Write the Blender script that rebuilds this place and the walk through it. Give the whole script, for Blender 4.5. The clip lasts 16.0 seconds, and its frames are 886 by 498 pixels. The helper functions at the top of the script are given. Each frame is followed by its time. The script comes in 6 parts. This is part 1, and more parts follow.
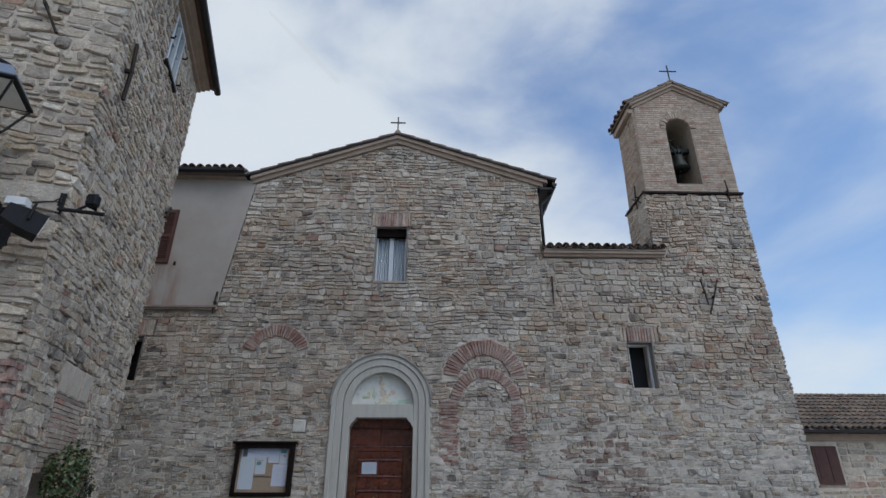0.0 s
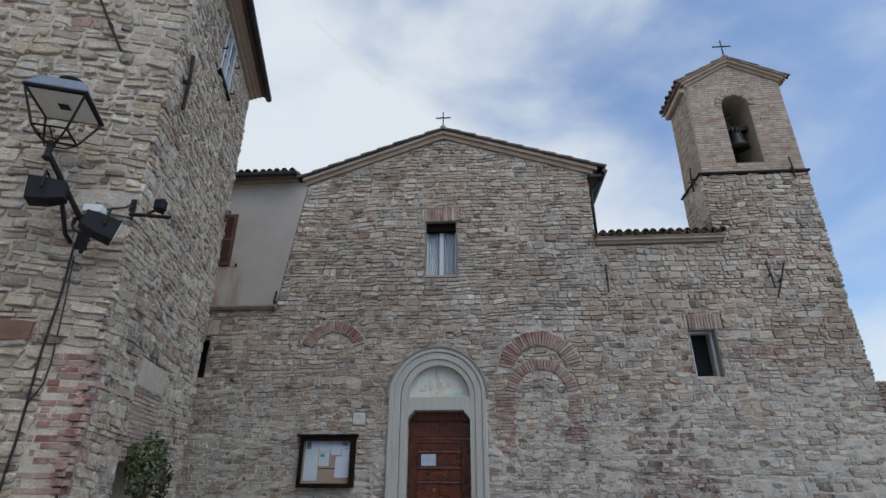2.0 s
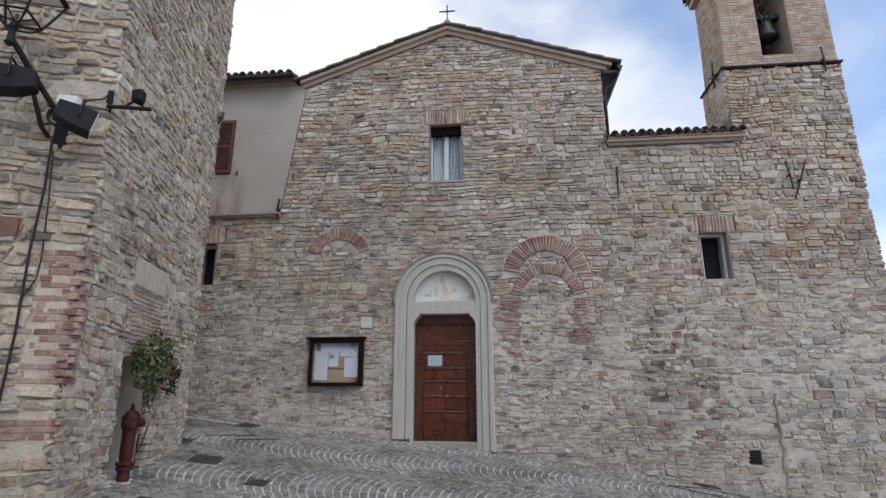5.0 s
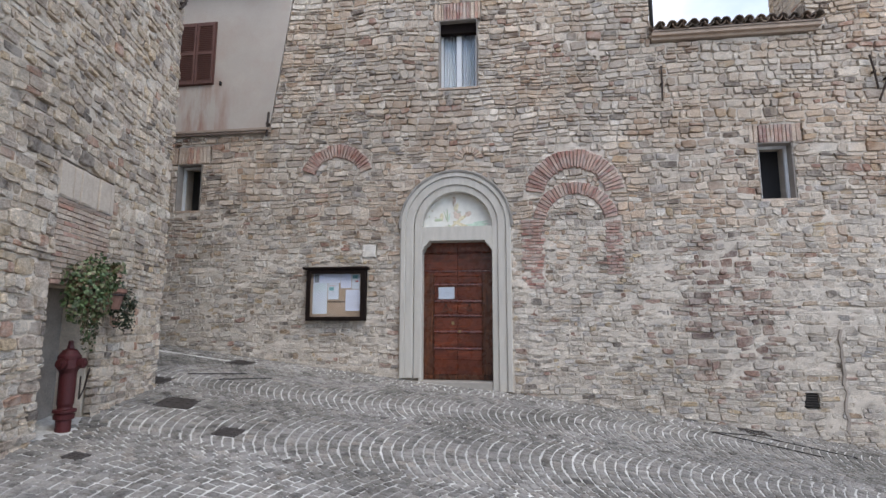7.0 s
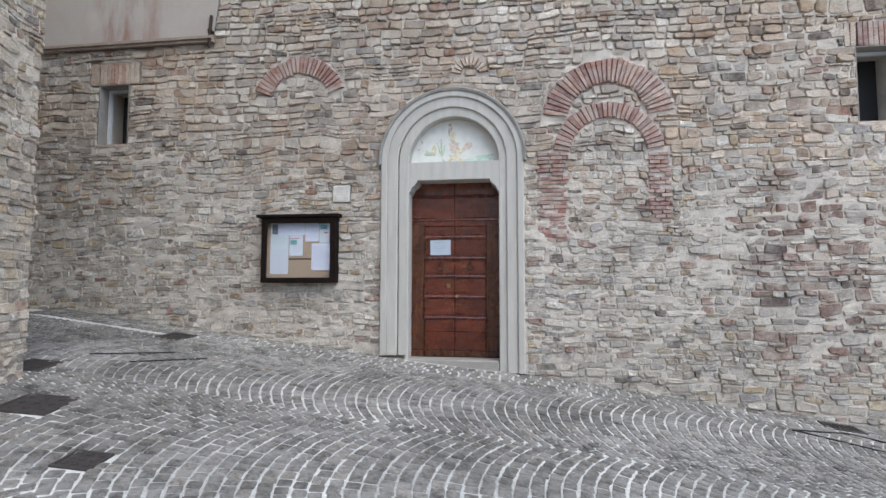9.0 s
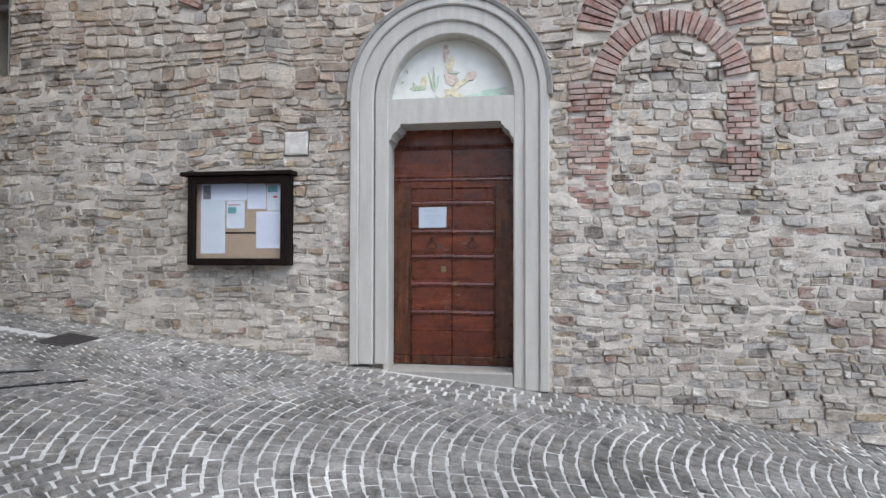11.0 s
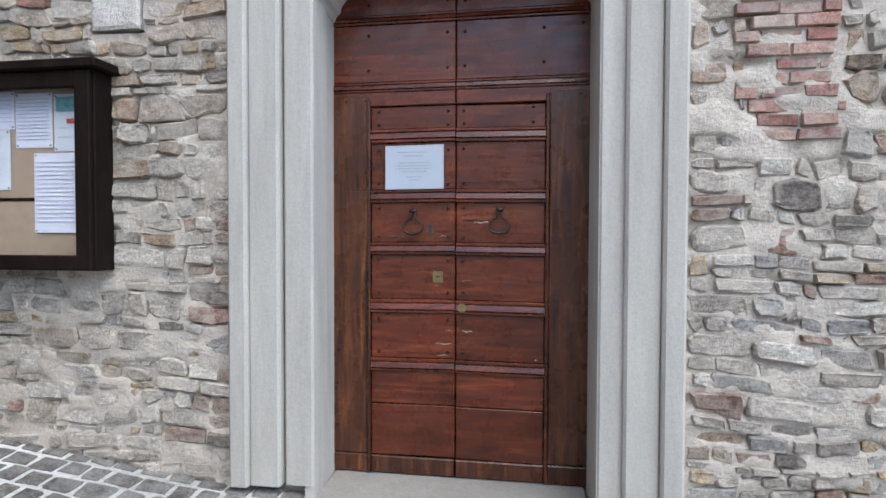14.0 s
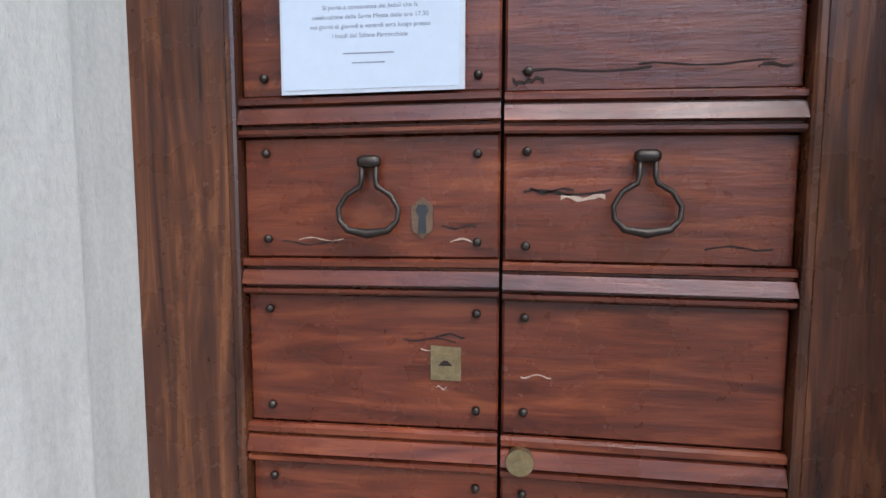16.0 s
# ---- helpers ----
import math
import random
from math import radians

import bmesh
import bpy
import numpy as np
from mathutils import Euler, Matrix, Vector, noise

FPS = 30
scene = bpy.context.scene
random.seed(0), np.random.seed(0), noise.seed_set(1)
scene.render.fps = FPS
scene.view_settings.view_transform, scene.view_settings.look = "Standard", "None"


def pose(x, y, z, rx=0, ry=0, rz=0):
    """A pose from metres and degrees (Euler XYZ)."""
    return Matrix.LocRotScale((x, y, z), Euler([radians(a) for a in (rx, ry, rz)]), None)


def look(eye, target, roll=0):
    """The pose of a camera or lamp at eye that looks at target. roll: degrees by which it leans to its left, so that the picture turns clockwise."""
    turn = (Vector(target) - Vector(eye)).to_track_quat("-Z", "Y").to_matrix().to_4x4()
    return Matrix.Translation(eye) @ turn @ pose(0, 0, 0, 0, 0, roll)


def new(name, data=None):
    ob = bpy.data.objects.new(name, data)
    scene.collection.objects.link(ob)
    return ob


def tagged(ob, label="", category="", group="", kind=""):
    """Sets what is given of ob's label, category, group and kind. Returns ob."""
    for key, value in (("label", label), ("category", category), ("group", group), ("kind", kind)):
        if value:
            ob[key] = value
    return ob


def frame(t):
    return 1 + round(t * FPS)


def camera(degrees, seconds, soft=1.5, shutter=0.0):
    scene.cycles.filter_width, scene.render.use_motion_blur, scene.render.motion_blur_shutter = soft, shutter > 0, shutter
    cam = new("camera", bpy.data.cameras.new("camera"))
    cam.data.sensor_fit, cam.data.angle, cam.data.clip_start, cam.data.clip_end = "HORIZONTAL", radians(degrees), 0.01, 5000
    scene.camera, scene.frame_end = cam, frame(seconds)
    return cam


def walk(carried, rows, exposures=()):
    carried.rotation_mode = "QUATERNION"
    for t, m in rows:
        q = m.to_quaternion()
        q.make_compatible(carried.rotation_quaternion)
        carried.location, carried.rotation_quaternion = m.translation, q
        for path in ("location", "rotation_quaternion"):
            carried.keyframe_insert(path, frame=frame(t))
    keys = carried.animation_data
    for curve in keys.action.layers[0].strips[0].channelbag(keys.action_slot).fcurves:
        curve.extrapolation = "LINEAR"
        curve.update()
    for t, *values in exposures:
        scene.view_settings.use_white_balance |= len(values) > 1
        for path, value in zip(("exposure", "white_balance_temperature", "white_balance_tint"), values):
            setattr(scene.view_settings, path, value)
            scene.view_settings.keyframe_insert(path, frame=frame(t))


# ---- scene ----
cam = camera(79.7, 16.0)
# t, x, y, z, then the turn about x, y and z in degrees
ROWS = [
    (0.0, -0.009, 0.006, 1.335, 114.26, -0.10, -1.55),
    (0.5, -0.013, 0.025, 1.307, 114.32, -0.13, 0.49),
    (1.0, -0.016, 0.039, 1.277, 114.28, -0.17, 2.06),
    (1.5, -0.031, 0.034, 1.258, 114.20, -0.14, 3.38),
    (2.0, -0.011, 0.018, 1.245, 113.92, -0.18, 4.32),
    (2.5, 0.016, 0.044, 1.218, 113.25, -0.15, 4.80),
    (3.0, 0.029, 0.068, 1.189, 112.04, -0.18, 5.04),
    (3.5, 0.044, 0.099, 1.168, 110.49, -0.14, 5.28),
    (4.0, 0.075, 0.110, 1.141, 108.77, -0.13, 5.52),
    (6.5, 0.142, 1.315, 1.080, 99.49, -0.08, 7.02),
    (7.0, 0.126, 1.786, 1.102, 98.17, -0.13, 7.94),
    (7.5, 0.165, 2.320, 1.082, 97.06, -0.11, 8.00),
    (8.0, 0.081, 2.883, 1.063, 96.15, -0.12, 8.03),
    (8.5, -0.021, 3.413, 1.095, 94.99, -0.11, 8.01),
    (9.0, -0.056, 3.985, 1.125, 94.07, -0.10, 8.08),
    (11.5, -0.375, 6.567, 1.278, 90.62, -0.11, 7.84),
    (12.0, -0.452, 7.093, 1.269, 90.57, -0.12, 7.94),
    (12.5, -0.506, 7.584, 1.283, 90.38, -0.15, 7.95),
    (13.0, -0.512, 8.103, 1.285, 89.79, -0.16, 7.99),
    (13.5, -0.600, 8.594, 1.318, 89.12, -0.16, 8.28),
    (14.0, -0.656, 9.098, 1.355, 88.56, -0.16, 8.39),
    (14.5, -0.684, 9.591, 1.367, 88.30, -0.10, 8.47),
    (15.0, -0.812, 10.077, 1.373, 87.81, -0.09, 9.27),
    (15.5, -0.903, 10.531, 1.379, 86.95, -0.20, 8.94),
    (16.0, -0.972, 10.928, 1.415, 85.02, -0.10, 7.46),
]
walk(cam, [(t, pose(x, y, z, rx, ry, rz)) for t, x, y, z, rx, ry, rz in ROWS],
     exposures=[(0.0, -0.60, 6350, 7), (2.0, -0.50, 6450, 7), (4.0, -0.32, 6850, 9), (6.5, 0.30, 6950, 12), (7.5, 0.44, 6900, 12), (9.0, 0.58, 6750, 9), (11.5, 0.64, 6700, 10), (13.5, 0.72, 6600, 9), (14.5, 0.86, 6650, 9), (15.5, 1.0, 6650, 8), (16.0, 1.22, 6650, 9)])

# ---- world and light ----
world = bpy.data.worlds.new("sky")
scene.world = world
world.use_nodes = True
wt = world.node_tree
wt.nodes.clear()


def wnode(kind, **values):
    n = wt.nodes.new(kind)
    for key, value in values.items():
        n.inputs[key].default_value = value
    return n


SUN_FROM = Vector((0.38, -0.44, 0.82)).normalized()
sky = wt.nodes.new("ShaderNodeTexSky")
sky.sky_type = "NISHITA"
sky.sun_disc = False
sky.sun_elevation = math.asin(SUN_FROM.z)
sky.sun_rotation = math.atan2(SUN_FROM.x, SUN_FROM.y)
sky.air_density, sky.dust_density, sky.ozone_density = 1.0, 1.5, 1.2
sky_gain = wt.nodes.new("ShaderNodeMix")
sky_gain.data_type, sky_gain.blend_type = "RGBA", "MULTIPLY"
sky_gain.inputs["Factor"].default_value = 1.0
wt.links.new(sky.outputs["Color"], sky_gain.inputs["A"])
sky_gain.inputs["B"].default_value = (1.10, 1.48, 1.86, 1)
coord = wt.nodes.new("ShaderNodeTexCoord")
stretch = wt.nodes.new("ShaderNodeMapping")
stretch.inputs["Scale"].default_value = (1.3, 1.0, 2.2)
stretch.inputs["Location"].default_value = (0.17, 0.1, 0.25)
wt.links.new(coord.outputs["Generated"], stretch.inputs["Vector"])
cloud = wnode("ShaderNodeTexNoise", Scale=1.9, Detail=6.0, Roughness=0.52, Distortion=0.3)
wt.links.new(stretch.outputs["Vector"], cloud.inputs["Vector"])
cover = wt.nodes.new("ShaderNodeMapRange")
cover.interpolation_type = "SMOOTHSTEP"
for key, value in (("From Min", 0.10), ("From Max", 0.56), ("To Min", 0.12), ("To Max", 0.95)):
    cover.inputs[key].default_value = value
drift = wt.nodes.new("ShaderNodeVectorMath")
drift.operation = "DOT_PRODUCT"
drift.inputs[1].default_value = (-0.17, 0.12, -0.31)
wt.links.new(coord.outputs["Generated"], drift.inputs[0])
gather = wt.nodes.new("ShaderNodeMath")
gather.operation = "ADD"
wt.links.new(cloud.outputs["Fac"], gather.inputs[0])
wt.links.new(drift.outputs["Value"], gather.inputs[1])
wt.links.new(gather.outputs["Value"], cover.inputs["Value"])
veil = wt.nodes.new("ShaderNodeMix")
veil.data_type = "RGBA"
veil.inputs["B"].default_value = (7.3, 7.7, 8.25, 1)
wt.links.new(cover.outputs["Result"], veil.inputs["Factor"])
wt.links.new(sky_gain.outputs["Result"], veil.inputs["A"])
back = wnode("ShaderNodeBackground", Strength=0.15)
wt.links.new(veil.outputs["Result"], back.inputs["Color"])
out = wt.nodes.new("ShaderNodeOutputWorld")
wt.links.new(back.outputs["Background"], out.inputs["Surface"])

sun = new("sun", bpy.data.lights.new("sun", "SUN"))
sun.data.energy, sun.data.angle, sun.data.color = 1.6, radians(50), (1.0, 0.915, 0.80)
sun.matrix_world = look((0, 0, 30), (-SUN_FROM.x, -SUN_FROM.y, 30 - SUN_FROM.z))


# ---- materials ----
class Mat:
    """A small builder of node materials."""

    def __init__(self, name, rough=0.8, metal=0.0, spec=0.4):
        self.m = bpy.data.materials.new(name)
        self.m.use_nodes = True
        self.t = self.m.node_tree
        self.b = self.t.nodes["Principled BSDF"]
        self.b.inputs["Roughness"].default_value = rough
        self.b.inputs["Metallic"].default_value = metal
        self.b.inputs["Specular IOR Level"].default_value = spec
        self.place = self.t.nodes.new("ShaderNodeNewGeometry").outputs["Position"]

    def link(self, a, b):
        self.t.links.new(a, b)

    def noise(self, scale, detail=4.0, rough=0.55, stretch=None, distort=0.0):
        n = self.t.nodes.new("ShaderNodeTexNoise")
        n.inputs["Scale"].default_value = scale
        n.inputs["Detail"].default_value = detail
        n.inputs["Roughness"].default_value = rough
        n.inputs["Distortion"].default_value = distort
        v = self.place
        if stretch:
            s = self.t.nodes.new("ShaderNodeMapping")
            s.inputs["Scale"].default_value = stretch
            self.link(v, s.inputs["Vector"])
            v = s.outputs["Vector"]
        self.link(v, n.inputs["Vector"])
        return n.outputs["Fac"]

    def ramp(self, fac, stops, steps=False):
        r = self.t.nodes.new("ShaderNodeValToRGB")
        r.color_ramp.interpolation = "CONSTANT" if steps else "LINEAR"
        e = r.color_ramp.elements
        while len(e) < len(stops):
            e.new(0.5)
        for el, (at, c) in zip(e, stops):
            el.position = at
            el.color = (c, c, c, 1) if isinstance(c, (int, float)) else (*c, 1)
        self.link(fac, r.inputs["Fac"])
        return r.outputs["Color"]

    def mix(self, fac, a, b, blend="MIX"):
        n = self.t.nodes.new("ShaderNodeMix")
        n.data_type, n.blend_type = "RGBA", blend
        for key, v in (("Factor", fac), ("A", a), ("B", b)):
            if isinstance(v, (int, float)):
                n.inputs[key].default_value = v if key == "Factor" else (v, v, v, 1)
            elif isinstance(v, tuple):
                n.inputs[key].default_value = (*v, 1)
            else:
                self.link(v, n.inputs[key])
        return n.outputs["Result"]

    def colour(self, c):
        if isinstance(c, tuple):
            self.b.inputs["Base Color"].default_value = (*c, 1)
        else:
            self.link(c, self.b.inputs["Base Color"])
        return self

    def bump(self, height, strength=0.4, distance=0.01):
        n = self.t.nodes.new("ShaderNodeBump")
        n.inputs["Strength"].default_value = strength
        n.inputs["Distance"].default_value = distance
        self.link(height, n.inputs["Height"])
        self.link(n.outputs["Normal"], self.b.inputs["Normal"])
        return self

    def rough(self, value):
        self.link(value, self.b.inputs["Roughness"])
        return self

    def random(self, island):
        if island:
            return self.t.nodes.new("ShaderNodeNewGeometry").outputs["Random Per Island"]
        return self.t.nodes.new("ShaderNodeObjectInfo").outputs["Random"]


def masonry(name, stops, smear, smear_colour, island, bump=0.8, fine=55, spread=0.35, tint=None):
    """Stone or brick: a colour for each piece, mottled, with mortar smeared over it."""
    k = Mat(name, 0.92, spec=0.2)
    base = k.ramp(k.random(island), stops, True)
    base = k.mix(1.0, base, k.ramp(k.noise(7, 5, 0.6), [(0.25, 1 - spread), (0.75, 1 + spread * 0.7)]), "MULTIPLY")
    base = k.mix(1.0, base, k.ramp(k.noise(24, 5, 0.7, (1, 1, 2.2)), [(0.3, 0.52), (0.7, 1.36)]), "MULTIPLY")
    base = k.mix(1.0, base, k.ramp(k.noise(fine * 1.6, 4, 0.7), [(0.3, 0.58), (0.72, 1.36)]), "MULTIPLY")
    worn = k.ramp(k.noise(4.6, 8, 0.8), [(0.43, 0.0), (0.56, smear)])
    base = k.mix(worn, base, smear_colour)
    base = k.mix(1.0, base, k.ramp(k.noise(0.55, 4, 0.6), [(0.3, 0.84), (0.7, 1.12)]), "MULTIPLY")
    if tint:
        base = k.mix(k.ramp(k.noise(0.8, 3, 0.5), [(0.42, 0.0), (0.66, 0.8)]), base, k.mix(1.0, base, tint, "MULTIPLY"))
    k.colour(base)
    k.bump(k.noise(fine * 0.5, 8, 0.75), bump, 0.03)
    return k.m


STONE_STOPS = [(0.0, (0.475, 0.395, 0.322)), (0.10, (0.535, 0.457, 0.382)), (0.20, (0.35, 0.287, 0.24)), (0.30, (0.585, 0.51, 0.432)), (0.39, (0.385, 0.298, 0.235)), (0.48, (0.495, 0.405, 0.328)),
               (0.57, (0.325, 0.292, 0.268)), (0.65, (0.535, 0.462, 0.395)), (0.74, (0.42, 0.31, 0.21)), (0.785, (0.295, 0.178, 0.14)), (0.825, (0.335, 0.237, 0.172)), (0.88, (0.155, 0.128, 0.112)), (0.94, (0.65, 0.585, 0.51))]
GREY_STOPS = [(0.0, (0.45, 0.398, 0.342)), (0.12, (0.52, 0.466, 0.405)), (0.24, (0.345, 0.307, 0.27)), (0.36, (0.56, 0.505, 0.44)), (0.48, (0.41, 0.345, 0.28)), (0.58, (0.48, 0.422, 0.36)),
              (0.68, (0.345, 0.322, 0.302)), (0.76, (0.43, 0.325, 0.205)), (0.82, (0.295, 0.185, 0.148)), (0.86, (0.335, 0.25, 0.178)), (0.90, (0.175, 0.15, 0.132)), (0.94, (0.62, 0.57, 0.505))]
RED_STOPS = [(0.0, (0.235, 0.150, 0.125)), (0.25, (0.36, 0.32, 0.285)), (0.45, (0.175, 0.128, 0.115)), (0.62, (0.31, 0.225, 0.185)), (0.8, (0.265, 0.165, 0.13)), (0.9, (0.44, 0.39, 0.335))]
MORTAR = (0.49, 0.434, 0.373)
M_STONE_I = masonry("stone_walling", STONE_STOPS, 0.55, MORTAR, True, tint=(0.98, 0.86, 0.76))
M_RED_I = masonry("red_stone_walling", RED_STOPS, 0.5, MORTAR, True)
M_GREY_I = masonry("grey_stone_walling", GREY_STOPS, 0.6, MORTAR, True)
M_GREY_O = masonry("grey_stone_piece", GREY_STOPS, 0.6, MORTAR, False)
WARM_STOPS = [(0.0, (0.54, 0.43, 0.325)), (0.15, (0.61, 0.50, 0.39)), (0.3, (0.44, 0.352, 0.282)), (0.45, (0.66, 0.545, 0.42)), (0.58, (0.375, 0.308, 0.255)),
              (0.68, (0.52, 0.395, 0.265)), (0.76, (0.57, 0.495, 0.42)), (0.84, (0.45, 0.27, 0.195)), (0.885, (0.20, 0.165, 0.142)), (0.93, (0.69, 0.605, 0.50))]
M_WARM_I = masonry("warm_stone_walling", WARM_STOPS, 0.45, (0.57, 0.50, 0.42), True)
M_WARM_O = masonry("warm_stone_piece", WARM_STOPS, 0.45, (0.57, 0.50, 0.42), False)
BRICK_STOPS = [(0.0, (0.30, 0.145, 0.115)), (0.2, (0.36, 0.20, 0.16)), (0.4, (0.26, 0.13, 0.11)), (0.55, (0.41, 0.26, 0.21)), (0.75, (0.33, 0.20, 0.165)), (0.9, (0.44, 0.31, 0.25))]
M_BRICK_O = masonry("red_brick", BRICK_STOPS, 0.45, (0.47, 0.42, 0.375), False, 0.4, 80)
PALE_STOPS = [(0.0, (0.44, 0.325, 0.250)), (0.3, (0.49, 0.372, 0.29)), (0.55, (0.40, 0.278, 0.215)), (0.7, (0.51, 0.41, 0.33)), (0.9, (0.42, 0.238, 0.18))]
M_PALE_I = masonry("pale_brick_walling", PALE_STOPS, 0.4, (0.47, 0.41, 0.35), True, 0.4, 80)
M_PALE_O = masonry("pale_brick", PALE_STOPS, 0.4, (0.47, 0.41, 0.35), False, 0.4, 80)
COBBLE_STOPS = [(0.0, (0.212, 0.196, 0.178)), (0.2, (0.250, 0.231, 0.210)), (0.4, (0.165, 0.153, 0.141)), (0.6, (0.300, 0.278, 0.250)), (0.78, (0.225, 0.206, 0.185)), (0.93, (0.320, 0.285, 0.248))]
M_COBBLE_I = masonry("cobble_paving", COBBLE_STOPS, 0.5, (0.37, 0.352, 0.33), True, 0.9, 60, 0.5, tint=(0.60, 0.60, 0.58))
M_COBBLE_O = masonry("cobble_piece", COBBLE_STOPS, 0.5, (0.37, 0.352, 0.33), False, 0.9, 60, 0.5, tint=(0.60, 0.60, 0.58))
TILE_STOPS = [(0.0, (0.21, 0.135, 0.10)), (0.25, (0.17, 0.12, 0.095)), (0.5, (0.25, 0.17, 0.125)), (0.7, (0.14, 0.11, 0.095)), (0.88, (0.29, 0.215, 0.165))]
M_TILE = masonry("roof_tile", TILE_STOPS, 0.4, (0.19, 0.18, 0.15), False, 0.4, 40)
M_TILE_I = masonry("roof_tile_field", TILE_STOPS, 0.4, (0.19, 0.18, 0.15), True, 0.4, 40)


def plain(name, c, var=0.15, scale=6.0, fine=70, rough=0.85, metal=0.0, bump=0.25, stain=None, spec=0.35, grain=None, dist=0.006):
    k = Mat(name, rough, metal, spec)
    base = k.mix(1.0, c, k.ramp(k.noise(scale, 5, 0.6, grain), [(0.25, 1 - var), (0.75, 1 + var)]), "MULTIPLY")
    base = k.mix(1.0, base, k.ramp(k.noise(fine, 3, 0.6, grain), [(0.25, 1 - var * 0.7), (0.75, 1 + var * 0.7)]), "MULTIPLY")
    if stain:
        base = k.mix(k.ramp(k.noise(1.6, 6, 0.65), [(0.5, 0.0), (0.72, 0.75)]), base, stain)
    k.colour(base)
    if bump:
        k.bump(k.noise(fine, 5, 0.65, grain), bump, dist)
    return k.m


M_MORTAR = plain("mortar", MORTAR, 0.25, 5.0, 60, 0.95, bump=0.6, stain=(0.45, 0.40, 0.345), dist=0.02)
M_WARM_MORTAR = plain("warm_mortar", (0.58, 0.50, 0.41), 0.25, 5.0, 60, 0.95, bump=0.9, stain=(0.52, 0.445, 0.355), dist=0.02)
M_GROUND = plain("paving_mortar", (0.475, 0.46, 0.43), 0.4, 1.1, 40, 0.95, bump=0.5, stain=(0.22, 0.21, 0.195), dist=0.01)
def surround_material():
    """Pale lime paint, streaked by rain and rubbed, with a trowelled surface."""
    k = Mat("painted_render", 0.85, spec=0.25)
    c = k.mix(1.0, (0.455, 0.428, 0.386), k.ramp(k.noise(3.0, 6, 0.65, (4.0, 4.0, 0.45)), [(0.3, 0.84), (0.7, 1.08)]), "MULTIPLY")
    c = k.mix(k.ramp(k.noise(1.7, 6, 0.7), [(0.5, 0.0), (0.7, 0.6)]), c, (0.41, 0.39, 0.345))
    c = k.mix(k.ramp(k.noise(22, 5, 0.7), [(0.60, 0.0), (0.72, 0.5)]), c, (0.36, 0.335, 0.29))
    c = k.mix(1.0, c, k.ramp(k.noise(90, 3, 0.6), [(0.3, 0.93), (0.7, 1.05)]), "MULTIPLY")
    k.colour(c)
    k.bump(k.noise(14, 7, 0.7, (1.0, 1.0, 0.6)), 0.45, 0.012)
    return k.m


M_SURROUND = surround_material()
def render_material():
    """Beige render with rust-red runs below the shutters and grey weathering."""
    k = Mat("pink_render", 0.9, spec=0.25)
    c = k.mix(1.0, (0.38, 0.337, 0.30), k.ramp(k.noise(1.2, 5, 0.6), [(0.25, 0.9), (0.75, 1.08)]), "MULTIPLY")
    c = k.mix(k.ramp(k.noise(1.6, 6, 0.65), [(0.5, 0.0), (0.74, 0.6)]), c, (0.345, 0.275, 0.235))
    at = k.t.nodes.new("ShaderNodeMapping")
    at.inputs["Scale"].default_value = (1.1, 0.0, 0.75)
    at.inputs["Location"].default_value = (6.3 * 1.1, 0.0, -5.3 * 0.75)
    k.link(k.place, at.inputs["Vector"])
    away = k.t.nodes.new("ShaderNodeVectorMath")
    away.operation = "LENGTH"
    k.link(at.outputs["Vector"], away.inputs[0])
    near = k.ramp(away.outputs["Value"], [(0.35, 1.0), (0.95, 0.0)])
    runs = k.ramp(k.noise(2.2, 5, 0.6, (1.6, 1.0, 0.3)), [(0.42, 0.0), (0.6, 0.85)])
    c = k.mix(k.mix(1.0, near, runs, "MULTIPLY"), c, (0.25, 0.135, 0.105))
    c = k.mix(1.0, c, k.ramp(k.noise(45, 4, 0.7), [(0.3, 0.92), (0.7, 1.06)]), "MULTIPLY")
    k.colour(c)
    k.bump(k.noise(30, 6, 0.7), 0.3, 0.006)
    return k.m


M_RENDER = render_material()
M_BELFRY = plain("belfry_reveal", (0.30, 0.245, 0.195), 0.2, 6, 50, 0.95)
M_LEDGE = plain("ledge_stone", (0.27, 0.21, 0.17), 0.2, 5, 50)
M_CORNICE = plain("cornice_render", (0.36, 0.275, 0.215), 0.18, 4, 50, 0.9)
M_IRON = plain("black_iron", (0.022, 0.021, 0.022), 0.3, 20, 120, 0.55, 0.6, 0.2)
M_RUST = plain("rusted_iron", (0.04, 0.028, 0.023), 0.35, 15, 90, 0.8, 0.3, 0.35)
M_BLACK = plain("black_plastic", (0.010, 0.010, 0.012), 0.15, 10, 90, 0.6, bump=0.05, spec=0.2)
# blue-grey stands in for sky reflected on the lantern's top faces
M_LAMP_TOP = plain("lamp_paint", (0.22, 0.25, 0.31), 0.15, 10, 90, 0.35, 0.4, 0.05)
M_DIFFUSER = plain("lamp_diffuser", (0.62, 0.60, 0.55), 0.08, 8, 60, 0.4, bump=0.0)
M_WHITE = plain("white_plastic", (0.72, 0.72, 0.72), 0.06, 10, 60, 0.5, bump=0.0)
M_PVC = plain("window_frame_paint", (0.58, 0.60, 0.62), 0.06, 10, 60, 0.5, bump=0.0)
M_SHUTTER = plain("brown_shutter", (0.09, 0.038, 0.03), 0.2, 8, 60, 0.6, bump=0.15)
M_DARKWOOD = plain("dark_wood", (0.011, 0.0068, 0.0058), 0.45, 6, 60, 0.7, bump=0.25, grain=(1, 1, 0.25), spec=0.08)
M_EAVEWOOD = plain("eave_boards", (0.14, 0.085, 0.06), 0.3, 4, 40, 0.85)
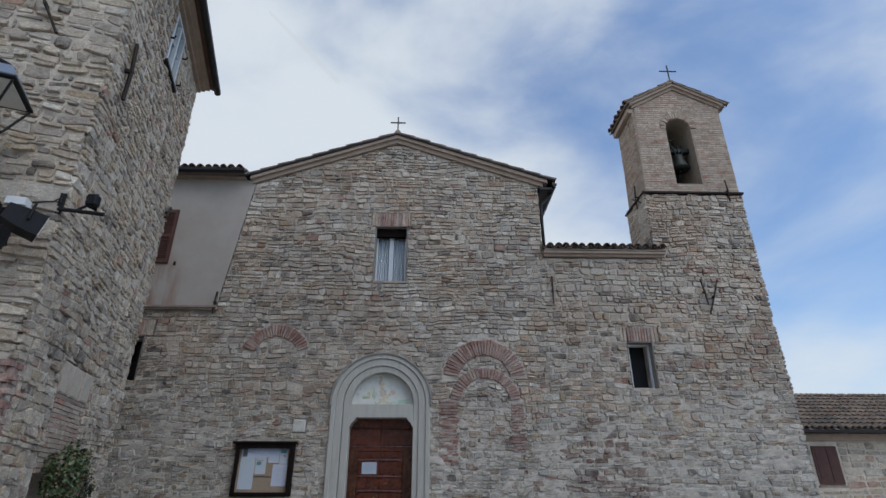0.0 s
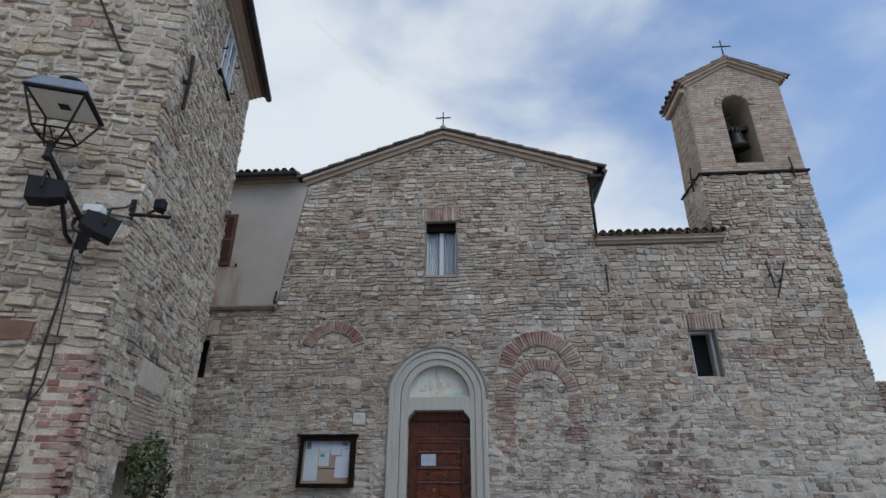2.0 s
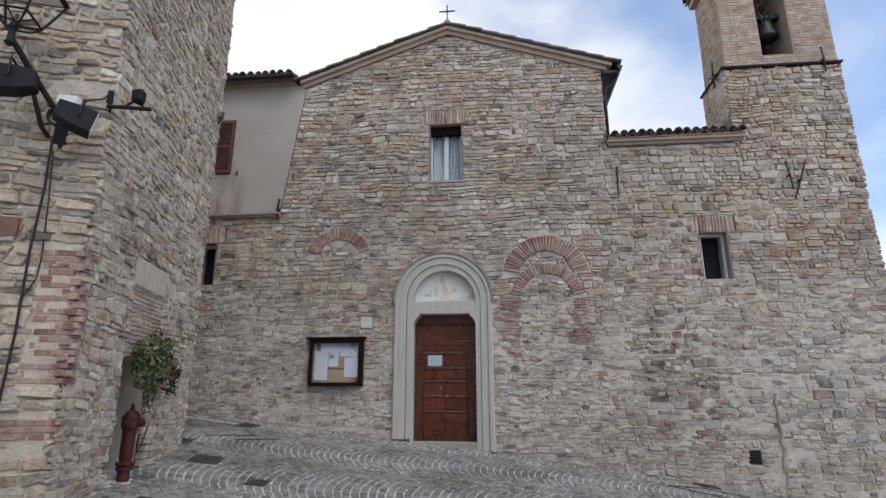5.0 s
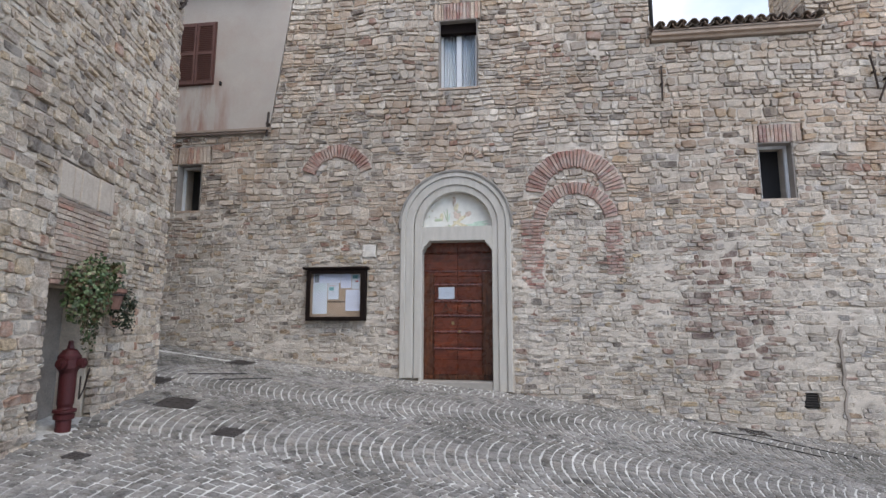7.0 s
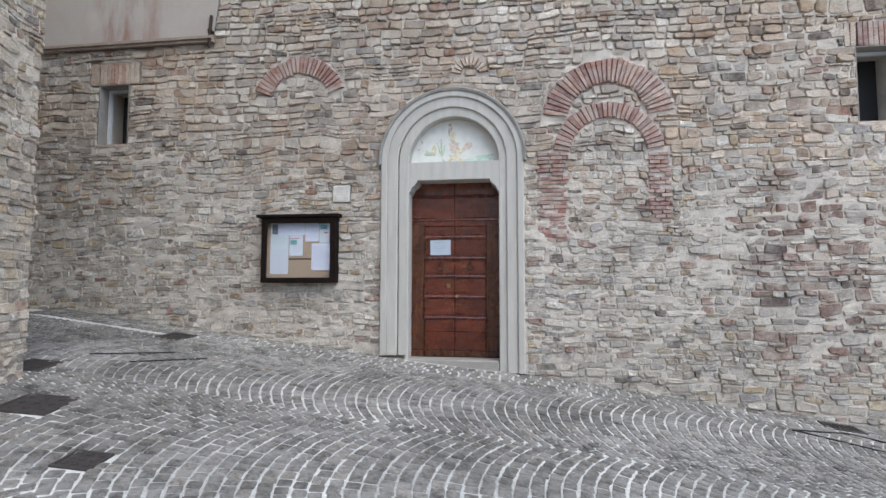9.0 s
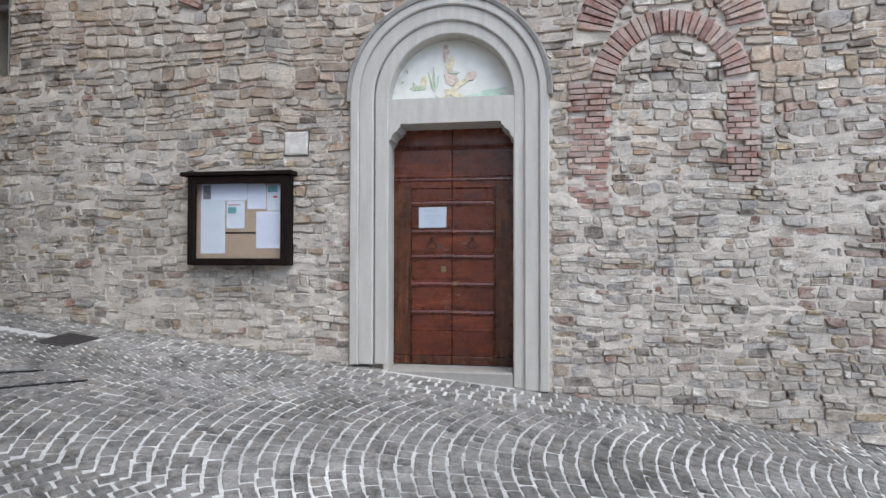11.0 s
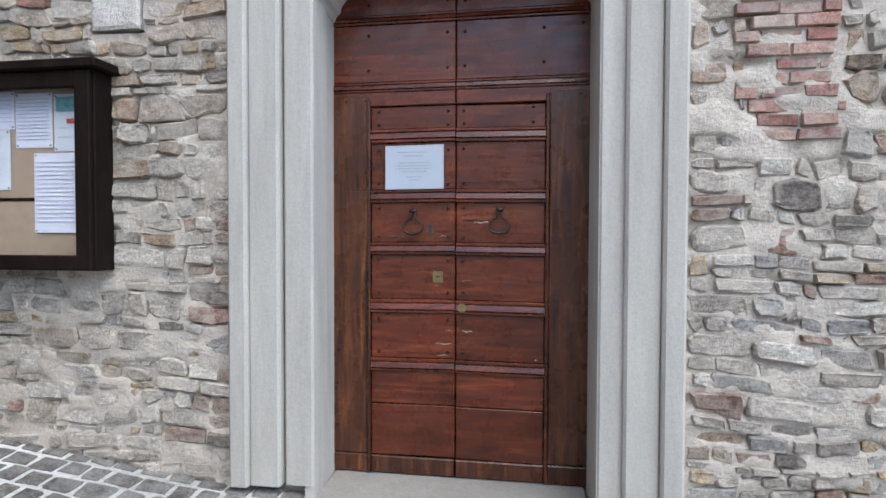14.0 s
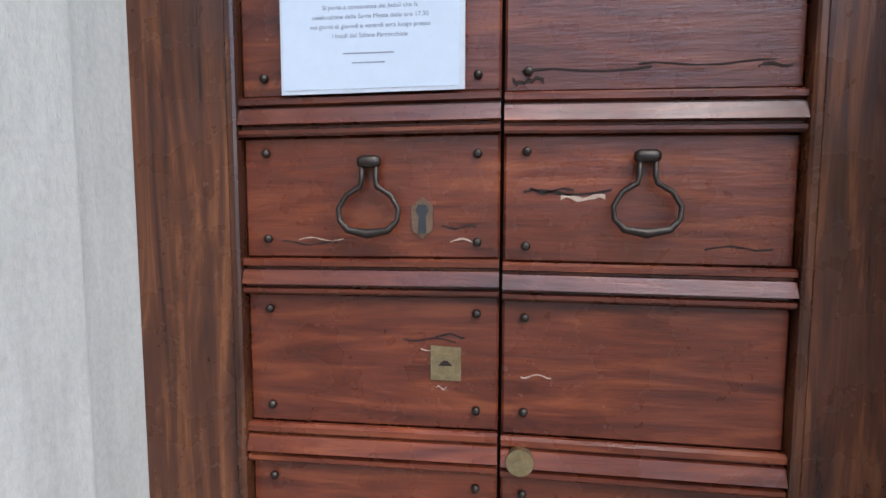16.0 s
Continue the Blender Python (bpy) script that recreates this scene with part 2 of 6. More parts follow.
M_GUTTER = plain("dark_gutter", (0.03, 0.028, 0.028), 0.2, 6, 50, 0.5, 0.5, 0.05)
# paper tinted blue to stand in for the case glass's reflection
M_PAPER = plain("paper", (0.60, 0.655, 0.75), 0.02, 5, 60, 0.6, bump=0.0)
M_PAPER_BLUE = plain("printed_sheet", (0.66, 0.70, 0.84), 0.04, 7, 60, 0.6, bump=0.0)
M_INK = plain("print_ink", (0.20, 0.205, 0.24), 0.1, 9, 60, 0.7, bump=0.0)
M_FAINT = plain("faint_print", (0.44, 0.47, 0.56), 0.1, 9, 60, 0.7, bump=0.0)
M_TEXT = plain("letter_ink", (0.07, 0.07, 0.08), 0.1, 9, 60, 0.7, bump=0.0)
M_CORK = plain("cork", (0.36, 0.275, 0.215), 0.12, 20, 160, 0.9, bump=0.2)
M_TERRACOTTA = plain("terracotta", (0.19, 0.10, 0.075), 0.25, 7, 60, 0.85)
M_HYDRANT = plain("red_hydrant_paint", (0.062, 0.012, 0.013), 0.3, 9, 70, 0.5, bump=0.2, stain=(0.045, 0.014, 0.013))
M_BRASS = plain("worn_brass", (0.37, 0.285, 0.16), 0.3, 30, 150, 0.35, 0.9, 0.1)
M_HANDLE = plain("forged_iron", (0.05, 0.040, 0.034), 0.3, 40, 150, 0.42, 0.8, 0.2)
M_BRONZE = plain("dark_bronze", (0.03, 0.032, 0.03), 0.3, 9, 60, 0.5, 0.7, 0.15)
M_GRATE = plain("cast_iron", (0.05, 0.043, 0.04), 0.3, 14, 90, 0.7, 0.3, 0.3)
M_SLATE = plain("threshold_stone", (0.27, 0.25, 0.225), 0.15, 5, 60, 0.85, bump=0.35)
M_WHITESTONE = plain("white_stone", (0.58, 0.54, 0.49), 0.2, 14, 50, 0.9, bump=0.9, dist=0.02)
# near-black colour that stands in for shade inside openings and holes
M_HOLE_SHADE = plain("dark_interior", (0.03, 0.03, 0.032), 0.1, 4, 30, 0.9, bump=0.0)
M_CURTAIN = plain("window_curtain", (0.50, 0.53, 0.57), 0.1, 5, 30, 0.9, bump=0.0, grain=(6, 6, 0.3))
M_PLANK = plain("pale_lintel_tile", (0.43, 0.365, 0.30), 0.14, 8, 50, 0.9, bump=0.4)
# render darkened to carry shade: niche back and tower wall seam
M_SHADED_RENDER = plain("niche_render", (0.25, 0.215, 0.185), 0.25, 4, 50, 0.95, bump=0.4)
M_CABLE = plain("black_cable", (0.02, 0.018, 0.018), 0.1, 9, 60, 0.6, bump=0.0)


def leaf_material(name, stops):
    k = Mat(name, 0.5, spec=0.4)
    c = k.ramp(k.random(True), stops, True)
    c = k.mix(1.0, c, k.ramp(k.noise(30, 3), [(0.3, 0.75), (0.7, 1.2)]), "MULTIPLY")
    k.colour(c)
    k.b.inputs["Transmission Weight"].default_value = 0.0
    return k.m


M_LEAF = leaf_material("ivy_leaf", [(0.0, (0.026, 0.050, 0.016)), (0.25, (0.05, 0.085, 0.026)), (0.5, (0.085, 0.12, 0.045)), (0.72, (0.15, 0.17, 0.085)), (0.86, (0.11, 0.075, 0.038))])
M_LEAF2 = leaf_material("dark_leaf", [(0.0, (0.022, 0.035, 0.018)), (0.4, (0.04, 0.055, 0.03)), (0.7, (0.06, 0.05, 0.035)), (0.9, (0.11, 0.115, 0.08))])
M_TWIG = plain("twig", (0.10, 0.07, 0.045), 0.3, 20, 90)


def wood_material(name, dark, mid, light, grain, rough=0.23):
    k = Mat(name, rough, spec=0.5)
    band = k.noise(5, 6, 0.65, grain, 1.2)
    c = k.ramp(band, [(0.28, dark), (0.52, mid), (0.78, light)])
    c = k.mix(1.0, c, k.ramp(k.noise(2.2, 4, 0.6), [(0.3, 0.72), (0.7, 1.2)]), "MULTIPLY")
    c = k.mix(1.0, c, k.ramp(k.noise(40, 4, 0.7, grain), [(0.3, 0.92), (0.7, 1.07)]), "MULTIPLY")
    c = k.mix(1.0, c, k.ramp(k.random(False), [(0.0, 0.8), (1.0, 1.2)]), "MULTIPLY")
    k.colour(c)
    k.rough(k.ramp(k.noise(9, 4, 0.6), [(0.3, rough - 0.08), (0.7, rough + 0.2)]))
    k.bump(k.noise(18, 6, 0.7, grain), 0.28, 0.004)
    return k.m


M_PANEL = wood_material("varnished_panel", (0.036, 0.0076, 0.0050), (0.110, 0.0240, 0.0112), (0.230, 0.062, 0.0235), (0.5, 1.0, 5.0))
M_STILE = wood_material("varnished_stile", (0.014, 0.0048, 0.0036), (0.068, 0.021, 0.0095), (0.22, 0.078, 0.029), (6.0, 1.0, 0.4))


def glass_material():
    m = bpy.data.materials.new("window_glass")
    m.use_nodes = True
    b = m.node_tree.nodes["Principled BSDF"]
    b.inputs["Base Color"].default_value = (0.9, 0.93, 0.95, 1)
    b.inputs["Roughness"].default_value = 0.03
    b.inputs["Transmission Weight"].default_value = 1.0
    b.inputs["IOR"].default_value = 1.28
    return m


M_GLASS = glass_material()


def fresco_material():
    """A faded painting of pale plaster with loose washes of colour."""
    k = Mat("fresco", 0.9, spec=0.2)
    base = k.mix(1.0, (0.66, 0.65, 0.60), k.ramp(k.noise(9, 5), [(0.3, 0.92), (0.7, 1.06)]), "MULTIPLY")
    k.colour(base)
    return k.m


M_FRESCO = fresco_material()
M_FR_GREEN = plain("fresco_green", (0.46, 0.58, 0.48), 0.25, 14, 60, 0.9, bump=0.0)
M_FR_LEAF = plain("fresco_leaf_green", (0.42, 0.48, 0.34), 0.25, 20, 60, 0.9, bump=0.0)
M_FR_OCHRE = plain("fresco_ochre", (0.60, 0.54, 0.38), 0.25, 20, 60, 0.9, bump=0.0)
M_FR_ROSE = plain("fresco_rose", (0.58, 0.47, 0.40), 0.25, 20, 60, 0.9, bump=0.0)
M_FR_BROWN = plain("fresco_brown", (0.44, 0.36, 0.29), 0.25, 20, 60, 0.9, bump=0.0)


# ---- mesh tools ----
class MB:
    """Vertices and faces of one mesh."""

    def __init__(self):
        self.v, self.f = [], []

    def add(self, verts, faces):
        n = len(self.v)
        self.v.extend(tuple(p) for p in verts)
        self.f.extend(tuple(i + n for i in f) for f in faces)
        return self

    def box(self, x0, x1, y0, y1, z0, z1):
        return self.add([(x, y, z) for z in (z0, z1) for y in (y0, y1) for x in (x0, x1)],
                        [(0, 2, 3, 1), (4, 5, 7, 6), (0, 1, 5, 4), (2, 6, 7, 3), (0, 4, 6, 2), (1, 3, 7, 5)])

    def soft(self, x0, x1, y0, y1, z0, z1, c=0.006):
        """A box with chamfered edges."""
        def ring(z, i):
            return [(x0 + i, y0, z), (x1 - i, y0, z), (x1, y0 + i, z), (x1, y1 - i, z), (x1 - i, y1, z), (x0 + i, y1, z), (x0, y1 - i, z), (x0, y0 + i, z)]

        def small(z):
            return [(x0 + c, y0 + c, z), (x1 - c, y0 + c, z), (x1 - c, y0 + c, z), (x1 - c, y1 - c, z), (x1 - c, y1 - c, z), (x0 + c, y1 - c, z), (x0 + c, y1 - c, z), (x0 + c, y0 + c, z)]
        rings = [small(z0), ring(z0 + c, c), ring(z1 - c, c), small(z1)]
        return self.loft(rings, True)

    def loft(self, rings, caps=True, closed=True):
        n = len(rings[0])
        verts = [p for r in rings for p in r]
        faces = []
        for k in range(len(rings) - 1):
            for i in range(n if closed else n - 1):
                j = (i + 1) % n
                faces.append((k * n + i, k * n + j, (k + 1) * n + j, (k + 1) * n + i))
        if caps:
            faces.append(tuple(reversed(range(n))))
            faces.append(tuple(range((len(rings) - 1) * n, len(rings) * n)))
        return self.add(verts, faces)

    def tube(self, points, radius, sides=8, closed=False):
        """A round bar along points; radius is a number or a list."""
        pts = [Vector(p) for p in points]
        rs = radius if isinstance(radius, (list, tuple)) else [radius] * len(pts)
        rings = []
        up = None
        for i, p in enumerate(pts):
            a = pts[i - 1] if (i or closed) else p
            b = pts[(i + 1) % len(pts)] if (i < len(pts) - 1 or closed) else p
            d = (b - a).normalized()
            if up is None:
                up = d.orthogonal().normalized()
            up = (up - d * up.dot(d)).normalized()
            side = d.cross(up)
            rings.append([p + (up * math.cos(2 * math.pi * k / sides) + side * math.sin(2 * math.pi * k / sides)) * rs[i] for k in range(sides)])
        if closed:
            rings.append(rings[0])
        return self.loft(rings, not closed)

    def lathe(self, base, profile, sides=24):
        """A round body about the upright through base; profile: (radius, height)."""
        b = Vector(base)
        rings = [[b + Vector((r * math.cos(2 * math.pi * k / sides), r * math.sin(2 * math.pi * k / sides), h)) for k in range(sides)] for r, h in profile]
        return self.loft(rings, True)

    def prism(self, outline, low, high, place):
        """An outline of (a, b) pushed from depth low to high; place(a, b, c) gives the point."""
        n = len(outline)
        self.add([place(a, b, low) for a, b in outline] + [place(a, b, high) for a, b in outline],
                 [tuple(range(n))[::-1], tuple(range(n, 2 * n))] + [(i, (i + 1) % n, n + (i + 1) % n, n + i) for i in range(n)])
        return self

    def mesh(self, name, smooth=False):
        m = bpy.data.meshes.new(name)
        m.from_pydata(self.v, [], self.f)
        m.validate()
        b = bmesh.new()
        b.from_mesh(m)
        bmesh.ops.recalc_face_normals(b, faces=b.faces)
        b.to_mesh(m)
        b.free()
        if smooth:
            m.shade_smooth()
        return m


def quick(name, mb):
    """The mesh as it stands, for many small pieces whose faces are already turned outwards."""
    m = bpy.data.meshes.new(name)
    m.from_pydata(mb.v, [], mb.f)
    return m


def part(name, mb, material, parent=None, label="", smooth=False, fast=False):
    data = quick(name, mb) if fast else mb.mesh(name, smooth)
    data.materials.append(material)
    ob = new(name, data)
    if parent:
        ob.parent = parent
        ob.matrix_parent_inverse = parent.matrix_world.inverted()
    if label:
        tagged(ob, label)
    return ob


def thing(name, at, label, category, group="", kind=""):
    ob = new(name)
    ob.empty_display_size = 0.1
    ob.matrix_world = Matrix.Translation(at)
    bpy.context.view_layer.update()
    return tagged(ob, label, category, group, kind)


class Plane:
    """A wall's face: a along it, b up, c out of it."""

    def __init__(self, origin, along, outward):
        self.o, self.u, self.n = Vector(origin), Vector(along), Vector(outward)
        self.up = Vector((0, 0, 1))

    def __call__(self, a, b, c=0.0):
        return self.o + self.u * a + self.up * b + self.n * c


F = 11.5
FACADE = Plane((0, F, 0), (1, 0, 0), (0, -1, 0))
LEAN_S, LEAN_C = 0.2425, 0.9701
CORNER = (-3.80, 4.93, 0)
SIDE = Plane(CORNER, (-LEAN_S, LEAN_C, 0), (LEAN_C, LEAN_S, 0))
FRONT = Plane(CORNER, (-LEAN_C, -LEAN_S, 0), (LEAN_S, -LEAN_C, 0))
TOWER_L = Plane((5.37, F, 0), (0, 1, 0), (-1, 0, 0))
TOWER_R = Plane((7.85, F, 0), (0, 1, 0), (1, 0, 0))


def ground(x, y):
    """The height of the sloping street."""
    s = np.interp(x, [-30, -7.0, -5.0, -3.6, -2.1, 0.1, 1.9, 3.7, 6.0, 9.0, 30], [1.5, 0.74, 0.49, 0.32, 0.13, -0.09, -0.33, -0.56, -0.86, -1.1, -1.6])
    return float(s + 0.055 * (max(2.5, min(y, 11.6)) - 11.5))


def free_runs(free, z0, z1, a0, a1, step=0.015):
    a = np.arange(a0, a1, step)
    ok = free(a, z0 + 0.01) & free(a, z1 - 0.01) & free(a, (z0 + z1) / 2)
    runs, start = [], None
    for i, good in enumerate(ok):
        if good and start is None:
            start = a[i]
        if not good and start is not None:
            runs.append((start, a[i]))
            start = None
    if start is not None:
        runs.append((start, a[-1]))
    return runs


NOISE_GRIDS = {}


def value_noise(a, b, seed):
    """Smooth noise from -1 to 1 on arrays of places, one unit to a cell."""
    if seed not in NOISE_GRIDS:
        NOISE_GRIDS[seed] = np.random.RandomState(seed).uniform(-1, 1, (97, 97))
    g = NOISE_GRIDS[seed]
    ia, ib = np.floor(a).astype(int), np.floor(b).astype(int)
    fa, fb = a - ia, b - ib
    fa, fb = fa * fa * (3 - 2 * fa), fb * fb * (3 - 2 * fb)
    at = lambda i, j: g[i % 97, j % 97]
    return (at(ia, ib) * (1 - fa) + at(ia + 1, ib) * fa) * (1 - fb) + (at(ia, ib + 1) * (1 - fa) + at(ia + 1, ib + 1) * fa) * fb


def sag(a, b):
    """Beds that rise and dip along the wall, and joints that lean."""
    a, b = np.asarray(a, float), np.asarray(b, float) + np.zeros_like(a)
    da = 0.030 * value_noise(a / 0.21 + 5, b / 0.17, 301)
    db = 0.055 * value_noise(a / 1.1, b / 0.8 + 3, 302) + 0.022 * value_noise(a / 0.30, b / 0.24, 303)
    return a + da, b + db


def rubble(free, a0, a1, b0, b1, heights, lengths, joint, rng, wobble=0.02, big=None, sagging=False):
    """Uneven rubble: tall bands cut into stretches, each with its own courses, so that beds don't run through.
    Gives (centre a, centre b, half width, half height)."""
    stones = []
    lo, hi = heights
    if sagging:
        level_free = free
        free = lambda a, z: level_free(*sag(a, z))
        wobble = 0.0
    even = hi - lo < 0.02
    b = b0
    while b < b1:
        band = hi if even else rng.uniform(2.0, 2.9) * (lo + hi) / 2 * (big(a0, b) if big else 1)
        a = a0
        while a < a1:
            span = a1 - a0 if even else rng.uniform(0.5, 1.3)
            scale = 1.0
            if big:
                scale = big(a, b)
            layers = []
            if even:
                layers = [band]
            else:
                left = band
                while left > lo * 1.6 * scale:
                    h = min(left, rng.uniform(lo, hi) * scale)
                    if left - h < lo * 0.8 * scale:
                        h = left
                    layers.append(h)
                    left -= h
                if left > 0:
                    if layers:
                        layers[-1] += left
                    else:
                        layers = [left]
                rng.shuffle(layers)
            z = b
            for h in layers:
                for r0, r1 in free_runs(free, z, z + h, a, min(a + span, a1) + 0.001):
                    x = r0
                    while x < r1 - 0.03:
                        w = rng.uniform(*lengths) * scale
                        if h > hi * 0.9:
                            w *= 1.15
                        w = min(max(w, h * 0.8), h * 3.4 if sagging else w, r1 - x)
                        if r1 - x - w < lengths[0] * 0.6:
                            w = r1 - x
                        if w > lengths[1] * 1.5 * scale:
                            w *= 0.5
                        j = rng.uniform(*joint) * (1 + (1.3 * min(1.0, max(0.0, (z - 2.2) / 3.0)) if sagging else 0))
                        stones.append((x + w / 2, z + h / 2, (w - j) / 2, (h - j * 0.8) / 2))
                        x += w
                z += h
            a += span
        b += band
    return [(a + 0.6 * wobble * noise.noise(Vector((a * 1.3, z * 1.3, 7.7))), z + wobble * 1.3 * noise.noise(Vector((a * 0.8, z * 0.9, 3.1))), w, h) for a, z, w, h in stones]


def stone_rings(hw, hh, rng, proud, rough=1.0, deep=0.05):
    """Three rings of (a, b, c) for one stone: ends of unlike height, a rough edge and a split face."""
    cut = min(hw, hh) * rng.uniform(0.12, 0.45)
    tl, tr = (rng.uniform(1 - 0.22 * rough, 1.05) for _ in range(2))
    mid_lo, mid_hi = rng.uniform(-0.35, 0.35) * hw, rng.uniform(-0.35, 0.35) * hw
    slip = rng.uniform(-0.18, 0.18) * hh * rough
    raw = [(-hw + cut, -hh * tl + slip), (mid_lo, -hh), (hw - cut, -hh * tr - slip), (hw, (-hh + cut) * tr), (hw * rng.uniform(0.9, 1.0), (hh - cut) * tr), (hw - cut * 0.9, hh * tr - slip),
           (mid_hi, hh), (-hw + cut, hh * tl + slip), (-hw, (hh - cut) * tl), (-hw * rng.uniform(0.9, 1.0), (-hh + cut) * tl)]
    jit = min(hw, hh) * 0.17 * rough
    out = [(a + rng.uniform(-jit, jit), b + rng.uniform(-jit, jit)) for a, b in raw]
    tilt_a, tilt_b = rng.uniform(-0.4, 0.4) * proud / max(hw, 0.05), rng.uniform(-0.4, 0.4) * proud / max(hh, 0.05)
    rings = [[(a, b, -deep) for a, b in out]]
    e = min(hw, hh)
    rings.append([(a * (1 - e / hw * 0.04), b * 0.96, proud * rng.uniform(0.25, 0.85)) for a, b in out])
    rings.append([(a * (1 - e / hw * 0.22), b * 0.78, proud + tilt_a * a + tilt_b * b + rng.uniform(-0.2, 0.2) * proud) for a, b in out])
    return rings


STONE_FACES = []
for k in range(2):
    for i in range(10):
        j = (i + 1) % 10
        STONE_FACES.append((k * 10 + i, k * 10 + j, (k + 1) * 10 + j, (k + 1) * 10 + i))
STONE_FACES.append(tuple(range(20, 30)))


def lay(stones, plane, parent, mat_piece, mat_field, rng, proud, singles=None, name="stone", limit=300, rough=1.0, flip=False, sagging=False, other=()):
    """Stones on a wall: those in singles(a, b) as pieces of their own, the rest joined.
    other: (material, swell, chosen) for stones of other kinds where chosen(a, b) holds."""
    fields = [MB() for _ in range(len(other) + 1)]
    faces = [tuple(reversed(f)) for f in STONE_FACES] if flip else STONE_FACES
    made = 0
    for a, b, hw, hh in stones:
        sort = next((k + 1 for k, o in enumerate(other) if o[2](a, b)), 0)
        rings = stone_rings(hw, hh, rng, rng.uniform(*proud) * (other[sort - 1][1] if sort else 1.0), rough)
        pts = [(a + p, b + q, c) for r in rings for p, q, c in r]
        if sagging:
            pa, pb = sag([p[0] for p in pts], [p[1] for p in pts])
            pts = list(zip(pa.tolist(), pb.tolist(), [p[2] for p in pts]))
        if singles and made < limit and singles(a, b):
            centre = plane(a, b)
            data = quick(name, MB().add([plane(*p) - centre for p in pts], faces))
            data.materials.append(mat_piece)
            ob = new(name, data)
            ob.location = centre
            ob.parent = parent
            ob.matrix_parent_inverse = parent.matrix_world.inverted()
            made += 1
        else:
            fields[sort].add([plane(*p) for p in pts], faces)
    for mb, mat in zip(fields, [mat_field] + [o[0] for o in other]):
        if mb.v:
            tagged(part(name + "work", mb, mat, parent, fast=True), kind="stuff")


def pointing(free, a0, a1, b0, b1, plane, parent, material, seed, step=0.03, level=-0.004, flip=False):
    """The uneven mortar between the stones, which rises over some of them."""
    na, nb = int((a1 - a0) / step) + 1, int((b1 - b0) / step) + 1
    A = a0 + step * np.arange(na)
    B = b0 + step * np.arange(nb)
    GA, GB = np.meshgrid(A, B)
    H = 0.008 * value_noise(GA / 0.9, GB / 0.6, seed) + 0.009 * value_noise(GA / 0.23, GB / 0.12, seed + 1) + 0.006 * value_noise(GA / 0.085, GB / 0.06, seed + 2) + 0.0035 * value_noise(GA / 0.035, GB / 0.03, seed + 3)
    H = H + (level(GA, GB) if callable(level) else level) - (0.05 + 0.05 * np.clip((GB - 2.5) / 2.5, 0, 1)) * np.maximum(0, value_noise(GA / 0.15, GB / 0.055, seed + 4) - 0.3)
    ok = np.array([free(A, float(b)) for b in B])
    u, n, o = np.array(plane.u), np.array(plane.n), np.array(plane.o)
    P = o + GA[..., None] * u + H[..., None] * n
    P[..., 2] += GB
    use = ok[:-1, :-1] & ok[1:, :-1] & ok[:-1, 1:] & ok[1:, 1:]
    idx = np.arange(na * nb).reshape(nb, na)
    q = np.stack([idx[:-1, :-1], idx[:-1, 1:], idx[1:, 1:], idx[1:, :-1]], -1)[use]
    if flip:
        q = q[:, ::-1]
    kept, inv = np.unique(q, return_inverse=True)
    data = bpy.data.meshes.new("pointing")
    data.from_pydata(P.reshape(-1, 3)[kept].tolist(), [], inv.reshape(-1, 4).tolist())
    data.shade_smooth()
    data.materials.append(material)
    ob = new("pointing", data)
    ob.parent = parent
    ob.matrix_parent_inverse = parent.matrix_world.inverted()
    return ob


# ---- the street ----
GX = [-60, -30, -20, -14, -11] + [-9 + 0.5 * i for i in range(38)] + [11, 14, 20, 30, 60]
GY = [-60, -30, -15, -8, -4, -2] + [0.5 * i for i in range(27)] + [14, 18, 25, 40, 60]
mb = MB()
for y in GY:
    for x in GX:
        mb.v.append((x, y, ground(x, y) - 0.003))
for j in range(len(GY) - 1):
    for i in range(len(GX) - 1):
        n = j * len(GX) + i
        mb.f.append((n, n + 1, n + 1 + len(GX), n + len(GX)))
pavement = part("pavement", mb, M_GROUND, fast=True)
tagged(pavement, "sloping street paved with dark grey cobbles and pale joints", "pavement", kind="structure")


# ---- church front ----
OPENINGS = [(-1.32, -0.57, 5.67, 7.10), (4.38, 4.95, 3.28, 4.31), (-6.74, -6.21, 3.37, 4.36), (-1.68, -0.30, -0.4, 3.62), (4.79, 4.99, -0.22, -0.01)]
DOOR_X, DOOR_R, SPRING = -1.0, 1.03, 2.94
RIDGE = (-0.90, 9.52)


def gable(x):
    """The top of the wall along the front."""
    x = np.asarray(x, float)
    top = np.where(x < RIDGE[0], RIDGE[1] + (x - RIDGE[0]) * (RIDGE[1] - 8.27) / (RIDGE[0] + 4.32), RIDGE[1] - (x - RIDGE[0]) * (RIDGE[1] - 8.30) / (2.72 - RIDGE[0]))
    top = np.where(x > 2.68, 6.34, top)
    top = np.where(x > 5.36, 8.12, top)
    return np.where(x > 7.86, -9.0, top)


def slant(z):
    """The church's raking left edge above the ledge."""
    return -4.80 + np.maximum(0.0, np.asarray(z) - 4.95) * 0.135


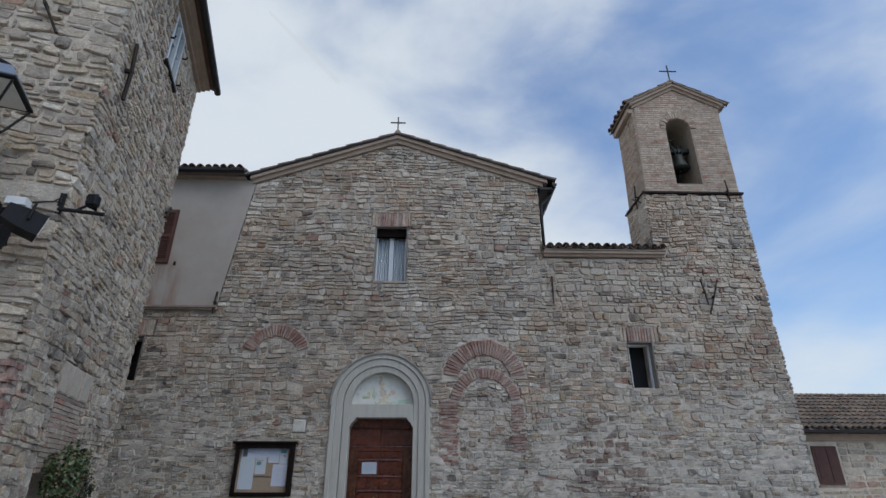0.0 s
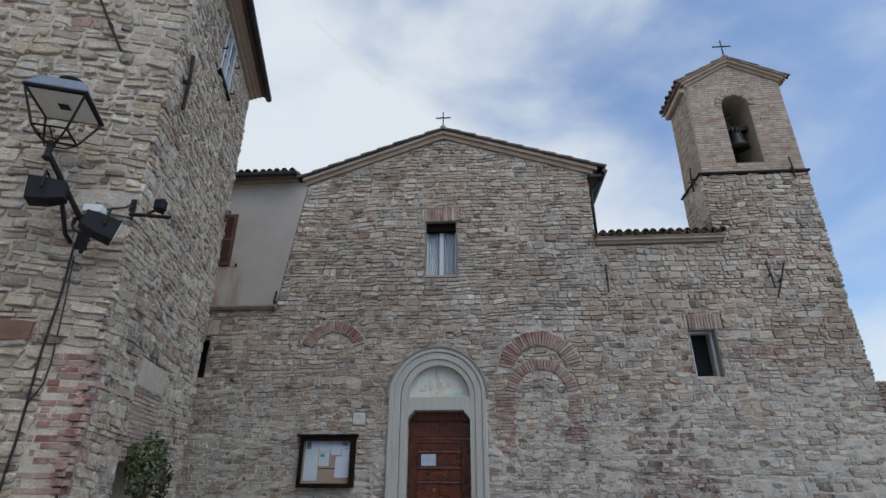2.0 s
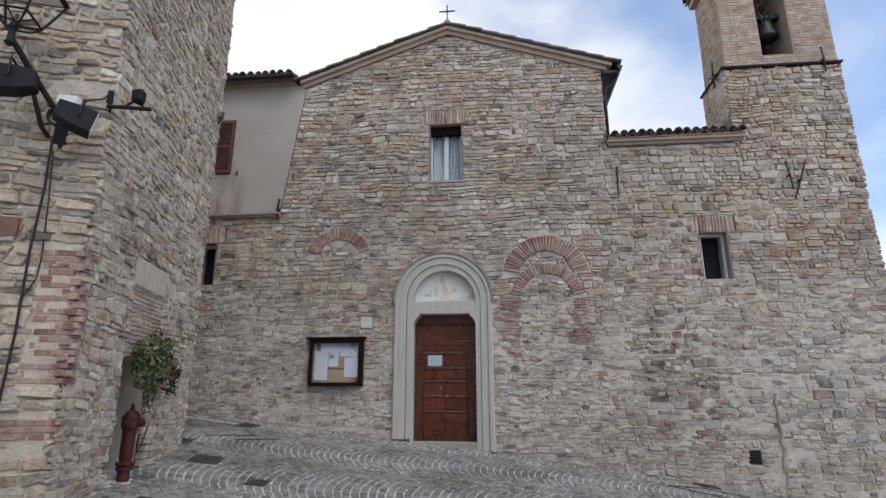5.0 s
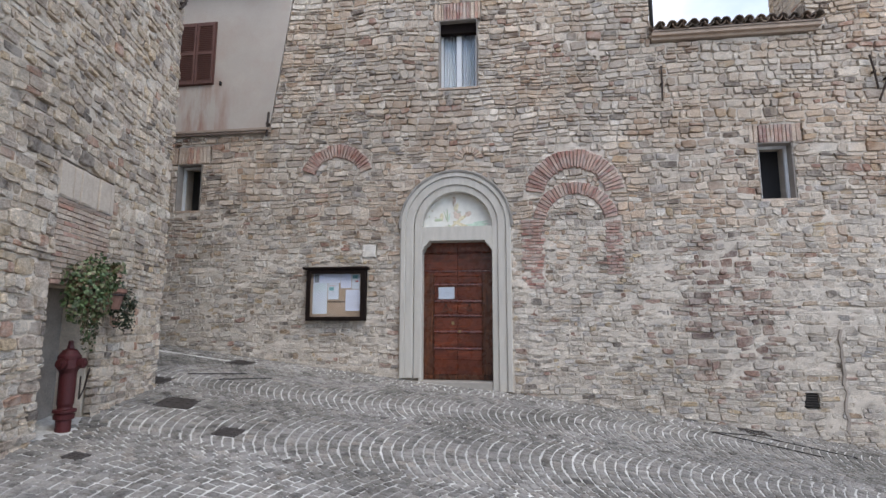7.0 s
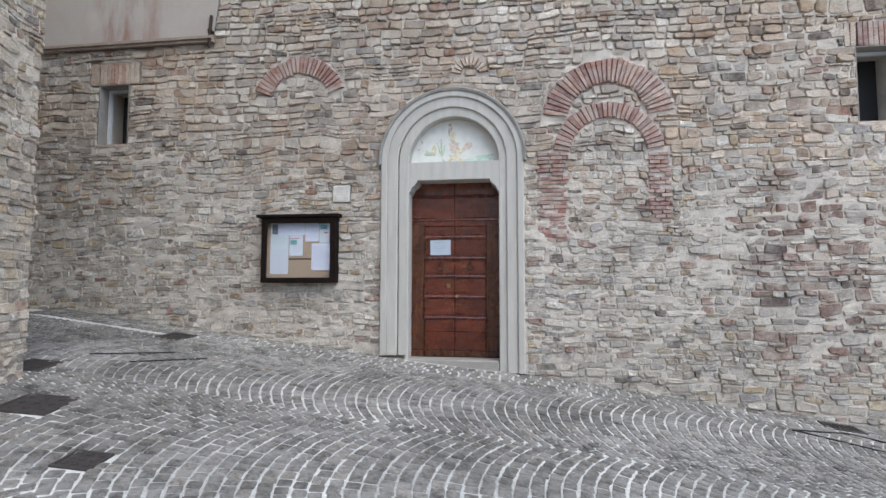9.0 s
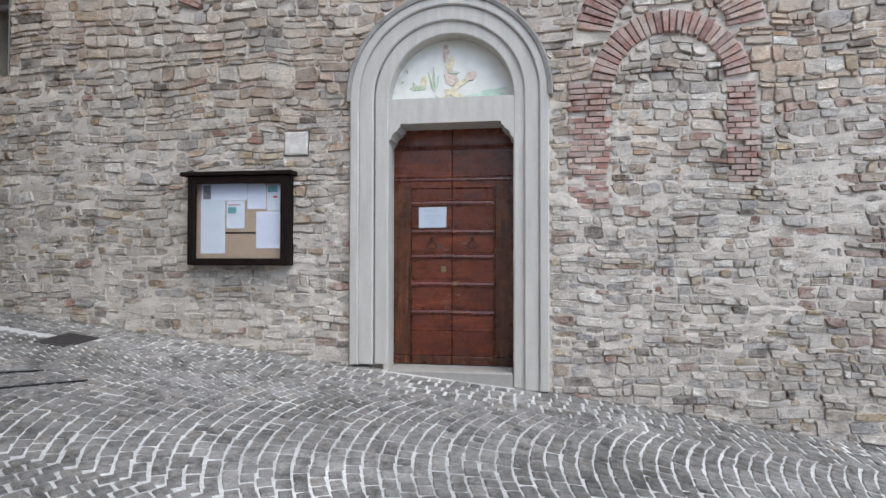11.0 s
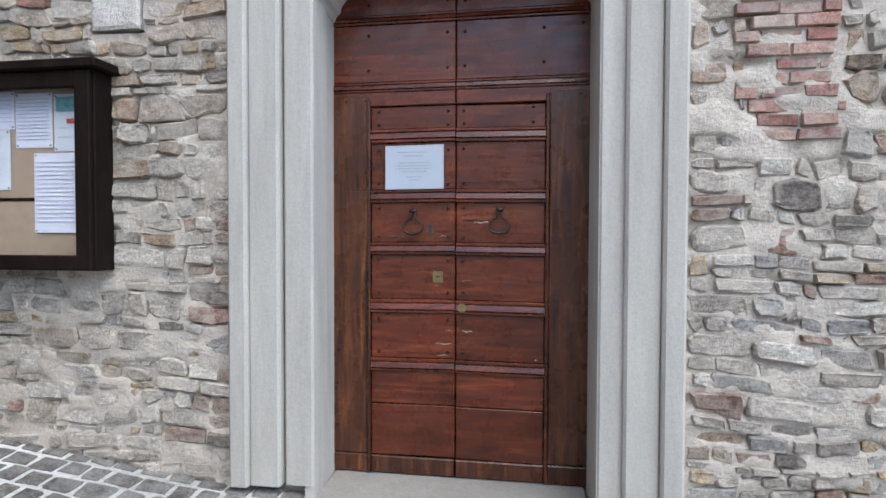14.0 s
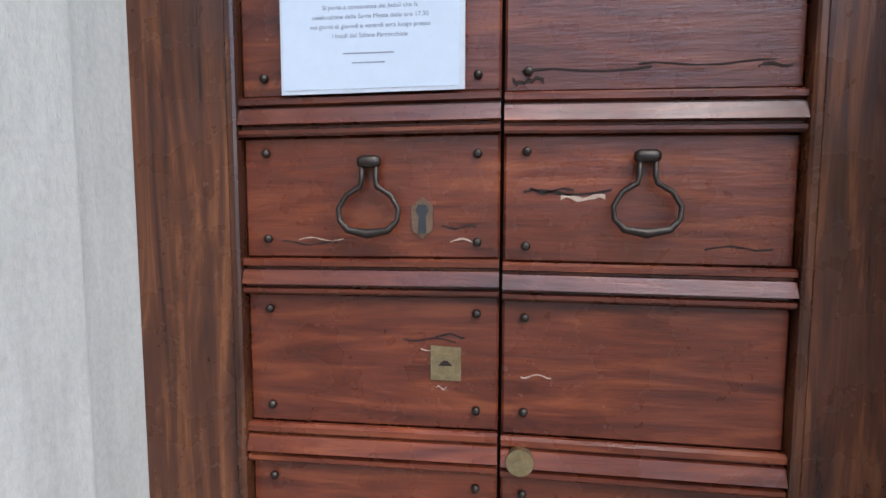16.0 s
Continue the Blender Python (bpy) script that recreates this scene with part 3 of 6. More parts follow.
def wall_slab(plane, outline_fn, xs, zs, holes, thick, material, name, parent=None):
    """A wall of cells between the lines xs and zs, with holes through it and a top cut to outline_fn."""
    mb = MB()
    for x0, x1 in zip(xs, xs[1:]):
        for z0, z1 in zip(zs, zs[1:]):
            cx, cz = (x0 + x1) / 2, (z0 + z1) / 2
            if any(h[0] < cx < h[1] and h[2] < cz < h[3] for h in holes):
                continue
            t0, t1 = float(outline_fn(x0 + 1e-4)), float(outline_fn(x1 - 1e-4))
            top0, top1 = min(z1, t0), min(z1, t1)
            if top0 <= z0 and top1 <= z0:
                continue
            top0, top1 = max(top0, z0 + 0.001), max(top1, z0 + 0.001)
            mb.prism([(x0, z0), (x1, z0), (x1, top1), (x0, top0)], -thick, -0.07, plane)
    b = bmesh.new()
    data = mb.mesh(name)
    b.from_mesh(data)
    bmesh.ops.remove_doubles(b, verts=b.verts, dist=0.0005)
    seen = {}
    for f in b.faces:
        seen.setdefault(frozenset(v.index for v in f.verts), []).append(f)
    bmesh.ops.delete(b, geom=[f for g in seen.values() if len(g) > 1 for f in g], context="FACES")
    b.to_mesh(data)
    b.free()
    data.materials.append(material)
    return new(name, data)


xs = sorted({-16, -9, -4.79, -4.32, RIDGE[0], 2.68, 5.36, 7.85} | {v for o in OPENINGS for v in o[:2]})
zs = sorted({-2.5, 4.95, 6.34, 8.12, 9.6} | {v for o in OPENINGS for v in o[2:]})


def wall_top(x):
    return np.where(np.asarray(x) < -4.79, 4.97, gable(x))


wall_church = wall_slab(FACADE, wall_top, xs, zs, OPENINGS, 0.55, M_MORTAR, "wall_church")
tagged(wall_church, "church front of coursed grey-beige rubble stone with pale mortar", "wall", kind="structure")

ARCH_L = (-3.33, 3.86, 0.50, 0.76, 20.0)
ARCH_R = (1.19, 3.43, 0.55, 0.90, 9.0)
ARCH_R2 = (1.19, 2.95, 0.53, 0.76, 8.0)
ARCH_S = (-0.74, 4.20, 0.14, 0.27, 10.0)
LINTELS = [(-1.42, -0.50, 7.10, 7.46), (4.25, 5.12, 4.31, 4.64), (-6.9, -6.02, 4.36, 4.72)]
JAMBS = [(0.26, 0.62, 1.75, 3.02), (1.73, 2.01, 2.0, 2.98)]
WHITE_STONE = (-2.79, -2.51, 2.36, 2.63)
BOARD_Z = 1.18


def church_free(a, z):
    ok = (z < gable(a) - 0.01) & (z > -0.1242 * a - 0.20)
    ok &= ~((a < slant(z)) & (z > 4.96))
    ok &= a < 7.87
    for x0, x1, z0, z1 in OPENINGS[:3] + OPENINGS[4:]:
        ok &= ~((a > x0 - 0.01) & (a < x1 + 0.01) & (z > z0 - 0.02) & (z < z1 + 0.01))
    for x0, x1, z0, z1 in LINTELS + JAMBS + [WHITE_STONE]:
        ok &= ~((a > x0) & (a < x1) & (z > z0) & (z < z1))
    ok &= ~((np.abs(a - DOOR_X) < DOOR_R + 0.015) & (z < SPRING))
    ok &= ~((np.abs(a - DOOR_X) ** 2 + (z - SPRING) ** 2 < (DOOR_R + 0.02) ** 2) & (z >= SPRING))
    for cx, cz, r0, r1, lift in (ARCH_L, ARCH_R, ARCH_R2, ARCH_S):
        d2 = (a - cx) ** 2 + (z - cz) ** 2
        up = (z - cz) > np.abs(a - cx) * math.tan(radians(lift)) - 0.03
        ok &= ~((d2 < (r1 + 0.015) ** 2) & (d2 > (r0 - 0.01) ** 2) & up)
    return ok


rng = random.Random(11)
stones = rubble(church_free, -9.0, 7.88, -1.0, 9.5, (0.036, 0.108), (0.065, 0.25), (0.002, 0.015), rng, big=lambda a, z: 1.2 if z > 3.0 or a > 2.4 else 1.0, sagging=True)
pick = random.Random(17)
lay(stones, FACADE, wall_church, M_GREY_O, M_STONE_I, rng, (0.003, 0.027), lambda a, b: -3.7 < a < 1.9 and b < 2.6, "stone", 300, sagging=True,
    other=[(M_RED_I, 1.5, lambda a, b: ((a - 3.7) / 0.9) ** 2 + ((b - 1.35 + 0.35 * (a - 3.7)) / 1.35) ** 2 < 1 and pick.random() < 0.62),
           (M_GREY_I, 1.0, lambda a, b: b + pick.uniform(-0.9, 0.9) < 2.7)])


def skin_free(a, z):
    """Where mortar shows: also between the bricks of the arches and jambs."""
    ok = church_free(a, z)
    for x0, x1, z0, z1 in JAMBS:
        ok |= (a > x0) & (a < x1) & (z > z0) & (z < z1)
    reach = np.where(z < SPRING, np.abs(a - DOOR_X), np.hypot(a - DOOR_X, z - SPRING))
    ok |= (np.abs(reach - DOOR_R) < 0.045) & (z > -0.1242 * a - 0.20)
    for cx, cz, r0, r1, lift in (ARCH_L, ARCH_R, ARCH_R2, ARCH_S):
        d2 = (a - cx) ** 2 + (z - cz) ** 2
        ok |= (d2 < (r1 + 0.05) ** 2) & (d2 > (r0 - 0.05) ** 2) & (z > cz) & ((a - DOOR_X) ** 2 + (z - SPRING) ** 2 > (DOOR_R + 0.02) ** 2)
    return ok


def bedding(a, z):
    """Mortar smeared nearly flush low on the wall, weathered back higher up."""
    return 0.006 - 0.020 * np.clip((z - 2.2) / 3.0, 0, 1)


def by_door(a, z):
    return (a > -4.2) & (a < 2.31) & (z > -0.6) & (z < 3.19)


pointing(lambda a, z: skin_free(a, z) & ~((a > -4.14) & (a < 2.25) & (z > -0.54) & (z < 3.13)), -8.5, 7.84, -1.0, 9.45, FACADE, wall_church, M_MORTAR, 5, level=bedding)
pointing(lambda a, z: skin_free(a, z) & by_door(a, z), -4.23, 2.34, -0.63, 3.22, FACADE, wall_church, M_MORTAR, 5, step=0.015, level=bedding)


def radial_bricks(arch, plane, parent, material, width=0.052, name="brick", proud=0.034, gap=0.012):
    cx, cz, r0, r1, lift = arch
    a0, a1 = radians(lift), math.pi - radians(lift)
    n = max(5, int((a1 - a0) * (r0 + r1) / 2 / (width + gap)))
    for i in range(n):
        t0, t1 = a0 + (a1 - a0) * i / n, a0 + (a1 - a0) * (i + 1) / n
        g = gap / 2
        jr0, jr1 = r0 + rng.uniform(-0.012, 0.015), r1 + rng.uniform(-0.02, 0.012)
        pts = []
        for r, t, s in ((jr0, t0, 1), (jr1, t0, 1), (jr1, t1, -1), (jr0, t1, -1)):
            tt = t + s * g / r
            pts.append((cx + r * math.cos(tt), cz + r * math.sin(tt)))
        mid = (sum(p[0] for p in pts) / 4, sum(p[1] for p in pts) / 4)
        c = plane(*mid)
        p = proud * rng.uniform(0.5, 1.3)
        inner = [(mid[0] + (x - mid[0]) * 0.86, mid[1] + (y - mid[1]) * 0.93) for x, y in pts]
        m = MB().loft([[plane(x, y, -0.06) - c for x, y in pts], [plane(x, y, p * 0.6) - c for x, y in pts], [plane(x, y, p) - c for x, y in inner]])
        ob = part(name, m, material)
        ob.location = c
        ob.parent = parent
        ob.matrix_parent_inverse = parent.matrix_world.inverted()


def straight_bricks(rect, plane, parent, material, size, soldier=False, ragged=0.0, name="brick", proud=0.012, keep=1.0):
    x0, x1, z0, z1 = rect
    w, h = size
    nz = max(1, round((z1 - z0) / h))
    for j in range(nz):
        za = z0 + (z1 - z0) * j / nz
        zb = za + (z1 - z0) / nz
        x = x0 - (w * 0.5 if j % 2 and not soldier else 0) + rng.uniform(-ragged, ragged)
        end = x1 + rng.uniform(-ragged, ragged)
        while x < end - 0.02:
            xa, xb = max(x, x0 - ragged), min(x + w, end)
            x += w
            if xb - xa < 0.025 or rng.random() > keep:
                continue
            g = 0.005
            mid = ((xa + xb) / 2, (za + zb) / 2)
            c = plane(*mid)
            jx = lambda: rng.uniform(-0.004, 0.004)
            pts = [(xa + g + jx(), za + g + jx()), (xb - g + jx(), za + g + jx()), (xb - g + jx(), zb - g + jx()), (xa + g + jx(), zb - g + jx())]
            p = proud * rng.uniform(0.5, 1.4)
            inner = [(mid[0] + (a - mid[0]) * 0.95, mid[1] + (b - mid[1]) * 0.88) for a, b in pts]
            m = MB().loft([[plane(a, b, -0.075) - c for a, b in pts], [plane(a, b, p * 0.6) - c for a, b in pts], [plane(a, b, p) - c for a, b in inner]])
            ob = part(name, m, material)
            ob.location = c
            ob.parent = parent
            ob.matrix_parent_inverse = parent.matrix_world.inverted()


arch_left = tagged(thing("blind_arch", FACADE(-3.33, 3.9), "walled-up low arch of worn red bricks in the church front", "arch"), kind="structure")
radial_bricks(ARCH_L, FACADE, arch_left, M_BRICK_O)
arch_right = tagged(thing("blind_arch", FACADE(1.19, 2.0), "walled-up tall doorway with two rings of red bricks and toothed brick jambs", "arch"), kind="structure")
radial_bricks(ARCH_R, FACADE, arch_right, M_BRICK_O)
radial_bricks(ARCH_R2, FACADE, arch_right, M_BRICK_O)
straight_bricks(JAMBS[0], FACADE, arch_right, M_BRICK_O, (0.17, 0.057), ragged=0.045, keep=0.92, proud=0.024)
straight_bricks(JAMBS[1], FACADE, arch_right, M_BRICK_O, (0.14, 0.057), ragged=0.02, keep=0.96, proud=0.024)
small_arch = tagged(thing("small_arch", FACADE(-0.74, 4.2), "small fan of pale bricks above the church doorway", "arch"), kind="structure")
radial_bricks(ARCH_S, FACADE, small_arch, M_PALE_O, 0.045)

# white inscribed stone
mb = MB()
x0, x1, z0, z1 = WHITE_STONE
mb.loft([[FACADE(a, b, c) for a, b in ((x0 + i, z0 + i), (x1 - i, z0 + i * 1.3), (x1 - i * 0.8, z1 - i), (x0 + i, z1 - i))] for c, i in ((-0.07, 0.008), (0.012, 0.01), (0.02, 0.025))])
white_stone = part("white_stone_block", mb, M_WHITESTONE)
tagged(white_stone, "square pale stone block set in the rubble wall", "stone block", kind="structure")


# ---- door surround ----
surround = thing("door_surround", (DOOR_X, F, 0.0), "pale grey rendered arched surround with stepped mouldings round the church door", "door surround", kind="structure")


def band(r0, r1, c0, c1, name, cx=DOOR_X):
    """One moulding of the surround between two radii, from depth c0 to c1, with a soft edge."""
    mb = MB()
    rows = []
    e = 0.012
    section = [(r1, c0), (r1, c1 - e), (r1 - e, c1), (r0 + e, c1), (r0, c1 - e), (r0, c0)]
    for k in range(31):
        ring = []
        for r, c in section:
            if k == 0:
                ring.append(FACADE(cx - r, 0.155, c))
            elif k == 30:
                ring.append(FACADE(cx + r, -0.06, c))
            else:
                t = math.pi * (k - 1) / 28
                ring.append(FACADE(cx - r * math.cos(t), SPRING + r * math.sin(t), c))
        rows.append(ring)
    mb.loft(rows, True)
    return part(name, mb, M_SURROUND, surround)


band(0.935, 1.03, -0.08, 0.075, "outer_moulding")
band(0.785, 0.940, -0.08, 0.046, "middle_moulding")
band(0.652, 0.800, -0.16, 0.016, "inner_moulding", -0.975)
# drip course over the arch
mb = MB()
rows = []
for k in range(33):
    t = radians(-2) + radians(184) * k / 32
    rows.append([FACADE(DOOR_X - r * math.cos(t), SPRING + r * math.sin(t), c) for r, c in ((1.02, -0.02), (1.065, -0.02), (1.07, 0.085), (1.055, 0.10), (1.02, 0.09))])
mb.loft(rows, True)
part("drip_course", mb, plain("weathered_render", (0.24, 0.225, 0.205), 0.25, 6, 50, 0.95), surround, "dark weathered upper edge")
# lintel with its stepped brackets, and the reveal
LINTEL_Z = 2.67
mb = MB()
right = [(0.656, 2.47), (0.645, 2.50), (0.625, 2.515), (0.62, 2.545), (0.595, 2.58), (0.56, 2.60), (0.555, 2.62), (0.53, 2.635), (0.525, LINTEL_Z)]
left = [(-a, b) for a, b in right]
right = right[::-1]
mb.prism([(-0.975 + a, b) for a, b in [(-0.675, 2.93), (-0.675, 2.46)] + left + right + [(0.675, 2.46), (0.675, 2.93)]], -0.30, 0.010, FACADE)
part("lintel", mb, M_SURROUND, surround, "pale lintel with scrolled corner brackets")
for xf, xb, out, low in ((-1.628, -1.642, -1.675, 0.14), (-0.322, -0.328, -0.303, 0.0)):
    part("reveal", MB().loft([[(xf, F - 0.008, z), (xb, F + 0.40, z), (out, F + 0.40, z), (out, F - 0.008, z)] for z in (low - 0.1, 2.90)]), M_SURROUND, surround)
# lunette with its fresco
mb = MB()
n = 28
mb.prism([(-0.975 - 0.66, 2.86)] + [(-0.975 - 0.66 * math.cos(math.pi * i / n), 2.945 + 0.66 * math.sin(math.pi * i / n)) for i in range(n + 1)] + [(-0.975 + 0.66, 2.86)], -0.22, -0.15, FACADE)
lunette = part("lunette", mb, M_FRESCO, surround, "faded fresco with green plants and ochre shapes on pale plaster")


def splash(cx, cz, w, h, turn, material, name, seed, level):
    """A loose wash of paint lying on the lunette."""
    r = random.Random(seed)
    pts = []
    for i in range(14):
        t = 2 * math.pi * i / 14
        k = r.uniform(0.7, 1.15)
        a, b = w * k * math.cos(t), h * k * math.sin(t)
        pts.append((DOOR_X + cx + a * math.cos(turn) - b * math.sin(turn), cz + a * math.sin(turn) + b * math.cos(turn)))
    part(name, MB().prism(pts, -0.151, -0.148 + level * 0.0007, FACADE), material, lunette)


for i, (dx, z, w, h, turn, tone) in enumerate((
        (0.36, 2.985, 0.25, 0.03, 0.02, M_FR_GREEN), (0.42, 3.03, 0.14, 0.025, 0.15, M_FR_GREEN), (-0.20, 3.18, 0.016, 0.14, 0.06, M_FR_LEAF),
        (-0.16, 3.14, 0.013, 0.11, -0.15, M_FR_GREEN), (-0.235, 3.16, 0.010, 0.10, 0.3, M_FR_LEAF), (-0.31, 3.15, 0.035, 0.09, 0.0, M_FR_OCHRE),
        (-0.38, 3.09, 0.09, 0.035, 0.05, M_FR_LEAF), (-0.01, 3.19, 0.075, 0.10, 0.15, M_FR_ROSE), (0.06, 3.10, 0.15, 0.035, 0.65, M_FR_OCHRE),
        (0.05, 3.00, 0.17, 0.03, -0.35, M_FR_OCHRE), (-0.06, 3.00, 0.10, 0.022, 0.7, M_FR_OCHRE), (0.20, 3.20, 0.065, 0.055, 0.2, M_FR_ROSE),
        (-0.03, 3.33, 0.045, 0.09, -0.2, M_FR_OCHRE), (-0.06, 3.45, 0.035, 0.055, 0.0, M_FR_ROSE), (-0.07, 3.52, 0.028, 0.022, 0.2, M_FR_BROWN),
        (-0.085, 3.40, 0.012, 0.07, 0.1, M_FR_BROWN), (0.02, 3.235, 0.06, 0.009, 0.05, M_FR_GREEN), (-0.15, 2.97, 0.055, 0.015, -0.7, M_FR_LEAF),
        (-0.49, 3.27, 0.010, 0.025, 0.3, M_FR_BROWN), (-0.42, 3.14, 0.007, 0.012, 0.0, M_FR_BROWN), (-0.54, 3.16, 0.016, 0.008, 0.3, M_FR_LEAF))):
    splash(dx + 0.03, z, w, h, turn, tone, "paint", i + 1, i)

# threshold
threshold = part("threshold_step", MB().soft(-1.64, -0.33, F - 0.015, F + 0.40, -0.35, 0.095, 0.012), M_SLATE)
tagged(threshold, "low grey stone threshold under the church door", "door step", kind="structure")


# ---- church door ----
D = F + 0.31
DOOR = Plane((0, D, 0), (1, 0, 0), (0, -1, 0))
door = thing("door_1", (-0.99, D, 0.1), "closed double door of varnished red-brown wood with iron ring handles", "door", kind="structure")
SEAM = -0.99
part("backing", MB().box(-1.70, -0.28, D + 0.03, D + 0.07, 0.0, 2.80), M_DARKWOOD, door)


def board(x0, x1, z0, z1, c, material, name, parent, edge=0.006, bow=0.0):
    """A plank with softened edges whose lower and upper lines may sag a little."""
    ring = lambda i, d: [DOOR(x0 + i, z0 + i, d), DOOR(x1 - i, z0 + i + bow, d), DOOR(x1 - i, z1 - i + bow, d), DOOR(x0 + i, z1 - i, d)]
    return part(name, MB().loft([ring(0, -0.035), ring(0, c - edge), ring(edge, c)]), material, parent)


def rail(x0, x1, z0, z1, c, name, parent, bow=0.0):
    """A moulded rail: two beads with a sloping flat between them."""
    h = z1 - z0
    prof = [(0.0, 0.0), (0.0, c * 0.8), (0.06, c), (0.16, c), (0.2, c * 0.35), (0.26, c * 0.35), (0.30, c * 1.25), (0.68, c * 0.75), (0.70, c * 0.2), (0.75, c * 0.2), (0.80, c * 0.85), (0.94, c * 0.85), (1.0, c * 0.5), (1.0, 0.0)]
    rows = [[DOOR(x, z0 + k * h + b, d) for k, d in prof] for x, b in ((x0, 0.0), (x1, bow))]
    return part(name, MB().loft(rows), M_PANEL, parent)


for x0, x1, lean in ((-1.675, -1.44, 0.0), (-0.520, -0.30, 0.0)):
    board(x0, x1, 0.20, 2.08, 0.012, M_STILE, "stile", door)
    board(x0, x1, 0.10, 0.196, 0.012, M_STILE, "plinth", door)
for x0, x1, n in ((-1.455, -1.438, 0), (-0.537, -0.520, 0)):
    board(x0, x1, 0.105, 2.06, 0.026, M_STILE, "edge_bead", door, 0.004)
PANELS = [(0.196, 0.465), (0.470, 0.645), (0.712, 0.952), (1.022, 1.256), (1.318, 1.526), (1.592, 1.836), (1.905, 2.022)]
RAILS = [(0.645, 0.712), (0.952, 1.022), (1.256, 1.318), (1.526, 1.592), (1.836, 1.905)]
for x0, x1, bow in ((-1.437, SEAM - 0.003, 0.0), (SEAM + 0.003, -0.538, 0.0)):
    leaf = thing("door_leaf", ((x0 + x1) / 2, D, 0.1), "", "")
    leaf.parent = door
    leaf.matrix_parent_inverse = door.matrix_world.inverted()
    tilt = rng.uniform(-0.004, 0.006)
    for z0, z1 in PANELS:
        board(x0, x1, z0, z1, 0.0, M_PANEL, "panel", leaf, 0.004, tilt)
    board(x0, x1, 0.104, 0.192, 0.012, M_STILE, "plinth", leaf, 0.005)
    for z0, z1 in RAILS:
        rail(x0, x1, z0, z1, 0.017, "rail", leaf, tilt)
for x0, x1 in ((-1.675, SEAM - 0.003), (SEAM + 0.003, -0.30)):
    board(x0, x1, 2.028, 2.10, 0.010, M_PANEL, "cross_board", door, 0.004)
    rail(x0, x1, 2.10, 2.150, 0.014, "cross_rail", door)
    board(x0, x1, 2.152, 2.448, 0.004, M_PANEL, "upper_board", door, 0.004)
    rail(x0, x1, 2.450, 2.495, 0.014, "cross_rail", door)
    board(x0, x1, 2.497, 2.79, 0.004, M_PANEL, "upper_board", door, 0.004)

nail_mesh = MB().loft([[(0.008 * k * math.cos(t), c, 0.008 * k * math.sin(t)) for t in [2 * math.pi * i / 7 for i in range(7)]] for k, c in ((1.0, 0.002), (0.9, -0.004), (0.45, -0.007))]).mesh("nail", True)
nail_mesh.materials.append(M_HANDLE)
NAILS = [(x, z) for z in (1.62, 1.80, 1.495, 1.35, 1.23, 1.06, 0.92, 0.75) for x in (-1.395, -1.03, -0.95)] + [(x, z) for z in (1.93, 2.00) for x in (-1.395, -1.03, -0.95, -0.60)]
NAILS += [(x, z) for z in (2.22, 2.39, 2.55) for x in (-1.45, -1.035, -0.945, -0.55)] + [(-1.57, 2.06), (-1.46, 2.06), (-0.52, 2.06), (-0.37, 2.06), (-0.36, 2.40)]
for x, z in NAILS:
    ob = new("nail", nail_mesh)
    ob.location = DOOR(x, z + rng.uniform(-0.006, 0.006), 0.003 if z < 2.03 else 0.008)
    ob.parent = door
    ob.matrix_parent_inverse = door.matrix_world.inverted()

for cx, cz in ((-1.21, 1.405), (-0.765, 1.41)):
    pull = thing("ring_handle", DOOR(cx, cz), "worn forged iron pear-shaped ring handle", "")
    pull.parent = door
    pull.matrix_parent_inverse = door.matrix_world.inverted()
    pts = [(-0.012, 0.078), (-0.012, 0.048), (-0.015, 0.036), (-0.038, 0.022), (-0.051, 0.0), (-0.049, -0.02), (-0.034, -0.036), (0.0, -0.042),
           (0.034, -0.036), (0.049, -0.02), (0.051, 0.0), (0.038, 0.022), (0.015, 0.036), (0.012, 0.048), (0.012, 0.078)]
    rad = [0.0045] * 6 + [0.006, 0.0085, 0.006] + [0.0045] * 6
    part("ring", MB().tube([DOOR(cx + a, cz + b, 0.014 + 0.012 * (0.08 - b) / 0.12) for a, b in pts], rad, 8), M_HANDLE, pull, smooth=True)
    part("eye", MB().tube([DOOR(cx + a, cz + 0.078, 0.014) for a in (-0.019, -0.012, 0.012, 0.019)], [0.007, 0.011, 0.011, 0.007], 10), M_HANDLE, pull, smooth=True)
# key plate, brass locks
M_CRACK = plain("crack", (0.02, 0.01, 0.008), 0.2, 40, 150, 0.9)
kx, kz = -1.122, 1.388
plate = part("key_plate", MB().prism([(kx - 0.018, kz - 0.018), (kx, kz - 0.034), (kx + 0.018, kz - 0.018), (kx + 0.018, kz + 0.022), (kx, kz + 0.036), (kx - 0.018, kz + 0.022)], 0.0, 0.004, DOOR), plain("tarnished_plate", (0.14, 0.085, 0.055), 0.3, 40, 150, 0.5, 0.5), door, "worn iron key plate")
part("keyhole", MB().prism([(kx - 0.007, kz - 0.024), (kx + 0.007, kz - 0.024), (kx + 0.006, kz + 0.004), (kx + 0.011, kz + 0.014), (kx + 0.007, kz + 0.024), (kx - 0.007, kz + 0.024), (kx - 0.011, kz + 0.014), (kx - 0.006, kz + 0.004)], 0.0035, 0.0052, DOOR), M_HOLE_SHADE, plate)
lx, lz = -1.082, 1.142
lock = part("lock_plate", MB().prism([(lx - 0.026, lz - 0.03), (lx + 0.026, lz - 0.03), (lx + 0.026, lz + 0.028), (lx - 0.026, lz + 0.03)], 0.0, 0.0035, DOOR), M_BRASS, door, "tarnished brass lock plate")
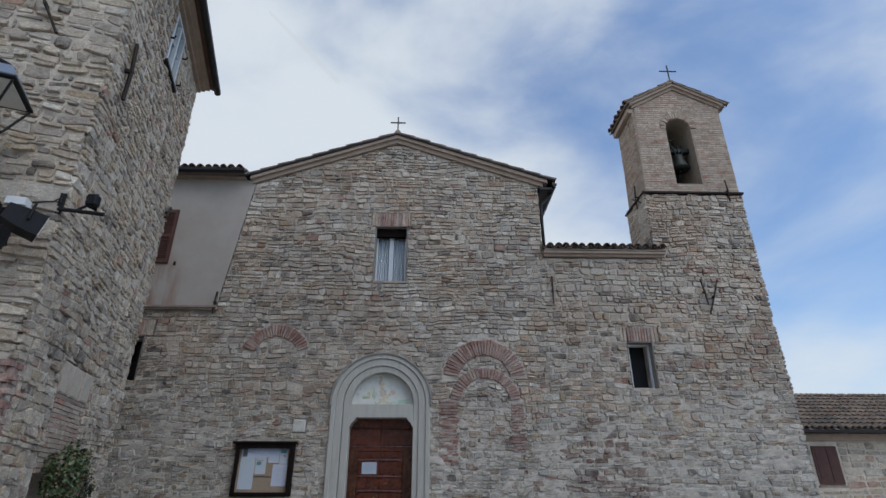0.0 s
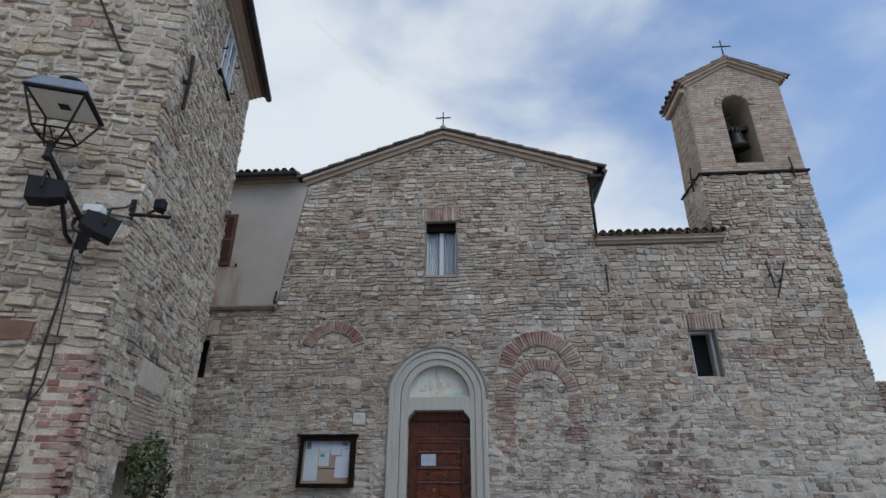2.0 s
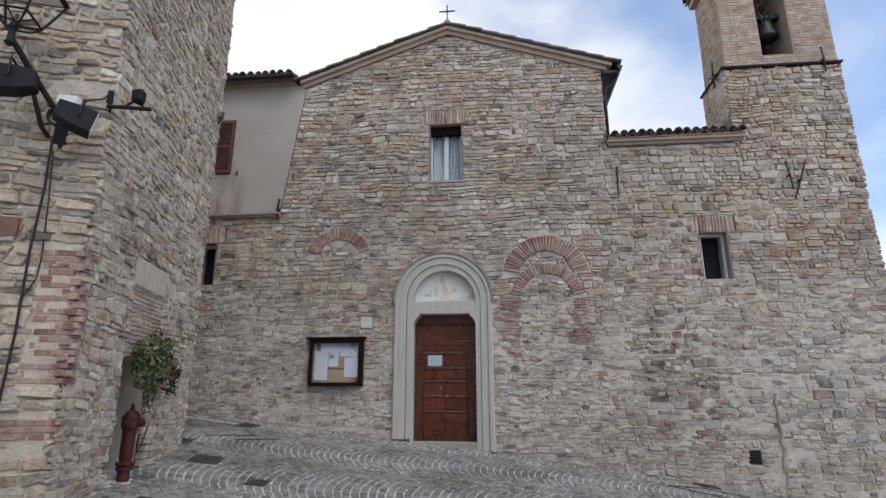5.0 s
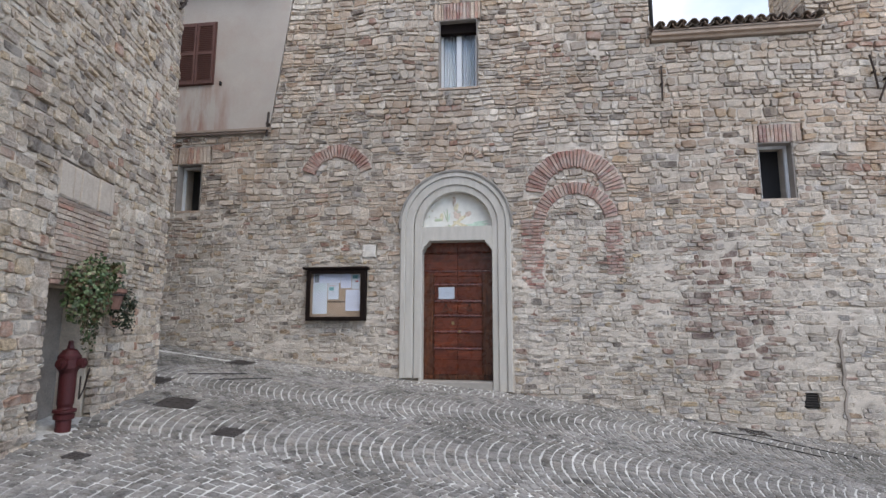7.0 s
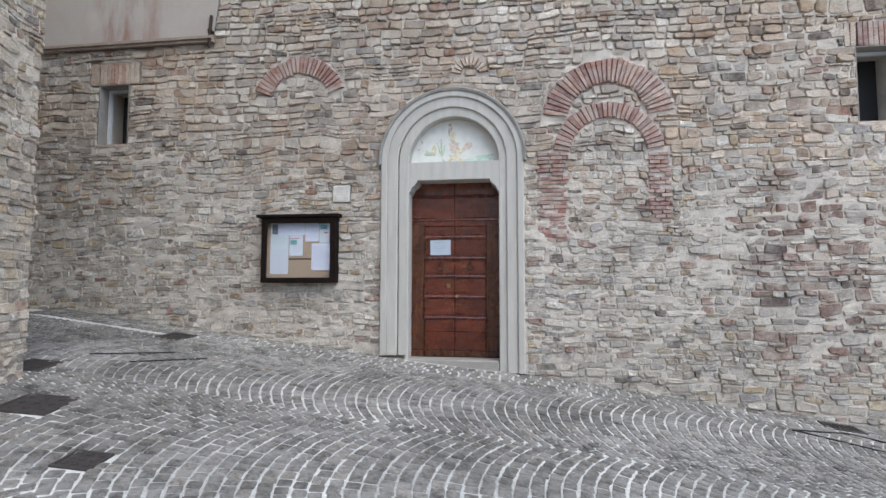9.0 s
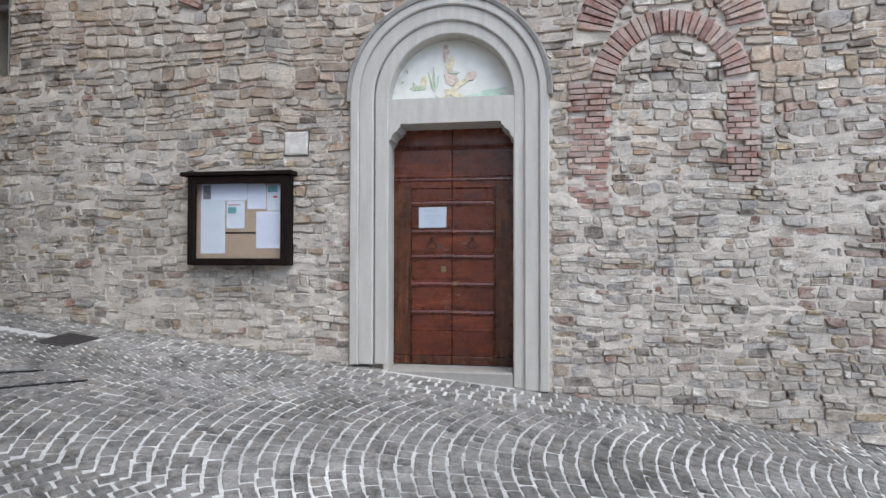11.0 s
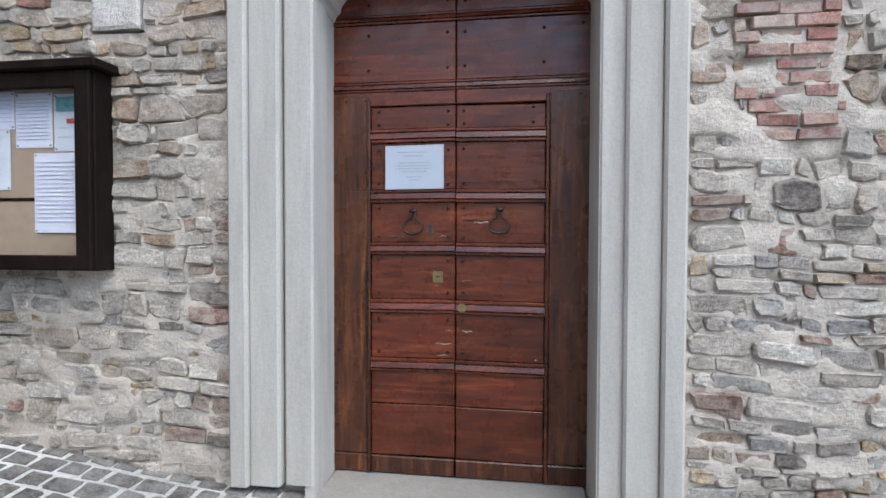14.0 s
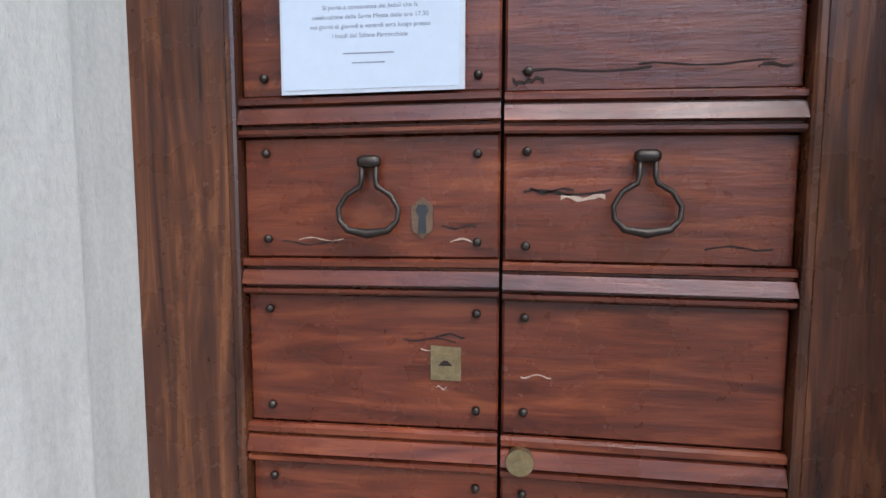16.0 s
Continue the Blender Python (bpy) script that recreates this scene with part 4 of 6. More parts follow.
disc = lambda x, z, r, c0, c1, n=20: MB().prism([(x + r * math.cos(2 * math.pi * i / n), z + r * math.sin(2 * math.pi * i / n)) for i in range(n)], c0, c1, DOOR)
part("cylinder", disc(lx, lz, 0.018, 0.003, 0.008), M_BRASS, lock)
part("key_slot", MB().prism([(lx - 0.012, lz - 0.003), (lx + 0.012, lz - 0.003), (lx + 0.004, lz + 0.006), (lx - 0.004, lz + 0.006)], 0.007, 0.009, DOOR), M_CRACK, lock)
knob = part("cylinder_lock", disc(-0.955, 0.985, 0.023, 0.012, 0.028), M_BRASS, door, "round brass cylinder lock")
part("core", disc(-0.953, 0.982, 0.013, 0.027, 0.031), M_BRASS, knob)
# flaked paint and cracks in the boards
M_FLAKE = plain("bare_flake", (0.40, 0.28, 0.21), 0.2, 40, 150, 0.9)
for i, (x, z, w, h, tone) in enumerate(((-0.86, 1.625, 0.20, 0.0022, M_CRACK), (-0.68, 1.63, 0.20, 0.0016, M_CRACK), (-0.91, 1.435, 0.07, 0.0025, M_CRACK), (-1.10, 1.165, 0.05, 0.0012, M_FLAKE), (-0.93, 1.125, 0.05, 0.0014, M_FLAKE),
                                     (-1.05, 1.352, 0.05, 0.0022, M_FLAKE), (-1.09, 1.098, 0.018, 0.0016, M_FLAKE), (-1.05, 0.795, 0.08, 0.002, M_FLAKE), (-0.93, 0.862, 0.05, 0.004, M_FLAKE),
                                     (-1.06, 0.735, 0.05, 0.0018, M_FLAKE), (-1.03, 0.865, 0.03, 0.0016, M_FLAKE), (-0.58, 0.725, 0.012, 0.004, M_FLAKE), (-1.30, 1.352, 0.08, 0.0012, M_FLAKE),
                                     (-0.885, 1.432, 0.14, 0.0035, M_CRACK), (-0.86, 1.424, 0.07, 0.005, M_FLAKE), (-0.95, 1.610, 0.05, 0.005, M_CRACK), (-1.11, 1.182, 0.09, 0.0016, M_CRACK), (-1.075, 1.19, 0.05, 0.002, M_CRACK), (-0.58, 1.625, 0.05, 0.0025, M_CRACK),
                                     (-1.17, 0.742, 0.28, 0.0016, M_CRACK), (-1.32, 1.345, 0.10, 0.002, M_CRACK), (-1.06, 1.375, 0.06, 0.0022, M_CRACK), (-0.66, 1.005, 0.14, 0.0014, M_FLAKE), (-1.08, 1.700, 0.012, 0.0016, M_CRACK), (-0.62, 1.345, 0.10, 0.0018, M_CRACK))):
    r = random.Random(i)
    n = 9
    upper = [(x + w * (k / (n - 1) - 0.5) * 2 * 0.5, z + h * r.uniform(0.2, 1.0) + 0.003 * math.sin(k * 0.9 + i)) for k in range(n)]
    lower = [(a, b - h * r.uniform(0.8, 2.0)) for a, b in reversed(upper)]
    part("worn_mark", MB().prism(upper + lower, -0.001, 0.0012, DOOR), tone, door)


def written(text, size, at, parent, material, face, align="CENTER", squeeze=1.0):
    """A line of lettering on a plane."""
    c = bpy.data.curves.new("lettering", "FONT")
    c.body, c.size, c.align_x, c.extrude = text, size, align, 0.0002
    c.materials.append(material)
    ob = new("lettering", c)
    right = face.u
    ob.matrix_world = Matrix.Translation(at) @ Matrix((right, face.up, right.cross(face.up))).transposed().to_4x4() @ Matrix.Diagonal((squeeze, 1, 1, 1))
    bpy.context.view_layer.update()
    m = ob.matrix_world.copy()
    ob.parent = parent
    ob.matrix_parent_inverse = parent.matrix_world.inverted()
    ob.matrix_world = m
    return ob


notice = thing("paper_notice", DOOR(-1.205, 1.60), "white printed notice in a clear plastic sleeve on the door", "notice")
part("sleeve", MB().prism([(-1.357, 1.593), (-1.050, 1.596), (-1.050, 1.822), (-1.357, 1.818)], 0.0185, 0.0190, DOOR), plain("plastic_sleeve", (0.42, 0.44, 0.47), 0.05, 20, 80, 0.15, bump=0.0), notice)
part("sheet", MB().prism([(-1.353, 1.600), (-1.060, 1.602), (-1.060, 1.812), (-1.353, 1.810)], 0.0190, 0.0198, DOOR), plain("notice_paper", (0.42, 0.465, 0.53), 0.03, 5, 60, 0.6, bump=0.0), notice)
for text, z, size in (("Si porta a conoscenza dei fedeli che la", 1.727, 0.0103), ("celebrazione della Santa Messa delle ore 17.30", 1.712, 0.0103), ("nei giorni di giovedì e venerdì avrà luogo presso", 1.697, 0.0103), ("i locali del Salone Parrocchiale", 1.682, 0.0103)):
    written(text, size, DOOR(-1.205, z, 0.0200), notice, M_INK, DOOR)
for x0, x1, z in ((-1.295, -1.135, 1.783), (-1.26, -1.16, 1.764), (-1.25, -1.165, 1.656), (-1.235, -1.18, 1.641)):
    part("print_line", MB().prism([(x0, z), (x1, z), (x1, z + 0.0022), (x0, z + 0.0022)], 0.0197, 0.0201, DOOR), M_INK, notice)

# ---- notice case beside the door ----
case = thing("notice_board", (-3.25, F, 1.18), "glazed dark wooden notice case with pinned parish sheets on the wall", "notice board")
bx0, bx1, bz0, bz1, dep = -3.82, -2.67, 1.18, 2.14, 0.13
FB = lambda x0, x1, z0, z1, c0, c1, e=0.006: MB().soft(x0, x1, F - c1, F - c0, z0, z1, e)
part("back", FB(bx0 + 0.03, bx1 - 0.03, bz0 + 0.03, bz1 - 0.03, 0.015, 0.045), M_DARKWOOD, case)
part("cork", FB(bx0 + 0.05, bx1 - 0.05, bz0 + 0.05, bz1 - 0.03, 0.046, 0.055, 0.001), M_CORK, case)
for args in ((bx0, bx0 + 0.035, bz0, bz1), (bx1 - 0.035, bx1, bz0, bz1)):
    part("side", FB(*args, 0.01, dep), M_DARKWOOD, case)
part("bottom", FB(bx0 + 0.036, bx1 - 0.036, bz0, bz0 + 0.035, 0.01, dep - 0.002), M_DARKWOOD, case)
part("canopy", FB(bx0 - 0.075, bx1 + 0.045, bz1 + 0.001, bz1 + 0.045, 0.0, dep + 0.05), M_DARKWOOD, case)
fr = thing("case_door", (-3.25, F - dep, 1.18), "", "")
fr.parent = case
fr.matrix_parent_inverse = case.matrix_world.inverted()
for args in ((bx0 + 0.005, bx0 + 0.088, bz0 + 0.005, bz1 - 0.005), (bx1 - 0.088, bx1 - 0.005, bz0 + 0.005, bz1 - 0.005)):
    part("frame_stile", FB(*args, dep + 0.001, dep + 0.028), M_DARKWOOD, fr)
for args in ((bx0 + 0.089, bx1 - 0.089, bz0 + 0.005, bz0 + 0.075), (bx0 + 0.089, bx1 - 0.089, bz1 - 0.085, bz1 - 0.005)):
    part("frame_rail", FB(*args, dep + 0.001, dep + 0.026), M_DARKWOOD, fr)
pane = part("pane", MB().box(bx0 + 0.08, bx1 - 0.08, F - dep - 0.010, F - dep - 0.006, bz0 + 0.06, bz1 - 0.07), M_GLASS, fr)
pane.visible_shadow = False
M_GREENPRINT = plain("green_print", (0.45, 0.60, 0.55), 0.15, 18, 60, 0.7, bump=0.0)
M_PHOTO = plain("photo_print", (0.16, 0.17, 0.20), 0.5, 40, 90, 0.5, bump=0.0)
M_PHOTO2 = plain("sea_photo_print", (0.13, 0.33, 0.37), 0.4, 30, 90, 0.5, bump=0.0)
M_REDPRINT = plain("red_print", (0.5, 0.08, 0.09), 0.2, 30, 90, 0.6, bump=0.0)
SHEETS = [(-3.71, -3.18, 1.885, 2.07, M_PAPER_BLUE, 0, 7, True), (-3.175, -2.965, 1.79, 2.06, M_PAPER_BLUE, 1, 12, True), (-2.955, -2.80, 1.77, 2.05, M_PAPER, 2, 5, False), (-3.715, -3.43, 1.70, 1.895, M_PAPER, 1, 9, False),
          (-3.715, -3.43, 1.51, 1.699, M_PAPER, 2, 8, False), (-3.715, -3.43, 1.31, 1.509, M_PAPER, 1, 7, False), (-3.415, -3.205, 1.58, 1.88, M_PAPER, 3, 9, False), (-3.07, -2.79, 1.365, 1.76, M_PAPER_BLUE, 3, 15, True)]
for i, (x0, x1, z0, z1, tone, lev, lines, dense) in enumerate(SHEETS):
    r = random.Random(40 + i)
    c = 0.056 + lev * 0.0015
    sh = part("sheet", MB().loft([[FACADE(x, z, c + k + 0.004 * abs(x - (x0 + x1) / 2) * 2) for x, z in ((x0, z0 + r.uniform(-0.003, 0.003)), (x1, z0 + r.uniform(-0.003, 0.003)), (x1, z1), (x0, z1))] for k in (0, 0.0008)]), tone, case)
    for j in range(lines):
        z = z1 - (z1 - z0) * (0.12 + 0.8 * j / lines)
        if i in (2, 6) and 0.62 < (z - z0) / (z1 - z0) < 0.86:
            continue
        inset = 0.012 + (0.0 if dense else r.uniform(0, 0.03))
        xa = x0 + inset + (0.10 if i == 0 else 0)
        part("print_line", MB().prism([(xa, z), (x1 - inset - r.uniform(0, 0.03), z), (x1 - inset - 0.01, z + 0.0032), (xa, z + 0.0032)], c + 0.001, c + 0.0050, FACADE), M_FAINT if dense else M_GREENPRINT if i in (2, 3) else M_FAINT, sh)
    for px, pz in ((x0 + 0.012, z1 - 0.01), (x1 - 0.012, z1 - 0.01), (x0 + 0.012, z0 + 0.01), (x1 - 0.012, z0 + 0.01)):
        part("pin", MB().lathe(FACADE(px, pz, c + 0.003), [(0.004, -0.003), (0.005, 0.0), (0.003, 0.003)], 6), M_IRON, sh)
for x0, x1, z0, z1, tone, c in ((-3.69, -3.60, 1.90, 2.05, M_PHOTO, 0.0625), (-2.94, -2.83, 1.965, 2.035, M_PHOTO2, 0.066), (-3.395, -3.30, 1.745, 1.812, M_PHOTO2, 0.067), (-2.88, -2.83, 1.905, 1.925, M_REDPRINT, 0.066), (-3.40, -3.26, 1.83, 1.838, M_REDPRINT, 0.067)):
    part("picture", MB().prism([(x0, z0), (x1, z0), (x1, z1), (x0, z1)], c - 0.003, c, FACADE), tone, case)
part("cork_joint", FB(-3.43, -3.07, 1.522, 1.54, 0.0555, 0.0575, 0.0005), M_DARKWOOD, case)


# ---- windows of the front ----
def small_window(name, x0, x1, z0, z1, depth, plane, label, inner, sashes, curtain):
    w = thing(name, plane((x0 + x1) / 2, z0), label, "window", kind="structure")
    P = lambda a0, a1, b0, b1, c0, c1: MB().prism([(a0, b0), (a1, b0), (a1, b1), (a0, b1)], c0, c1, plane)
    # stone tone of the reveal, darkened for the shade of the recess
    shaded_lining = plain(name + "_lining", (0.235, 0.21, 0.19), 0.15, 5, 50, 0.9)
    part("reveal", P(x0 - 0.005, x0 + 0.012, z0, z1, -depth, -0.004), shaded_lining, w)
    part("reveal", P(x1 - 0.012, x1 + 0.005, z0, z1, -depth, -0.004), shaded_lining, w)
    part("head", P(x0 + 0.012, x1 - 0.012, z1 - 0.012, z1 + 0.005, -depth, -0.004), shaded_lining, w)
    part("window_sill", P(x0 - 0.02, x1 + 0.02, z0 - 0.03, z0 + 0.012, -depth, 0.012), M_PALE_O, w)
    t = 0.045
    c0, c1 = -depth, -depth + 0.05
    X0, X1, Z0, Z1 = x0 + 0.013, x1 - 0.013, z0 + 0.013, z1 - 0.013
    part("frame_stile", P(X0, X0 + t, Z0, Z1, c0, c1), M_PVC, w)
    part("frame_stile", P(X1 - t, X1, Z0, Z1, c0, c1), M_PVC, w)
    part("frame_rail", P(X0 + t, X1 - t, Z0, Z0 + t, c0, c1 - 0.002), M_PVC, w)
    part("frame_rail", P(X0 + t, X1 - t, Z1 - t, Z1, c0, c1 - 0.002), M_PVC, w)
    # dark box added to paint the lintel's shadow across the window top
    if curtain:
        part("blind_box", P(X0 + 0.001, X1 - 0.001, Z1 - 0.20, Z1 - 0.001, c1 + 0.001, c1 + 0.12), M_DARKWOOD, w)
    if sashes == 2:
        m = (X0 + X1) / 2
        part("mullion", P(m - 0.05, m + 0.05, Z0 + t, Z1 - t, c0 + 0.01, c1 + 0.008), M_PVC, w)
        spans = ((X0 + t, m - 0.05), (m + 0.05, X1 - t))
    else:
        spans = ((X0 + t, X1 - t),)
    for a0, a1 in spans:
        if not curtain:
            if x0 < 0:
                continue
            part("open_sash", P(a0 + 0.002, a0 + 0.05, Z0 + t + 0.005, Z1 - t - 0.005, c0 - 0.28, c0 + 0.03), M_PVC, w)
            continue
        g = part("pane", P(a0, a1, Z0 + t, Z1 - t, c0 + 0.02, c0 + 0.026), M_GLASS, w)
        g.visible_shadow = False
        if curtain:
            mb = MB()
            n = 18
            mb.loft([[plane(a0 + (a1 - a0) * k / n, b, c0 - 0.05 + 0.012 * math.sin(k * 1.7)) for k in range(n + 1)] for b in (Z0, Z1 - 0.05)], False, False)
            part("curtain", mb, M_CURTAIN, w)
    # dark sheets painted as the room's shade behind the opening
    part("dark_room", P(x0 - 0.05, x1 + 0.05, z0 - 0.05, z1 + 0.05, -depth - 0.34, -depth - 0.32), M_HOLE_SHADE, w)
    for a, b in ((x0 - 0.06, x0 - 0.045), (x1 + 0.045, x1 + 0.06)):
        part("dark_room", P(a, b, z0 - 0.05, z1 + 0.05, -depth - 0.33, -0.56), M_HOLE_SHADE, w) if depth + 0.33 > 0.56 else None
    return w


small_window("window_1", *OPENINGS[0], 0.30, FACADE, "two-light window with grey frame and pale curtain under brick lintel", None, 2, True)
small_window("window_2", *OPENINGS[1], 0.24, FACADE, "small deep-set window with white frame standing open", None, 1, False)
small_window("window_3", *OPENINGS[2], 0.24, FACADE, "small deep-set window with pale frame standing open", None, 1, False)
for rect, tone in zip(LINTELS, (M_BRICK_O, M_BRICK_O, M_PALE_O)):
    flat = tagged(thing("brick_lintel", FACADE((rect[0] + rect[1]) / 2, rect[2]), "flat lintel of upright pale red bricks over a window", "lintel", "window lintels"), kind="structure")
    mid = (rect[0] + rect[1]) / 2
    straight_bricks((rect[0], mid - 0.27, rect[2], rect[3]), FACADE, flat, M_PALE_O, (0.075, rect[3] - rect[2]), True, proud=0.006)
    straight_bricks((mid - 0.27, mid + 0.27, rect[2], rect[3]), FACADE, flat, tone, (0.064, rect[3] - rect[2]), True, proud=0.008)
    straight_bricks((mid + 0.27, rect[1], rect[2], rect[3]), FACADE, flat, M_PALE_O, (0.075, rect[3] - rect[2]), True, proud=0.006)
vent = thing("vent_grille", FACADE(4.89, -0.22), "small dark square iron vent low in the wall", "vent", kind="structure")
part("backing", MB().prism([(4.78, -0.23), (5.0, -0.23), (5.0, 0.0), (4.78, 0.0)], -0.08, -0.05, FACADE), M_HOLE_SHADE, vent)
for i in range(5):
    part("slat", MB().prism([(4.79, -0.20 + i * 0.042), (4.99, -0.20 + i * 0.042), (4.99, -0.185 + i * 0.042), (4.79, -0.185 + i * 0.042)], -0.03, -0.005, FACADE), M_GRATE, vent)


# raised mortar seam of an old buttress edge, its shadow put into the colour
mb = MB()
rr = random.Random(8)
pts = [(5.36 + rr.uniform(-0.03, 0.03), z) for z in np.linspace(-0.85, 1.05, 14)]
mb.loft([[FACADE(x, z, -0.01), FACADE(x + 0.01, z, 0.035 + rr.uniform(-0.01, 0.015)), FACADE(x + 0.05, z, 0.025), FACADE(x + 0.10, z, -0.01)] for x, z in pts], True)
seam = part("mortar_seam", mb, M_SHADED_RENDER)
tagged(seam, "rough raised mortar edge low on the tower wall", "wall seam", kind="structure")

# ---- iron wall anchors ----
def anchor(name, a, b, plane, label, width=0.035, c=0.06):
    w = thing(name, plane(*b), label, "wall anchor", "wall anchors")
    (a0, z0), (a1, z1) = a, b
    part("bar", MB().tube([plane(a0, z0, c), plane((a0 + a1) / 2, (z0 + z1) / 2, c + 0.015), plane(a1, z1, c)], width / 2, 6), M_RUST, w)
    m = ((a0 + a1) / 2, (z0 + z1) / 2)
    part("tie_end", MB().tube([plane(*m, -0.02), plane(*m, c + 0.035)], width * 0.7, 6), M_RUST, w)
    return w


anchor("wall_anchor", (6.30, 5.80), (6.38, 5.18), FACADE, "rusted iron wall anchor bar on the tower")
anchor("wall_anchor", (6.70, 5.78), (6.38, 4.96), FACADE, "slanting rusted iron wall anchor bar on the tower")
anchor("wall_anchor", (2.82, 5.83), (2.81, 5.16), FACADE, "thin upright rusted iron anchor bar on the church wall")
anchor("wall_anchor", (7.48, 8.52), (7.49, 7.90), FACADE, "rusted iron anchor bar across the belfry string course")
anchor("wall_anchor", (0.35, 8.55), (0.40, 7.90), TOWER_L, "rusted iron anchor bar on the tower side")
anchor("wall_anchor", (0.15, 7.95), (0.62, 8.30), TOWER_L, "slanting rusted iron anchor on the tower side")
anchor("wall_anchor", (-4.79, 5.36), (-4.81, 4.86), FACADE, "short dark iron bar at the end of the ledge", 0.05)

# ---- rendered house over the alley ----
house = thing("rendered_house", (-9.0, F, 4.97), "stained beige rendered house wall with brown shutters above a ledge", "house")
part("wall", MB().prism([(-16, 4.975), (float(slant(4.975)), 4.975), (float(slant(8.32)), 8.32), (-16, 8.32)], -0.45, 0.014, FACADE), M_RENDER, house)
part("ledge", MB().prism([(-16, 4.94), (-4.74, 4.94), (-4.74, 4.985), (-16, 4.985)], 0.02, 0.07, FACADE), M_LEDGE, house)
part("ledge", MB().prism([(-16, 4.986), (-4.76, 4.986), (-4.76, 5.03), (-16, 5.03)], 0.015, 0.10, FACADE), M_LEDGE, house)
shutters = part("shutter_frame", MB().prism([(-6.92, 6.05), (-6.06, 6.05), (-6.06, 7.46), (-6.92, 7.46)], 0.0145, 0.03, FACADE), M_SHUTTER, house)
for x0, x1 in ((-6.90, -6.495), (-6.485, -6.08)):
    for args in ((x0, x0 + 0.05, 6.07, 7.44), (x1 - 0.05, x1, 6.07, 7.44), (x0 + 0.05, x1 - 0.05, 6.07, 6.15), (x0 + 0.05, x1 - 0.05, 6.72, 6.79), (x0 + 0.05, x1 - 0.05, 7.36, 7.44)):
        part("frame_bar", MB().prism([(args[0], args[2]), (args[1], args[2]), (args[1], args[3]), (args[0], args[3])], 0.03, 0.062, FACADE), M_SHUTTER, shutters)
    for z0, n in ((6.16, 13), (6.80, 13)):
        for i in range(n):
            z = z0 + i * 0.0425
            part("slat", MB().loft([[FACADE(x, z, 0.055), FACADE(x, z + 0.008, 0.058), FACADE(x, z + 0.04, 0.034), FACADE(x, z + 0.034, 0.031)] for x in (x0 + 0.05, x1 - 0.05)]), M_SHUTTER, shutters)
part("shutter_stop", MB().soft(-5.92, -5.88, F - 0.06, F - 0.014, 6.02, 6.10, 0.006), M_IRON, house)
tile_data = {}


def tile_mesh(length=0.46, r0=0.085, r1=0.07, up=True, island=False):
    """A barrel tile lying along +y, its crown up or down."""
    key = (length, r0, up, island)
    if key not in tile_data:
        mb = MB()
        n, th, s = 6, 0.014, 1 if up else -1
        rings = []
        for y, r in ((0, r0), (length, r1)):
            outer = [(r * math.cos(math.pi * k / n), y, s * r * math.sin(math.pi * k / n)) for k in range(n + 1)]
            inner = [((r - th) * math.cos(math.pi * k / n), y, s * (r - th) * math.sin(math.pi * k / n)) for k in range(n, -1, -1)]
            rings.append(outer + inner)
        mb.loft(rings)
        tile_data[key] = mb.mesh("roof_tile")
        tile_data[key].materials.append(M_TILE)
    return tile_data[key]


def tile_rows(parent, x0, x1, y0, z0, pitch, rows, up_dir=(0, 1), step=0.19, seed=1):
    """Rows of barrel tiles rising from an eave that runs along x at y0, z0."""
    r = random.Random(seed)
    n = int((x1 - x0) / step)
    for j in range(rows):
        for i in range(n):
            for kind in (True, False):
                ob = new("roof_tile", tile_mesh(up=kind))
                x = x0 + (i + (0.5 if kind else 0.0)) * step + r.uniform(-0.012, 0.012)
                d = j * 0.36 + r.uniform(-0.025, 0.025) - (0.0 if kind else -0.03)
                lift = 0.055 if kind else 0.085
                ob.matrix_world = pose(x, y0 + d * math.cos(pitch), z0 + d * math.sin(pitch) + lift + 0.012 * (j % 2), math.degrees(pitch) - 3, r.uniform(-3, 3), r.uniform(-4, 4))
                m = ob.matrix_world.copy()
                ob.parent = parent
                ob.matrix_parent_inverse = parent.matrix_world.inverted()
                ob.matrix_world = m


roof = part("roof", MB().loft([[(x, F - 0.32, 8.39), (x, F - 0.32, 8.42), (x, F + 3.5, 9.51), (x, F + 3.5, 9.48)] for x in (-16, -4.62)]), M_EAVEWOOD, house)
part("cornice", MB().prism([(-16, 8.321), (-4.6, 8.321), (-4.6, 8.385), (-16, 8.385)], -0.2, 0.10, FACADE), M_CORNICE, house)
part("gutter", MB().loft([[(x, F - 0.33 + a, 8.36 + b) for a, b in ((-0.07, 0.07), (-0.065, 0.02), (-0.03, -0.015), (0.02, -0.015), (0.05, 0.02), (0.05, 0.07))] for x in (-16, -4.56)]), M_GUTTER, house)
tile_rows(roof, -8.6, -4.60, F - 0.36, 8.42, radians(16), 2, seed=3)

# ---- church roof ----
church_roof = tagged(thing("church_roof", (RIDGE[0], F, 8.3), "low gabled church roof with brick verge cornice and clay tiles", "roof"), kind="structure")


def raking(parent, left, apex, right, lows, plane, name, material):
    """A band that climbs to the apex and falls: lows = (under side, upper side, out from, out to)."""
    b0, b1, c0, c1 = lows
    rows = [[plane(a, b + b0, c0), plane(a, b + b0, c1), plane(a, b + b1, c1), plane(a, b + b1, c0)] for a, b in (left, apex, right)]
    return part(name, MB().loft(rows), material, parent)


